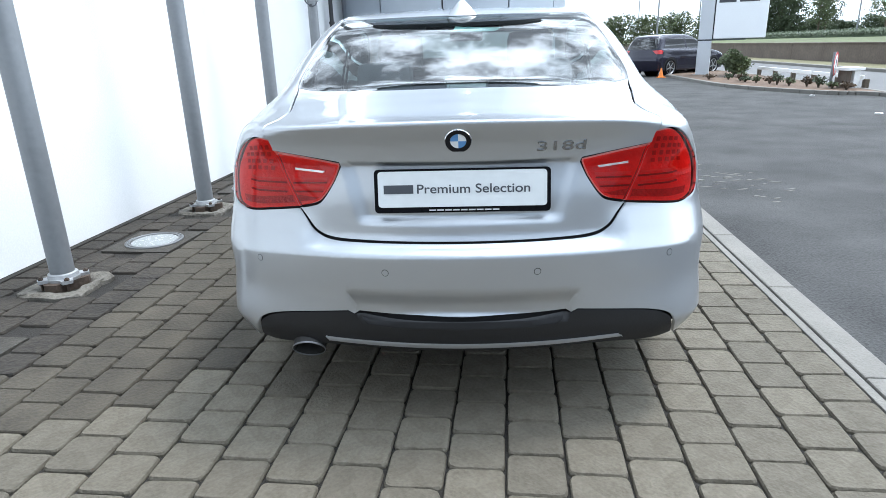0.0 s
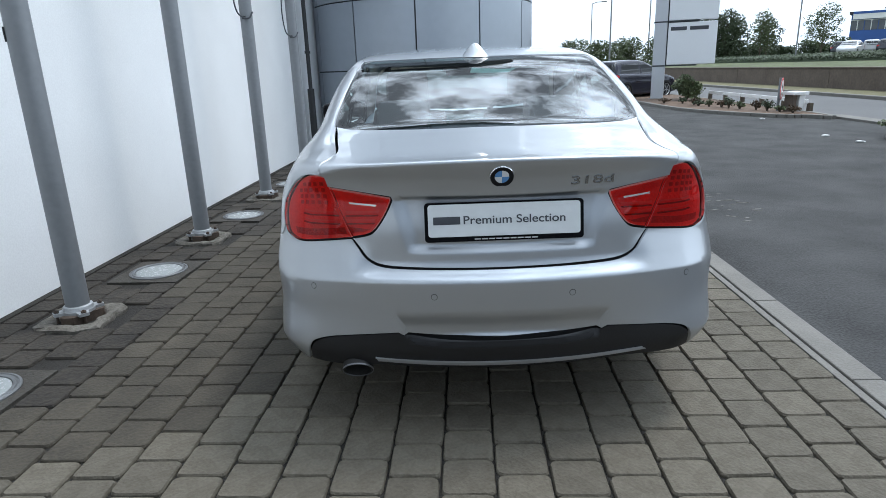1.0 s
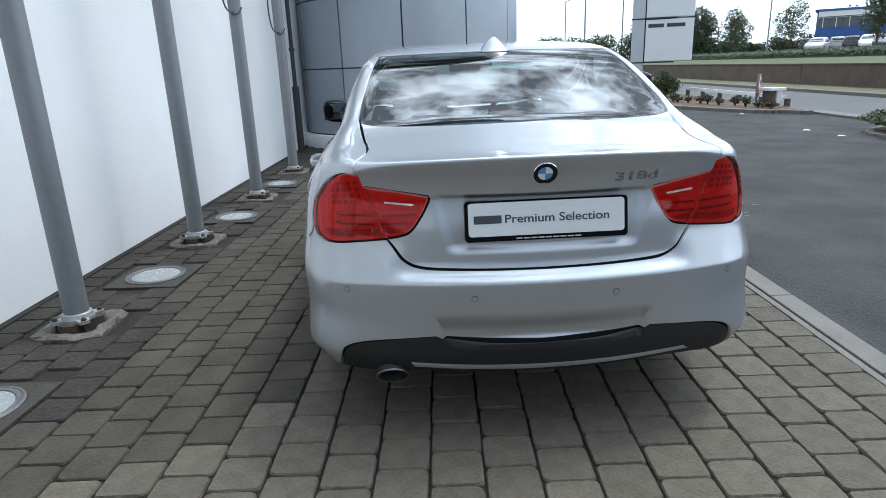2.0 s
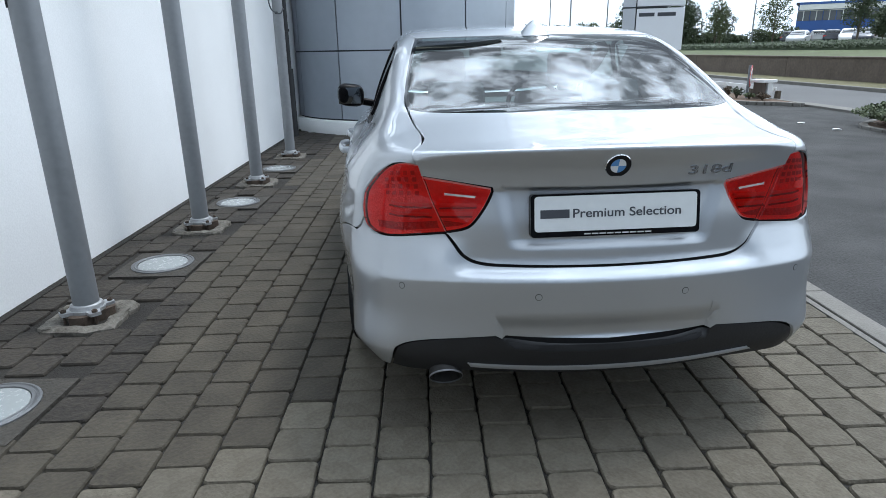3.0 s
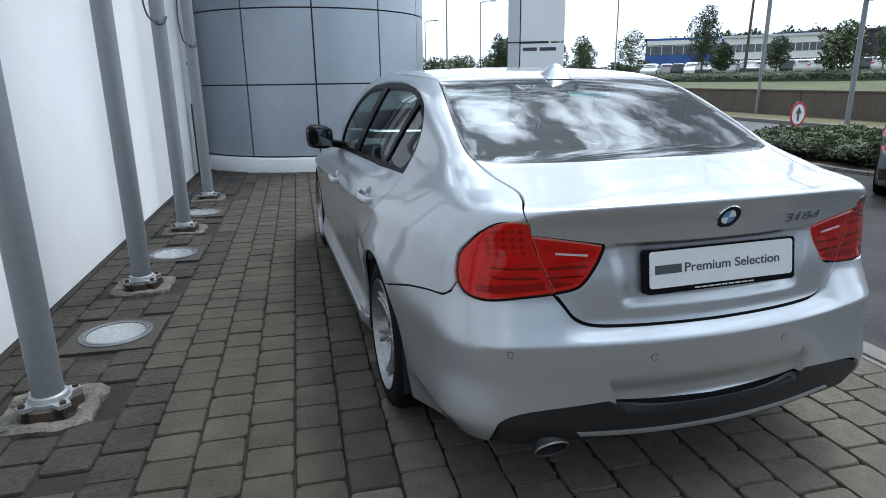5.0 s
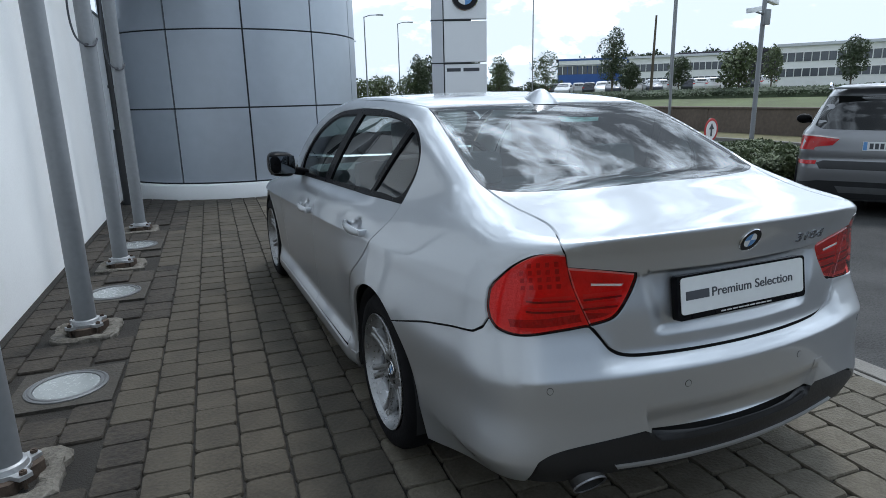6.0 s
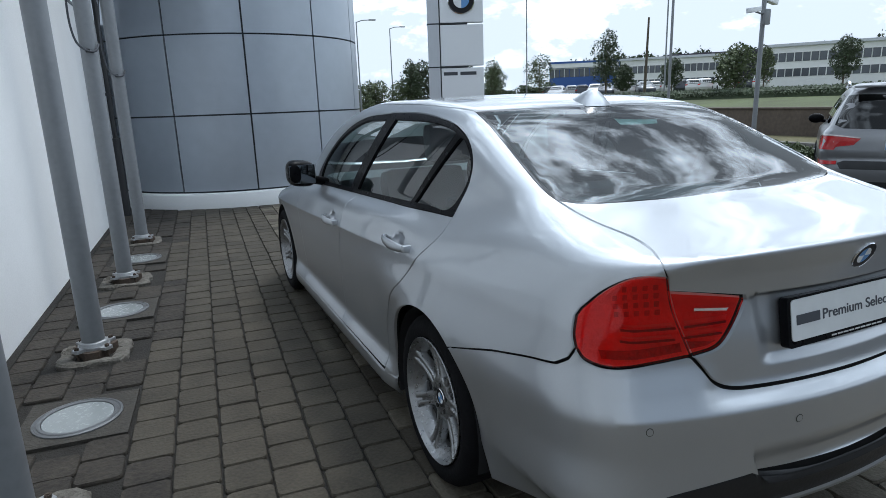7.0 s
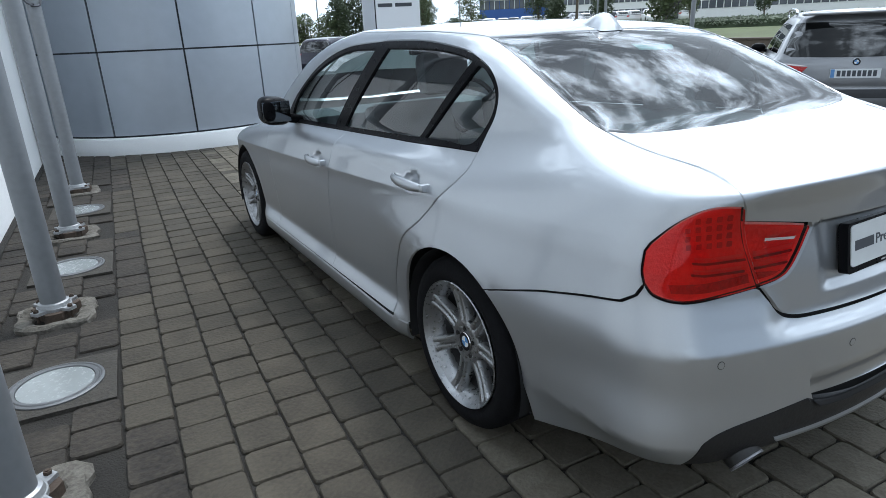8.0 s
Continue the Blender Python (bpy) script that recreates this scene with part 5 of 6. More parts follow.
# wheels
def wheel_mesh(parent, m, name="wheel"):
    """An alloy wheel whose face looks along +z before m is laid on it."""
    w = part(name, lathe([(0.222, -0.20), (0.270, -0.215), (0.303, -0.20), (0.315, -0.165), (0.3165, -0.06), (0.3125, -0.034), (0.298, -0.014), (0.272, -0.004), (0.248, -0.006), (0.233, -0.015), (0.222, -0.05)], 72, m=m), CM["tyre"], parent, "low-profile black tyre")
    part("rim", lathe([(0.222, -0.19), (0.200, -0.17), (0.194, -0.085), (0.206, -0.040), (0.2205, -0.026), (0.2300, -0.013), (0.2335, -0.007), (0.2312, -0.004), (0.2286, -0.007), (0.2245, -0.020), (0.214, -0.036)], 72, m=m), CM["alloy"], w, "silver alloy rim")
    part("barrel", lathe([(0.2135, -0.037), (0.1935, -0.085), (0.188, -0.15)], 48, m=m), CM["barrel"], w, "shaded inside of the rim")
    part("hub_back", lathe([(0, -0.12), (0.17, -0.12), (0.189, -0.148)], 40, m=m), CM["chassis"], w)
    part("brake_disc", lathe([(0.06, -0.10), (0.145, -0.10), (0.145, -0.12)], 40, m=m), CM["alloy_dark"], w)
    for k in range(7):
        # a broad spoke with a slot down its middle, flaring into the dished hub and the rim
        bm = bmesh.new()
        rows_ = []
        for i in range(12):
            t = i / 11
            r_ = 0.050 + 0.166 * t
            hw = 0.0225 + 0.006 * t + 0.012 * (1 - t) ** 4 + 0.008 * max(0, t - 0.86) / 0.14
            gw = 0.0055 * float(ease(0.10, 0.32, t))
            gd = 0.016 * float(ease(0.10, 0.35, t))
            zt = -0.040 - 0.013 * math.sin(math.pi * min(1.0, 0.15 + 0.55 * t)) + 0.024 * t**2
            rows_.append([bm.verts.new((r_, y_, zt + dz)) for y_, dz in ((-hw, -0.034), (-hw * 0.94, -0.004), (-hw * 0.80, 0.0), (-gw - 0.0045, 0.0), (-gw - 0.0012, -0.002), (-gw + 0.002, -gd), (gw - 0.002, -gd), (gw + 0.0012, -0.002), (gw + 0.0045, 0.0), (hw * 0.80, 0.0), (hw * 0.94, -0.004), (hw, -0.034))])
        for p_, q_ in zip(rows_, rows_[1:]):
            for j in range(11):
                bm.faces.new((p_[j], q_[j], q_[j + 1], p_[j + 1]))
        bmesh.ops.recalc_face_normals(bm, faces=bm.faces)
        bmesh.ops.transform(bm, matrix=m @ pose(0, 0, 0, 0, 0, 360 / 7 * k + 12), verts=bm.verts)
        part("spoke", bm, CM["alloy"], w, "silver spoke with a dark slot", angle=50)
    part("hub", lathe([(0.088, -0.085), (0.084, -0.052), (0.074, -0.046), (0.058, -0.046), (0.044, -0.050), (0.037, -0.050)], 40, m=m), CM["alloy"], w)
    for k in range(5):
        a_ = 2 * math.pi * k / 5
        part("wheel_bolt", rod(m @ Vector((0.052 * math.cos(a_), 0.052 * math.sin(a_), -0.06)), m @ Vector((0.052 * math.cos(a_), 0.052 * math.sin(a_), -0.043)), 0.009, seg=6), CM["sooty"], w)
    roundel(w, m @ Matrix.Translation((0, 0, -0.048)), 0.034, "hub_cap")
    return w


for yw in (0.974, 3.755):
    for s in (-1, 1):
        wheel_mesh(car, Matrix.Translation((s * 0.876, yw, 0.316)) @ pose(0, 0, 0, 0, 90 * s, 0))

# ---- other cars ----
def car_field(L, W, H, belt, roof, tail, hood):
    """The shell of a plainer car: length, width, height, belt line, and curves for roof, tail and bonnet."""

    def field(x, y, z):
        x = np.abs(x)
        w = W / 2 - 0.10 * np.clip(z - 0.62, 0, 1) ** 2 - 0.05 * np.clip((0.9 - y) / 0.9, 0, 1) ** 2 - 0.07 * np.clip((y - L + 1.0) / 1.0, 0, 1) ** 2 - 0.06 * np.clip(0.30 - z, 0, 1)
        f = smax(x - w, tail(z) + 0.13 * x**2 - y, 0.16)
        f = smax(f, y - (L - 0.16 * x**2 - 0.10 * (z - 0.5) ** 2), 0.25)
        f = smax(f, z - (hood(y) - 0.05 * x**2), 0.08)
        f = smax(f, 0.20 - z, 0.03)
        c = smax(x - (W / 2 - 0.09 - 0.30 * (z - belt) - 0.30 * np.clip(z - belt, 0, 1) ** 2), z - (roof(y) - 0.05 * x**2), 0.10)
        c = smax(c, tail(z) + 0.13 * x**2 - y, 0.12)
        c = np.maximum(np.maximum(c, belt - 0.3 - z), y - (L - 0.75))
        return -smax(-f, -c, 0.03)

    return field


def simple_wheel(parent, m, r):
    k = r / 0.30
    w = part("wheel", lathe([(0.20 * k, -0.20), (0.28 * k, -0.20), (0.30 * k, -0.17), (0.30 * k, -0.04), (0.28 * k, -0.012), (0.235 * k, -0.008), (0.225 * k, -0.03)], 36, m=m), CM["tyre"], parent, "black tyre")
    part("rim", lathe([(0.228 * k, -0.03), (0.215 * k, -0.012), (0.20 * k, -0.03), (0.185 * k, -0.07)], 36, m=m), CM["alloy"], w)
    part("hub_back", lathe([(0, -0.09), (0.19 * k, -0.09)], 24, m=m), CM["chassis"], w)
    for i in range(5):
        part("spoke", box(0.0, 0.205 * k, -0.022, 0.022, -0.05, -0.025, 0.006, m=m @ pose(0, 0, 0, 0, 0, 72 * i)), CM["alloy"], w)
    return w


def plain_car(name, label, m, paint_mat, L, W, H, belt, roof, tail, hood, wr, wy, group="", detail=1, lower=None, lamp=None):
    """A parked car in one shell with cut-in windows, lamps and wheels; y runs from tail to nose."""
    f = car_field(L, W, H, belt, roof, tail, hood)
    ob = thing(name, label, "car", m, group)
    ctr = np.array((0, L * 0.5, 0.62))
    n1, n2 = (110, 60) if detail else (64, 34)
    el = np.linspace(-0.5, math.pi / 2, n2)
    az = np.linspace(0, 2 * math.pi, n1, endpoint=False)
    E, A = np.meshgrid(el, az, indexing="ij")
    ways = np.stack([np.cos(E) * np.sin(A), -np.cos(E) * np.cos(A), np.sin(E)], -1).reshape(-1, 3)
    p = shoot(f, np.tile(ctr, (len(ways), 1)), ways, 0.1, 3.6)
    faces = [(i * n1 + k, i * n1 + (k + 1) % n1, (i + 1) * n1 + (k + 1) % n1, (i + 1) * n1 + k) for i in range(n2 - 1) for k in range(n1)]
    me = bpy.data.meshes.new("body")
    me.from_pydata(p.tolist(), [], faces)
    me.polygons.foreach_set("use_smooth", [True] * len(faces))
    me.normals_split_custom_set_from_vertices(slope(f, p, 0.006).tolist())
    me.materials.append(paint_mat)
    body = new("body", me)
    body.parent = ob
    st = 0.05 if detail else 0.12
    az_ = Panel(f, "az", origin=(0, L * 0.4, 0.9))
    rb, rt = belt + 0.04, H - 0.14
    yb, yt = float(tail(np.array([rb]))[0]), float(tail(np.array([rt]))[0])
    az_.cut("rear_window", both([(0, yt, rt), (W * 0.36, yt + 0.1, rt - 0.01), (W * 0.415, yb + 0.12, rb + 0.02), (W * 0.36, yb + 0.1, rb - 0.03), (0, yb, rb - 0.04)]), M["tint_glass"], ob, "dark rear window", step=st, lift=0.003, depth=0.002)
    for s in (-1, 1):
        sd = Panel(f, "side", s=s)
        top = H - 0.155
        y0, y1 = yt + 0.35, L * 0.66
        mid = (y0 + y1) / 2 + 0.05
        sd.cut("side_window", mirrored([(0.7, y0 - 0.12, belt + 0.05), (0.7, y0 + 0.10, top - 0.02), (0.7, mid - 0.04, top), (0.7, mid - 0.04, belt + 0.03)], s), M["tint_glass"], ob, step=st, lift=0.004, depth=0.002)
        sd.cut("side_window", mirrored([(0.7, mid + 0.04, belt + 0.03), (0.7, mid + 0.04, top), (0.7, y1 - 0.45, top - 0.03), (0.7, y1 + 0.05, belt + 0.02)], s), M["tint_glass"], ob, step=st, lift=0.004, depth=0.002)
        az_.cut("tail_lamp", mirrored(lamp or [(W * 0.30, 0.1, belt - 0.03), (W * 0.47, 0.25, belt - 0.01), (W * 0.49, 0.35, belt - 0.06), (W * 0.485, 0.3, belt - 0.17), (W * 0.40, 0.12, belt - 0.17)], s), CM["lamp_red"], ob, "red tail lamp", step=st, lift=0.004, depth=0.002)
        for yw in wy:
            sd.cut("wheel_arch", mirrored(arc(yw, wr, wr + 0.055, 0, 350, 24), s), lower or CM["chassis"], ob, "dark wheel arch", step=st, lift=0.002, depth=0.001)
            simple_wheel(ob, Matrix.Translation((s * (W / 2 + 0.028), yw, wr)) @ pose(0, 0, 0, 0, 90 * s, 0), wr)
    fr = Panel(f, "front", origin=(0, L * 0.45, 0.9))
    fr.cut("windscreen", both([(0, L * 0.60, H - 0.08), (W * 0.33, L * 0.59, H - 0.10), (W * 0.40, L * 0.74, belt + 0.05), (0, L * 0.77, belt + 0.06)]), M["tint_glass"], ob, step=st, lift=0.004, depth=0.002)
    return ob, f


ROOF_SUV = curve([-0.1, 0.1, 0.3, 0.8, 1.8, 2.5, 3.0, 3.5, 4.0], [1.50, 1.60, 1.635, 1.66, 1.665, 1.63, 1.45, 1.15, 0.9])
TAIL_SUV = curve([0.1, 0.25, 0.45, 0.6, 0.75, 1.0, 1.1, 1.35, 1.55, 1.7], [0.16, 0.07, 0.02, 0.0, 0.05, 0.07, 0.10, 0.22, 0.30, 0.30])
HOOD_SUV = curve([-0.1, 0.3, 2.0, 3.2, 4.2, 4.65], [1.14, 1.13, 1.09, 1.06, 0.95, 0.75])
SUV_GREY = paint("grey_metallic_paint", (0.27, 0.275, 0.285), metal=0.7, rough=0.32)
SUV_M = pose(5.30, 3.22, ASPHALT_Z, 0, 0, -52) @ Matrix.Diagonal((0.9, 0.9, 0.88, 1))
suv, FS = plain_car("grey_suv", "grey metallic sport utility car parked on the asphalt yard", SUV_M, SUV_GREY, 4.65, 1.88, 1.66, 1.08, ROOF_SUV, TAIL_SUV, HOOD_SUV, 0.36, (0.92, 3.73), lower=M["black_plastic"], lamp=[(0.49, 0.10, 0.985), (0.70, 0.15, 1.01), (0.93, 0.34, 1.02), (0.95, 0.50, 0.99), (0.95, 0.48, 0.84), (0.74, 0.18, 0.835), (0.73, 0.16, 0.87), (0.56, 0.11, 0.895)])
PS = Panel(FS, "az", origin=(0, 1.8, 0.8))
PS.cut("lower_bumper", both([(0, 0, 0.46), (0.70, 0.08, 0.46), (0.93, 0.45, 0.44), (0.93, 0.5, 0.24), (0, 0.1, 0.24)]), M["black_plastic"], suv, "black plastic lower bumper", step=0.06, lift=0.004, depth=0.002)
PS.cut("bumper_recess", both([(0, 0.03, 0.715), (0.66, 0.08, 0.715), (0.73, 0.10, 0.68), (0.68, 0.08, 0.60), (0, 0.03, 0.60)]), M["black_plastic"], suv, "black recess across the bumper", step=0.05, lift=0.004, depth=0.002)
PS.cut("tailgate_ledge", both([(0, 0.03, 0.755), (0.74, 0.12, 0.755), (0.74, 0.12, 0.742), (0, 0.03, 0.742)]), M["black_plastic"], suv, "dark gap under the tailgate", step=0.05, lift=0.003, depth=0.002)
PS.cut("bumper_insert", both([(0, 0.05, 0.40), (0.5, 0.08, 0.40), (0.45, 0.08, 0.30), (0, 0.05, 0.30)]), M["steel"], suv, "silver bumper insert", step=0.06, lift=0.007, depth=0.002)
for s in (-1, 1):
    PS.cut("lamp_strip", mirrored([(0.50, 0.10, 1.000), (0.70, 0.15, 1.026), (0.91, 0.32, 1.034), (0.91, 0.32, 1.006), (0.70, 0.15, 0.996), (0.50, 0.10, 0.978)], s), CM["lamp_clear"], suv, "clear strip over the tail lamp", step=0.04, lift=0.007, depth=0.002)
    PS.cut("reflector", mirrored([(0.72, 0.1, 0.71), (0.93, 0.4, 0.72), (0.93, 0.4, 0.655), (0.72, 0.1, 0.655)], s), CM["lamp_red"], suv, "red bumper reflector", step=0.04, lift=0.006, depth=0.002)
    part("roof_rail", tube([tuple(q) for q in smooth_run([(s * 0.66, 0.55, 1.60), (s * 0.665, 0.65, 1.665), (s * 0.66, 1.6, 1.69), (s * 0.64, 2.4, 1.66), (s * 0.63, 2.5, 1.58)], 6)], 0.016, 8), CM["chrome"], suv, "silver roof rail")
    bm = bmesh.new()
    bmesh.ops.create_uvsphere(bm, u_segments=16, v_segments=10, radius=1, matrix=Matrix.LocRotScale((s * 0.985, 3.05, 1.12), None, (0.115, 0.07, 0.08)))
    rod((s * 0.80, 3.07, 1.06), (s * 0.95, 3.05, 1.09), 0.03, seg=8, bm=bm)
    part("door_mirror", bm, CM["trim"], suv, "black door mirror")
part("spoiler", box(-0.62, 0.62, 0.16, 0.36, 1.592, 1.622, 0.012), SUV_GREY, suv, "roof spoiler")
ps0 = shoot(FS, np.array([[0, 1.0, 0.90]]), np.array([[0, -1.0, 0]]))[0]
PM = Matrix.Translation(Vector(ps0)) @ pose(0, -0.012, 0, 84, 0, 0)
suv_plate = part("number_plate", box(-0.26, 0.26, -0.055, 0.055, -0.01, 0.012, 0.003, m=PM), CM["plate"], suv, "white number plate with dark marks", smooth=False)
part("plate_band", box(-0.255, -0.215, -0.05, 0.05, 0.0125, 0.0135, m=PM), CM["badge_blue"], suv_plate, smooth=False)
for k in range(8):
    part("plate_bar", box(-0.19 + 0.053 * k, -0.152 + 0.053 * k, -0.035, 0.035, 0.0125, 0.0135, m=PM), CM["ink"], suv_plate, smooth=False)
ps1 = shoot(FS, np.array([[0, 1.0, 1.035]]), np.array([[0, -1.0, 0]]))[0]
roundel(suv, Matrix.Translation(Vector(ps1)) @ pose(0, 0, 0, 85, 0, 0), 0.042)

ROOF_MPV = curve([-0.1, 0.1, 0.3, 0.9, 1.6, 2.1, 2.7, 3.3, 3.5], [1.35, 1.45, 1.50, 1.545, 1.56, 1.53, 1.32, 1.01, 0.93])
HOOD_MPV = curve([-0.1, 0.3, 2.0, 3.0, 3.9, 4.35], [1.06, 1.05, 1.02, 1.0, 0.88, 0.7])
plain_car("dark_hatchback", "dark navy hatchback parked beyond the planting bed", pose(4.72, 21.8, ASPHALT_Z, 0, 0, -52) @ Matrix.Diagonal((0.9, 0.9, 0.92, 1)), paint("navy_paint", (0.012, 0.012, 0.026), metal=0.3, rough=0.25, coat=0.3), 4.34, 1.80, 1.56, 1.0, ROOF_MPV, TAIL_SUV, HOOD_MPV, 0.33, (0.80, 3.47))

# ---- dealer's pylon sign ----
def pylon():
    ob = thing("pylon_sign", "tall white pylon sign of three stacked panels on a grey pillar", "sign", pose(7.44, 20.7, ASPHALT_Z, 0, 0, -19))
    part("pillar", box(-1.0, -0.58, -0.18, 0.18, 0.0, 5.62, 0.02), M["sign_grey"], ob, "grey metal pillar", smooth=False)
    part("spine", box(-0.575, -0.545, -0.12, 0.12, 1.2, 5.6), M["dark_joint"], ob, smooth=False)
    tops = [(1.22, 2.60), (2.67, 4.10), (4.17, 5.66)]
    for i, (z0, z1) in enumerate(tops):
        pan = part("sign_panel", box(-0.54, 1.02, -0.17, 0.17, z0, z1, 0.02), M["sign_white"], ob, "white enamel sign panel", smooth=False)
        part("shadow_gap", box(-1.02, 0.45, -0.185, 0.185, z0 - 0.055, z0 - 0.008), M["dark_joint"], ob, smooth=False)
        if i == 2:
            roundel(pan, pose(0.24, -0.172, (z0 + z1) / 2 + 0.02, 90, 0, 0), 0.47)
        if i == 0:
            for x0, x1 in ((-0.46, 0.05), (0.15, 0.74)):
                part("print_bar", box(x0, x1, -0.176, -0.171, 2.34, 2.46), CM["ink"], pan, smooth=False)
    part("foot", box(-1.08, -0.5, -0.26, 0.26, 0.0, 0.08, 0.01), M["kerb"], ob, smooth=False)
    return ob


pylon()


# ---- plants ----
def leaf_cloud(rnd, blobs, n, size, flat=0.5):
    """Small leaves spread over lumps; each is one bent blade."""
    verts, faces = [], []
    tot = sum(b[3] * b[4] for b in blobs)
    for cx, cy, cz, rx, rz in blobs:
        for _ in range(int(n * rx * rz / tot)):
            a, c = rnd.uniform(0, 2 * math.pi), rnd.uniform(-1, 1)
            r = rnd.uniform(0.45, 1.0) ** 0.5 * (1 + 0.18 * math.sin(5 * a) * math.sin(4 * c))
            q = math.sqrt(max(0, 1 - c * c))
            p = Vector((cx + rx * r * q * math.cos(a), cy + rx * r * q * math.sin(a), cz + rz * r * c))
            d = Vector((rnd.gauss(0, 1), rnd.gauss(0, 1), rnd.gauss(0, flat))).normalized()
            e = d.orthogonal().normalized()
            e = (e * math.cos(a) + d.cross(e) * math.sin(a)) * 0.5
            s = size * rnd.uniform(0.6, 1.3)
            b = len(verts)
            m = p + d * s * 0.5 + Vector((0, 0, 0.12 * s))
            verts += [p, m + e * s, p + d * s, m - e * s]
            faces += [(b, b + 1, b + 2), (b, b + 2, b + 3)]
    return verts, faces


def leaf_part(name, verts, faces, material, parent, label=""):
    me = bpy.data.meshes.new(name)
    me.from_pydata([tuple(v) for v in verts], [], faces)
    me.materials.append(material)
    ob = new(name, me)
    ob.parent = parent
    if label:
        ob["label"] = label
    return ob


def tree(label, x, y, z0, h, r, n=2200, leaf=0.28, material="leaf", slim=1.0, bare=0.28, seed=0, group="trees on the lawn"):
    rnd = random.Random(seed)
    ob = thing("tree", label, "tree", pose(x, y, z0), group)
    bm = tube([(0, 0, -0.1), (0.03 * r, 0.02, h * 0.3), (0.0, 0.04 * r, h * 0.62), (0.04 * r, 0, h * 0.9)], 0.028 * h * 0.5, 8)
    for v in bm.verts:
        k = 1.25 - 0.95 * max(0, min(1, v.co.z / (h * 0.9)))
        v.co.x *= k
        v.co.y *= k
    blobs = []
    for i in range(9):
        a = i * 2.4 + rnd.random()
        t = bare + (0.92 - bare) * (i + 0.5) / 9
        w = math.sin(math.pi * min(0.97, 0.18 + 0.78 * (t - bare) / (1 - bare))) ** 0.8
        cx, cy, cz = r * 0.5 * w * math.cos(a), r * 0.5 * w * math.sin(a), h * t
        blobs.append((cx, cy, cz, r * (0.42 + 0.25 * w) * rnd.uniform(0.8, 1.15), h * 0.13 * slim * rnd.uniform(0.85, 1.3)))
        tube([(0, 0, h * max(0.15, t - 0.2)), (cx * 0.5, cy * 0.5, h * (t - 0.08)), (cx, cy, cz)], 0.010 * h * 0.5, 5, bm)
    part("trunk", bm, M["bark"], ob, "brown trunk with limbs")
    leaf_part("crown", *leaf_cloud(rnd, blobs, n, leaf), M[material], ob, "uneven leafy crown")
    return ob


def lawn(u):
    return 0.84 + 0.0431 * (u - 15.2) if u < 21.0 else 1.09 + 0.014 * (u - 21.0)


def hedge(label, pts, w, h, n, leaf, material, z_of, seed=1):
    """A clipped hedge along a line of places."""
    rnd = random.Random(seed)
    ob = thing("hedge", label, "hedge")
    line = smooth_run([(x, y, 0) for x, y in pts], 10)
    bm = bmesh.new()
    rows = []
    for i, p in enumerate(line):
        d = (line[min(i + 1, len(line) - 1)] - line[max(i - 1, 0)]).normalized()
        q = Vector((-d.y, d.x, 0))
        z = z_of(p.x)
        rows.append([bm.verts.new(p + q * a * w * 0.42 + Vector((0, 0, z + b * h))) for a, b in ((-1, -0.05), (-1.0, 0.65), (-0.6, 0.88), (0.6, 0.88), (1.0, 0.65), (1, -0.05))])
    for a, b in zip(rows, rows[1:]):
        for k in range(5):
            bm.faces.new((a[k], b[k], b[k + 1], a[k + 1]))
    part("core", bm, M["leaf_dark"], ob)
    verts, faces = [], []
    for _ in range(n):
        i = rnd.randrange(len(line) - 1)
        p = line[i].lerp(line[i + 1], rnd.random())
        d = (line[i + 1] - line[i]).normalized()
        q = Vector((-d.y, d.x, 0))
        a = rnd.uniform(-0.15, math.pi + 0.15)
        p = p + q * math.cos(a) * w * 0.5 * rnd.uniform(0.85, 1.08) + Vector((0, 0, z_of(p.x) + (0.35 + 0.6 * math.sin(a)) * h * rnd.uniform(0.9, 1.06)))
        p.z = max(p.z, z_of(p.x) + 0.02)
        v = Vector((rnd.gauss(0, 1), rnd.gauss(0, 1), rnd.gauss(0.3, 0.6))).normalized()
        e = v.orthogonal().normalized() * 0.5
        s = leaf * rnd.uniform(0.6, 1.4)
        b = len(verts)
        verts += [p, p + v * s * 0.5 + e * s, p + v * s, p + v * s * 0.5 - e * s]
        faces += [(b, b + 1, b + 2), (b, b + 2, b + 3)]
    leaf_part("foliage", verts, faces, M[material], ob, "dense small leaves")
    return ob


def shrub(name, label, x, y, z, r, h, n, leaf, material, seed, group=""):
    rnd = random.Random(seed)
    ob = thing(name, label, "shrub", pose(x, y, z), group)
    bm = bmesh.new()
    for k in range(5):
        a = k * 1.26
        tube([(0, 0, -0.05), (0.3 * r * math.cos(a), 0.3 * r * math.sin(a), h * 0.4), (0.6 * r * math.cos(a), 0.6 * r * math.sin(a), h * 0.75)], 0.012, 5, bm)
    part("stems", bm, M["bark"], ob)
    blobs = [(0.35 * r * math.cos(k * 1.3), 0.35 * r * math.sin(k * 1.3), h * (0.35 + 0.12 * (k % 4)), r * rnd.uniform(0.5, 0.75), h * rnd.uniform(0.26, 0.4)) for k in range(6)]
    v, f = leaf_cloud(rnd, blobs, n, leaf)
    leaf_part("foliage", [Vector((p.x, p.y, max(0.02, p.z))) for p in v], f, M[material], ob)
    return ob


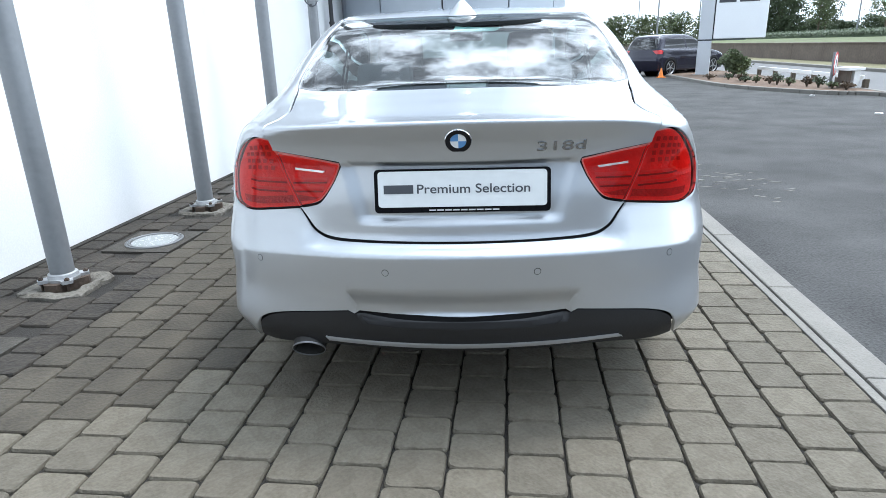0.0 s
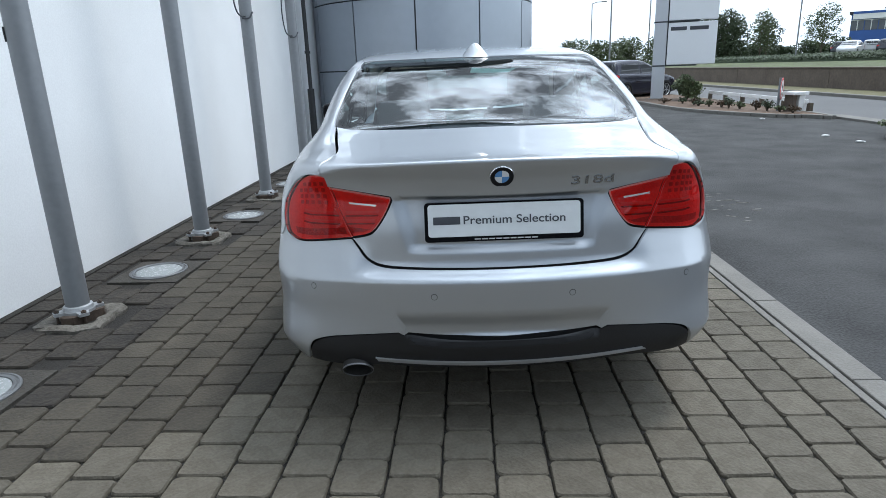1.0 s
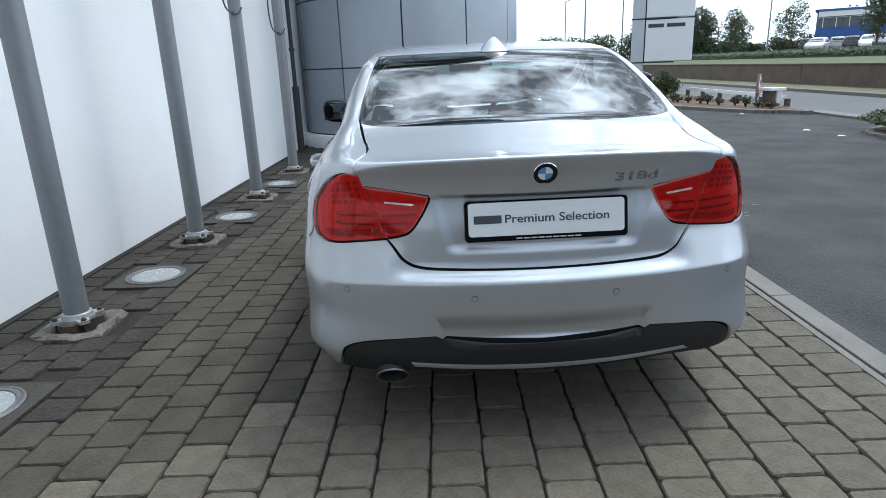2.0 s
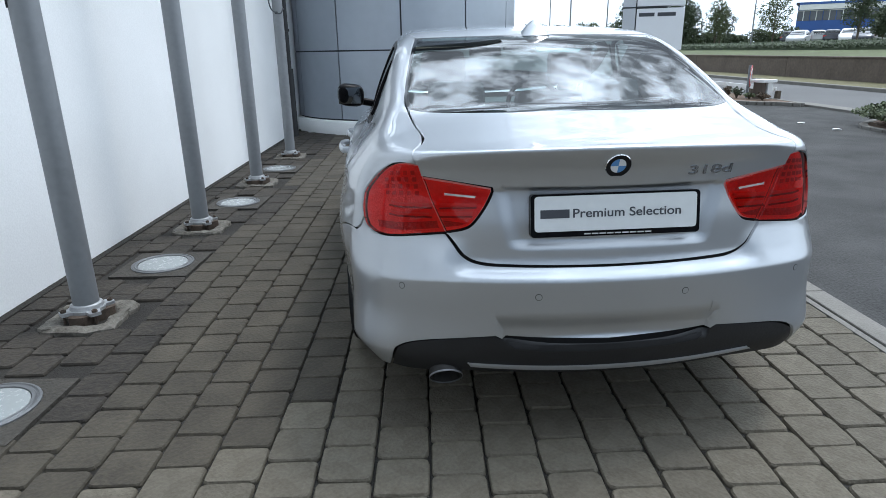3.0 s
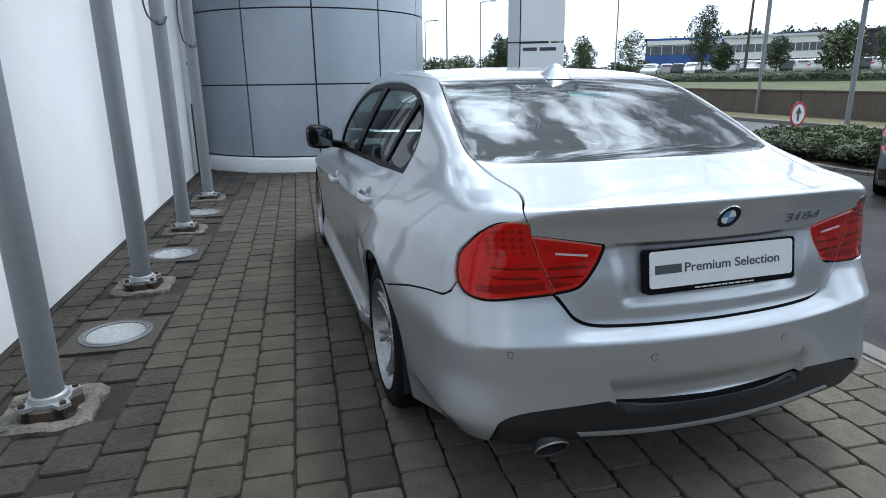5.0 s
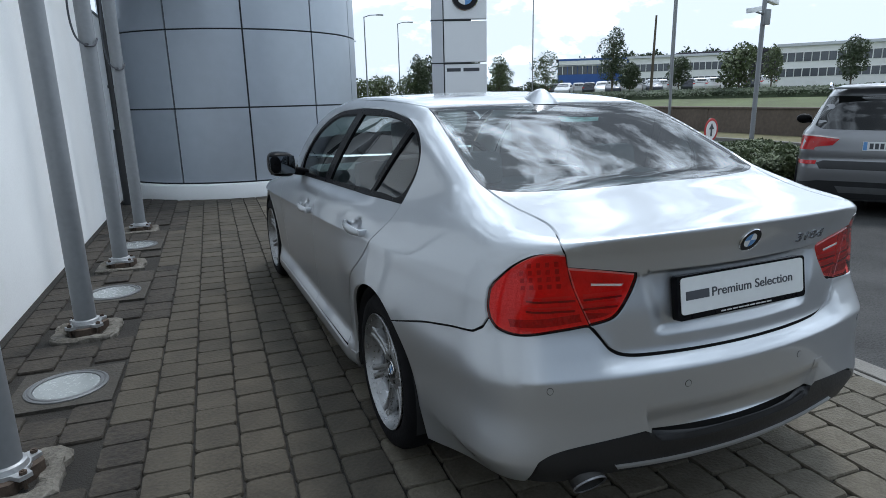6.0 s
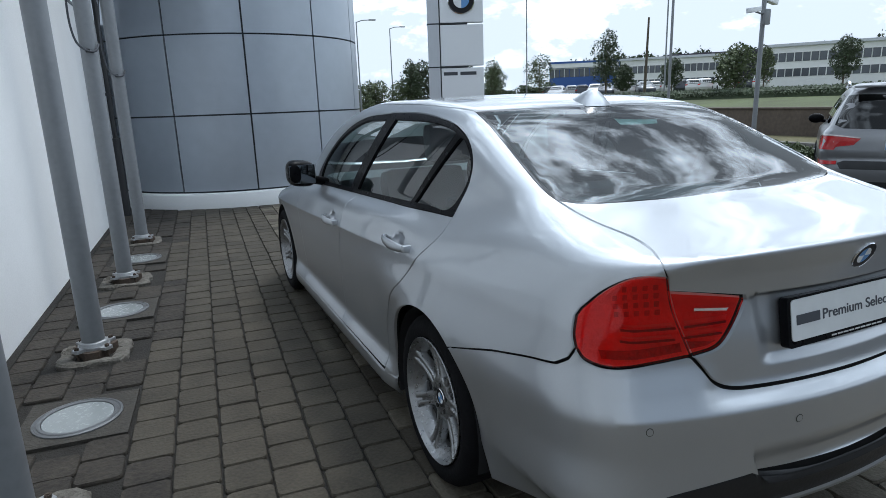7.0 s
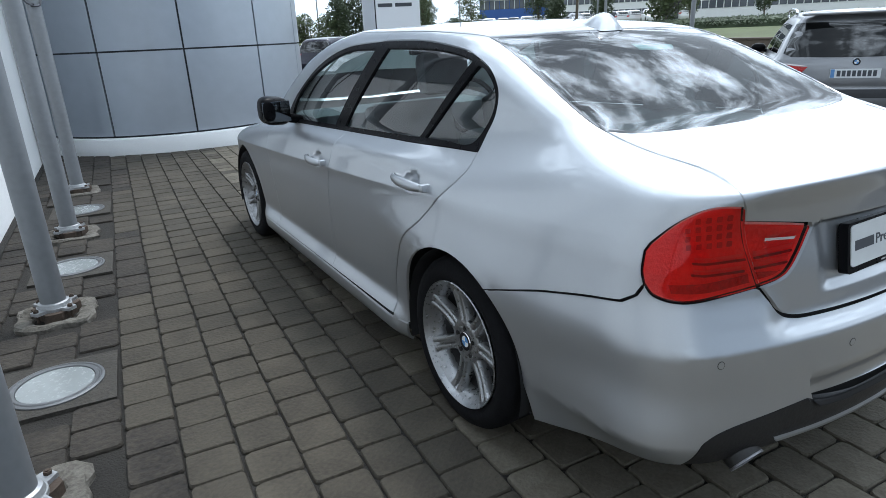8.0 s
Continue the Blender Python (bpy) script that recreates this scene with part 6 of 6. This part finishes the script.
# planting bed beside the sign
BED = [(5.75, 22.5), (5.70, 18.0), (5.95, 15.2), (6.9, 13.0), (7.55, 12.5), (8.0, 13.0), (8.0, 24.0), (6.4, 24.0)]
tagged(link("planting_bed", slab([tuple(p)[:2] for p in smooth_run([(x, y, 0) for x, y in BED], 5, True)], -0.1, 0.045), M["soil"], smooth=False), "raised bed of brown bark mulch with small plants", "planting bed", kind="structure")


def kerb_ring(name, pts, w, z0, z1, label, closed=True):
    holder = thing(name, label, "kerb", kind="structure")
    line = smooth_run([(x, y, 0) for x, y in pts], 5, closed)
    for a, b in zip(line, line[1:] + ([line[0]] if closed else [])):
        L_ = (b - a).length
        if L_ < 0.05:
            continue
        ang = math.degrees(math.atan2(b.y - a.y, b.x - a.x))
        part("kerb_stone", box(0.004, L_ - 0.004, -w / 2, w / 2, z0, z1, 0.012, m=pose(a.x, a.y, 0, 0, 0, ang)), M["kerb"], holder, smooth=False)


kerb_ring("bed_kerb", BED, 0.13, -0.12, 0.055, "low concrete kerb round the planting bed")
shrub("round_bush", "round dark green bush in the planting bed", 7.15, 19.2, 0.08, 0.47, 0.74, 2400, 0.075, "leaf", 3)
rb = random.Random(8)
for k in range(13):
    t = k / 12
    shrub("bedding_plant", "low reddish bedding plant in the mulch", 6.1 + 1.4 * t + rb.uniform(-0.2, 0.5) * (1 - t), 18.0 - 5.0 * t, 0.08, rb.uniform(0.12, 0.20), rb.uniform(0.10, 0.26), 150, 0.05, ("leaf_red", "leaf_dark", "leaf")[k % 3], 20 + k, "bedding plants")


def barrier():
    ob = thing("low_barrier", "low white timber rail on dark stubs beside the road", "barrier", pose(0, 0, 0))
    for k in range(6):
        y = 13.4 + 1.25 * k
        part("stub", box(8.04, 8.14, y - 0.06, y + 0.06, -0.05, 0.24, 0.01), M["bark"], ob, smooth=False)
        if k < 5:
            part("rail", box(8.02, 8.06, y + 0.02, y + 1.20, 0.22, 0.32, 0.01), M["white"], ob, smooth=False)


barrier()


def bench():
    ob = thing("stone_bench", "pale stone slab resting on a square block", "bench", pose(7.82, 13.6, 0.0, 0, 0, 12) @ Matrix.Diagonal((0.52, 0.9, 1.0, 1)))
    part("slab", box(-0.42, 0.36, -0.25, 0.25, 0.43, 0.50, 0.012), M["white"], ob, "white stone slab", smooth=False)
    part("block", box(-0.02, 0.26, -0.18, 0.18, 0.0, 0.428, 0.012), M["white"], ob, smooth=False)
    part("back_block", box(-0.34, -0.12, -0.16, 0.16, 0.0, 0.428, 0.012), M["brown_wall"], ob, smooth=False)


bench()


def road_sign(x, y, z, turn, label):
    ob = thing("road_sign", label, "sign", pose(x, y, z, 0, 0, turn) @ Matrix.Diagonal((1.15, 1.15, 1.15, 1)), "small round road signs")
    part("post", rod((0, 0, -0.1), (0, 0, 0.95), 0.028, seg=12), M["galv"], ob)
    part("disc", lathe([(0, 0.0), (0.225, 0.0), (0.23, 0.008), (0.0, 0.012)], 36, m=pose(0, -0.035, 0.72, 90, 0, 0)), M["white"], ob, "white disc")
    part("red_ring", lathe([(0.185, 0.013), (0.23, 0.010), (0.233, 0.004), (0.185, 0.004)], 36, m=pose(0, -0.035, 0.72, 90, 0, 0), close=True), M["red"], ob, "red ring")
    bm = box(-0.025, 0.025, -0.052, -0.048, 0.60, 0.74)
    part("arrow_shaft", bm, CM["ink"], ob, smooth=False)
    bm = slab([(-0.085, 0.0), (0.085, 0.0), (0.0, 0.12)], 0.0, 0.004)
    bmesh.ops.transform(bm, matrix=pose(0, -0.048, 0.735, 90, 0, 0), verts=bm.verts)
    part("arrow_head", bm, CM["ink"], ob, smooth=False)


road_sign(9.35, 10.05, -0.31, 14, "small round road sign, red ring and black arrow, behind the hedge")
road_sign(7.54, 13.83, -0.26, 57, "small round road sign on a short post beside the stone bench")

cone = thing("traffic_cone", "small orange traffic cone standing on the asphalt", "cone", pose(5.34, 21.0, ASPHALT_Z) @ Matrix.Diagonal((0.72, 0.72, 0.78, 1)))
part("cone_body", lathe([(0.12, 0.03), (0.115, 0.05), (0.025, 0.41), (0, 0.42)], 20), M["orange"], cone)
part("cone_foot", box(-0.19, 0.19, -0.19, 0.19, 0, 0.03, 0.01), M["orange"], cone, smooth=False)

# litter and scrapes on the asphalt
rl = random.Random(17)
for x, y, w_ in ((6.07, 9.01, 0.11), (6.10, 8.07, 0.12), (6.6, 12.53, 0.09)):
    sc = thing("paper_scrap", "small crumpled white paper scrap lying on the asphalt", "litter", pose(x, y, ASPHALT_Z), "scraps of paper")
    bm = bmesh.new()
    bmesh.ops.create_icosphere(bm, subdivisions=2, radius=1)
    for v in bm.verts:
        v.co = Vector((v.co.x * w_ * 0.6, v.co.y * w_ * 0.4, 0.012 + v.co.z * 0.014)) * (1 + rl.uniform(-0.2, 0.2))
    part("paper", bm, M["white"], sc, smooth=False)
scr = thing("scraped_asphalt", "patch of pale scrape marks on the dark asphalt", "scrape", pose(2.15, 3.9, ASPHALT_Z))
bm = bmesh.new()
for k in range(42):
    px, py = rl.gauss(0, 0.22), rl.gauss(0, 0.30)
    a_, l_, w_ = rl.uniform(-0.5, 0.5), rl.uniform(0.02, 0.07), rl.uniform(0.006, 0.016)
    slab([(px + math.cos(a_) * u * l_ - math.sin(a_) * v * w_, py + math.sin(a_) * u * l_ + math.cos(a_) * v * w_) for u, v in ((-1, -0.3), (0.2, -1), (1, 0.2), (0.1, 1))], -0.01, 0.003, bm)
tagged(part("scrape_marks", bm, M["kerb"], scr, smooth=False), kind="stuff")

# hedge island
ISLE = [(6.6, 7.1), (6.51, 5.8), (6.7, 5.3), (7.05, 5.5), (8.65, 6.9), (9.95, 8.2), (9.85, 9.6), (8.25, 9.4), (6.75, 8.4)]
tagged(link("hedge_island", slab([tuple(p)[:2] for p in smooth_run([(x, y, 0) for x, y in ISLE], 5, True)], -0.1, 0.012), M["soil"], smooth=False), "low island of soil under the hedge", "planting bed", kind="structure")
kerb_ring("island_kerb", ISLE, 0.12, -0.12, 0.02, "low concrete kerb round the hedge island")
for k, (x, y, r, h) in enumerate([(7.1, 6.95, 0.55, 0.54), (7.05, 6.05, 0.52, 0.52), (7.2, 7.5, 0.75, 0.56), (7.4, 6.4, 0.8, 0.6), (8.0, 7.5, 0.8, 0.6), (8.7, 8.4, 0.85, 0.58), (8.7, 7.5, 0.7, 0.56), (7.2, 8.2, 0.6, 0.54), (9.4, 8.6, 0.65, 0.58), (8.1, 8.7, 0.7, 0.56), (8.0, 6.6, 0.6, 0.56)]):
    shrub("low_shrub", "low spreading green shrub on the island", x, y, 0.0, r, h * 0.68, 6500 if k < 5 else 4000, 0.048, "leaf", 60 + k, "shrubs on the island")

# ---- across the road ----
hedge("long clipped hedge at the top of the lawn", [(20.6, 70), (20.5, 48), (20.4, 35), (20.6, 26.5), (21.6, 18), (23.5, 8)], 1.0, 0.42, 16000, 0.10, "leaf_dark", lawn)
for i, (lab, x, y, h, r, mt, slim) in enumerate([
    ("young green tree on the lawn", 24.4, 52.8, 4.1, 1.15, "leaf", 1.0), ("young green tree on the lawn", 28.3, 50.8, 4.3, 1.6, "leaf", 1.0),
    ("sparse dark green tree with a thin top", 29.6, 42.3, 5.4, 1.25, "leaf_dark", 1.2), ("round dark green tree", 41.2, 47.9, 3.0, 1.2, "leaf_dark", 1.0),
    ("light airy young tree near the wall", 21.9, 21.6, 2.7, 1.0, "leaf", 1.0), ("round dark green tree", 43.0, 31.9, 3.3, 1.1, "leaf_dark", 1.0),
    ("small dark round tree on the lawn", 33.0, 44.5, 2.6, 0.95, "leaf_dark", 1.0), ("small tree in front of the sheds", 29.0, 61.8, 4.0, 1.4, "leaf_dark", 1.0),
    ("young green tree by the offices", 47.0, 42.5, 3.4, 0.95, "leaf", 1.0)]):
    tree(lab, x, y, lawn(x) - 0.05, h * 0.92 + 0.84 + 0.042 * (x - 15.2) - lawn(x), r * 0.92, 2600 if mt == "leaf" else 4200, 0.12, mt, slim, seed=100 + i)
rt_ = random.Random(4)
for k in range(13):
    x = 11.5 + 1.55 * k + rt_.uniform(-0.5, 0.5)
    tree("tall dark tree in the far belt of trees", x, 74.5 - 0.35 * k + rt_.uniform(-2, 2), 0.8, rt_.uniform(4.6, 5.9) if x > 21.5 else rt_.uniform(2.7, 3.3), rt_.uniform(1.5, 2.1), 3600 if x > 21.5 else 1900, 0.20, "leaf_dark" if x > 21.5 else "leaf", 1.4, 0.03, 200 + k, "far belt of trees")

for k in range(9):
    tree("low dark tree in the far belt of trees", 30.5 + 1.2 * k, 72.0 - 0.5 * k + rt_.uniform(-1, 1), 0.9, rt_.uniform(1.5, 2.3), rt_.uniform(1.2, 1.7), 2200, 0.18, "leaf_dark", 1.3, 0.03, 240 + k, "far belt of trees")


# wooded ridge behind the showrooms
ridge = thing("far_woods", "dark wooded ridge behind the showrooms", "trees", pose(0, 0, 0), kind="stuff")
rr_ = random.Random(31)
blobs = []
for k in range(70):
    t = k / 69
    blobs.append((78 + 30 * t + rr_.uniform(-1.5, 1.5), 122 - 76 * t + rr_.uniform(-1.5, 1.5), 6.2 + rr_.uniform(-0.6, 0.9) + 0.6 * math.sin(9 * t), rr_.uniform(1.6, 2.6), rr_.uniform(2.0, 3.0)))
leaf_part("foliage", *leaf_cloud(rr_, blobs, 16000, 0.55), M["leaf_dark"], ridge, "dark leafy crowns")


def building(name, label, p0, p1, z0, z1, depth, bands, wall, roofm, nwin, trim="white"):
    """A flat-roofed block whose front runs from p0 to p1; bands are rows of windows (low, high)."""
    d = Vector((p1[0] - p0[0], p1[1] - p0[1], 0))
    L_ = d.length
    ob = thing(name, label, "building", pose(p0[0], p0[1], 0, 0, 0, math.degrees(math.atan2(d.y, d.x))))
    part("wall", box(0, L_, 0, depth, z0 - 2.5, z1), M[wall], ob, smooth=False)
    part("roof", box(-0.3, L_ + 0.3, -0.35, depth + 0.3, z1 + 0.002, z1 + 0.35, 0.03), M[roofm], ob, smooth=False)
    for lo, hi in bands:
        for k in range(nwin):
            x0, x1 = L_ * (k + 0.03) / nwin, L_ * (k + 0.97) / nwin
            w = part("window", box(x0, x1, -0.05, 0.12, lo, hi), M["far_window"], ob, "dark window", smooth=False)
            part("frame", box(x0 - 0.05, x1 + 0.05, -0.08, 0.0, hi, hi + 0.08), M[trim], w, smooth=False)
            part("mullion", box((x0 + x1) / 2 - 0.05, (x0 + x1) / 2 + 0.05, -0.08, -0.052, lo, hi), M[trim], w, smooth=False)
    return ob


building("blue_showroom", "two-storey showroom with a bright blue lower front and white upper bands", (57.4, 97.6), (67.4, 90.9), 2.4, 7.2, 12, [(4.9, 6.3)], "blue", "roof_dark", 7)
fas = thing("fascia_sign", "white fascia board with a purple edge on the showroom front", "sign", pose(57.4, 97.6, 0, 0, 0, math.degrees(math.atan2(-6.7, 10.0))))
part("board", box(0.2, 11.8, -0.42, -0.36, 6.45, 7.5, 0.02), M["white"], fas, smooth=False)
part("edge", box(0.2, 11.8, -0.46, -0.425, 7.2, 7.5), M["blue"], fas, smooth=False)
building("white_showroom", "long low white showroom with dark windows", (61.8, 83.2), (74.4, 71.4), 2.4, 6.7, 12, [(2.6, 3.7), (4.7, 5.8)], "white", "sign_grey", 10)
building("white_office_block", "two-storey white office block with ribbon windows", (62.6, 55.8), (76.5, 37.0), 2.2, 6.3, 14, [(2.9, 3.8), (4.6, 5.6)], "white", "sign_grey", 14)
building("purple_roofed_shed", "low shed with a dark purple roof behind the showrooms", (75, 87.5), (86, 76), 2.4, 7.6, 10, [], "roof_dark", "roof_dark", 1)

# car park on the rise
ROOF_SM = curve([-0.1, 0.15, 0.35, 0.9, 1.6, 2.2, 2.8, 3.3], [1.25, 1.36, 1.42, 1.45, 1.45, 1.38, 1.10, 0.9])
HOOD_SM = curve([-0.1, 0.3, 2.0, 3.0, 3.7, 4.1], [0.98, 0.97, 0.95, 0.92, 0.80, 0.62])
bases = [("white_car", (0.70, 0.70, 0.70), "white car parked in the far car park"), ("silver_car", (0.45, 0.46, 0.47), "silver car parked in the far car park"), ("dark_car", (0.04, 0.045, 0.06), "dark car parked in the far car park")]
rp = random.Random(12)
first = {}
for k in range(18):
    t = k / 17
    x, y = 37.5 + 16.5 * t, 64.5 - 15.5 * t
    i = rp.choice((0, 0, 1, 2))
    m = pose(x, y, lawn(x) - 0.02, 0, 0, -35 + rp.uniform(-8, 8) + (180 if rp.random() < 0.4 else 0))
    if i not in first:
        nm, col, lab = bases[i]
        first[i], _ = plain_car(nm, lab, m, paint(nm + "_paint", col, metal=0.2, rough=0.3), 4.1, 1.74, 1.45, 0.92, ROOF_SM, TAIL_SUV, HOOD_SM, 0.31, (0.75, 3.3), "cars in the far car park", detail=0)
    else:
        copy_thing(first[i], m)


# ---- poles ----
def pole(name, label, x, y, z0, h, r, material, lamp=False, lean=(0, 0), group=""):
    ob = thing(name, label, "pole", pose(x, y, z0), group)
    part("shaft", rod((0, 0, -0.2), (lean[0], lean[1], h), r, r * 0.6, 12), M[material], ob)
    if lamp:
        part("arm", tube([(lean[0], lean[1], h - 0.05), (lean[0] + 0.6, lean[1], h + 0.15), (lean[0] + 1.4, lean[1], h + 0.2)], r * 0.5, 8), M[material], ob)
        part("lantern", box(lean[0] + 1.3, lean[0] + 2.0, lean[1] - 0.12, lean[1] + 0.12, h + 0.14, h + 0.26, 0.03), M["galv"], ob)
    return ob


pole("flag_pole", "tall thin pale flag pole on the lawn", 20.1, 38.3, lawn(20.1), 14, 0.045, "galv", group="flag poles")
pole("flag_pole", "tall thin pale flag pole on the lawn", 24.4, 29.3, lawn(24.4), 14, 0.05, "galv", group="flag poles")
pole("utility_pole", "brown wooden utility pole by the car park", 33.0, 41.7, lawn(33), 6.2, 0.13, "bark", lean=(0.15, 0))
pole("white_pole", "pale slender pole on the verge", 14.72, 17.75, 0.02, 12.0, 0.055, "galv")
for k, (x, y, h) in enumerate([(21.5, 75.5, 10.0), (14.0, 62.0, 9.0), (30.0, 84.0, 9.5), (17.5, 90.0, 9.0)]):
    pole("street_lamp", "grey street lamp with a single arm", x, y, 0.4, h, 0.09, "galv", True, group="street lamps")


def cctv():
    ob = thing("camera_mast", "grey steel mast carrying several security cameras", "mast", pose(12.9, 12.15, 0.0))
    part("shaft", rod((0, 0, -0.1), (0.0, 0.0, 6.2), 0.065, 0.055, 16), M["galv"], ob)
    for z, a, l in ((4.30, 200, 0.62), (4.42, 20, 0.55), (3.66, 15, 0.30), (3.38, 195, 0.70), (5.0, 110, 0.5), (5.1, 300, 0.5)):
        c, s_ = math.cos(radians(a)), math.sin(radians(a))
        cam_ = part("camera_arm", rod((0, 0, z), (l * 0.55 * c, l * 0.55 * s_, z + 0.04), 0.025, seg=8), M["galv"], ob)
        part("housing", box(0, 0.52, -0.075, 0.075, -0.06, 0.07, 0.015, m=pose(l * 0.35 * c, l * 0.35 * s_, z + 0.12, 0, 8, a)), M["sign_white"], cam_, "white camera housing")
    part("cable_box", box(-0.1, 0.1, -0.16, -0.08, 3.1, 3.5, 0.02), M["galv"], ob)


cctv()

# ---- fittings on the posts ----
for i, y in enumerate(POST_YS):
    if i in (3, 4, 5):
        ob = thing("cable_loop", "dark cable looped round a steel post", "cable", pose(POST_X, y, 0), "cables on the posts")
        k = 0.04 * ((i * 7) % 3 - 1)
        ob.matrix_world = pose(POST_X, y, (0.13, -0.08, -0.18)[i - 3])
        part("cable", tube([tuple(q) for q in smooth_run([(0.02, -0.064, 3.1), (-0.05, -0.055, 2.75), (-0.085, -0.045, 2.42 + k), (-0.098, -0.045, 2.16 + k), (-0.070, -0.060, 1.99), (0.0, -0.080, 1.925), (0.052, -0.060, 1.925), (0.075, -0.02, 1.98)], 7)], 0.008, 8), CM["ink"], ob)
        part("clip", box(-0.016, 0.016, -0.084, -0.058, 1.912, 1.94, 0.004), M["black_plastic"], ob)
tag = thing("post_tag", "small black and white tag stuck on a steel post", "tag", pose(POST_X, POST_YS[2], 0, 0, 0, -58))
part("tag_back", box(-0.018, 0.018, -0.068, -0.0605, 1.485, 1.555, 0.002), M["black_plastic"], tag, smooth=False)
part("tag_face", box(-0.013, 0.013, -0.070, -0.0681, 1.515, 1.55), M["white"], tag, smooth=False)
pipe = thing("downpipe", "black downpipe at the end of the white wall", "pipe", pose(-2.66, 8.35, 0))
part("lower_pipe", rod((0, 0, 0), (0, 0, 1.05), 0.055, seg=16), M["black_plastic"], pipe)
part("upper_pipe", rod((0, 0, 1.04), (0, 0, 3.4), 0.032, seg=16), M["black_plastic"], pipe)
part("pipe_clip", lathe([(0.034, 1.6), (0.045, 1.6), (0.045, 1.64), (0.034, 1.64)], 20), M["black_plastic"], pipe)

# ---- paving, piece by piece ----
PITCH = 0.181


def paver_mesh(seed):
    """One tumbled block: rounded corners, worn shoulders and slightly bowed sides."""
    rnd = random.Random(seed)
    h = PITCH / 2 - 0.0013
    bm = bmesh.new()
    ring = []
    for n, (cx, cy) in enumerate(((-1, -1), (1, -1), (1, 1), (-1, 1))):
        r = rnd.uniform(0.012, 0.026)
        nx, ny = h - 0.0024 * rnd.random(), h - 0.0024 * rnd.random()
        for k in range(3):
            a = math.pi + n * math.pi / 2 + k * math.pi / 4
            ring.append((cx * (nx - r) + r * math.cos(a), cy * (ny - r) + r * math.sin(a)))
    side = [bm.verts.new((x, y, -0.024)) for x, y in ring]
    sh = [bm.verts.new((x * 0.988, y * 0.988, -0.006 - 0.004 * rnd.random())) for x, y in ring]
    top = [bm.verts.new((x * 0.945, y * 0.945, -0.0012 * rnd.random())) for x, y in ring]
    n = len(ring)
    for a, b in ((side, sh), (sh, top)):
        for k in range(n):
            bm.faces.new((a[k], a[(k + 1) % n], b[(k + 1) % n], b[k]))
    bm.faces.new(top)
    me = bpy.data.meshes.new("paver")
    bm.to_mesh(me)
    bm.free()
    return me


def paving():
    holder = thing("paving", "grey-brown tumbled concrete block paving laid in offset rows, mossy and painted with shade by the wall", "pavement", kind="structure")
    part("bedding", box(WALL_X, KERB_X + 0.02, -5.0, 9.8, -0.12, -0.016), M["joint"], holder, smooth=False)
    part("edge_strip", box(KERB_X - 0.012, KERB_X + 0.024, -5.0, 9.6, -0.1, -0.004, 0.004), M["kerb"], holder, smooth=False)
    kinds = [paver_mesh(k) for k in range(14)]
    # copies in the darker colour that holds moss and painted shade
    dirty = [me.copy() for me in kinds]
    for me, dm in zip(kinds, dirty):
        me.materials.append(M["paver"])
        dm.materials.append(M["paver_single_shaded"])
    datas = []
    for me in kinds:
        co = np.array([v.co for v in me.vertices])
        datas.append((co, [tuple(p.vertices) for p in me.polygons]))
    rnd = random.Random(5)
    count = 0
    piles = {"paver_far": ([], []), "paver_mossy_shaded": ([], []), "paver_soil": ([], [])}
    cols = int((KERB_X - 0.012 - WALL_X - 0.05) / PITCH) + 1
    for c in range(cols):
        x = KERB_X - 0.018 - PITCH * (c + 0.5)
        shift = (0.5 * PITCH if c % 2 else 0.0) + 0.012 * rnd.uniform(-1, 1) - 0.03
        for r in range(-24, 54):
            y = shift + r * PITCH
            if (x + 0.91) ** 2 + (y - 10.32) ** 2 < 2.10**2:
                continue
            if abs(x + 2.265) < 0.27 and any(abs(y - (0.35 + 1.685 * k)) < 0.27 for k in range(-2, 4)):
                continue
            if abs(x - POST_X) < 0.22 and any(abs(y - py) < 0.22 for py in POST_YS):
                continue
            k = rnd.randrange(len(kinds))
            # lane by wall and car: moss plus shade put into the block colour
            moss_shade = min(1.0, max(0.0, (-0.62 - x) / 0.75)) * min(1.0, max(0.0, (y + 0.5) / 1.2))
            mossy_shaded = 0.12 + 0.38 * rnd.random() < moss_shade
            turn = rnd.randrange(4) * 90 + rnd.uniform(-0.9, 0.9)
            m = pose(x + rnd.uniform(-0.002, 0.002), y + rnd.uniform(-0.003, 0.003), rnd.uniform(-0.003, 0.001), rnd.uniform(-0.5, 0.5), rnd.uniform(-0.5, 0.5), turn)
            if -1.5 < x < 1.3 and -0.55 < y < 2.6 and count < 300 and not (-0.75 < x < 0.8 and y > 0.9):
                ob = new("paver", (dirty if mossy_shaded else kinds)[k])
                ob.parent = holder
                ob.matrix_basis = m
                count += 1
            else:
                co, fs = datas[k]
                R = np.array(m)
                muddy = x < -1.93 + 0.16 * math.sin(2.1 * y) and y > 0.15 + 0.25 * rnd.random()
                verts, faces = piles["paver_soil" if muddy else "paver_mossy_shaded" if mossy_shaded else "paver_far"]
                base = len(verts)
                verts += (co @ R[:3, :3].T + R[:3, 3]).tolist()
                faces += [tuple(i + base for i in f) for f in fs]
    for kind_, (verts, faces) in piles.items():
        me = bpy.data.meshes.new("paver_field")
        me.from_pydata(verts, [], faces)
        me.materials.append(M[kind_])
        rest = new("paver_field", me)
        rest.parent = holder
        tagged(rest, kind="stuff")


paving()
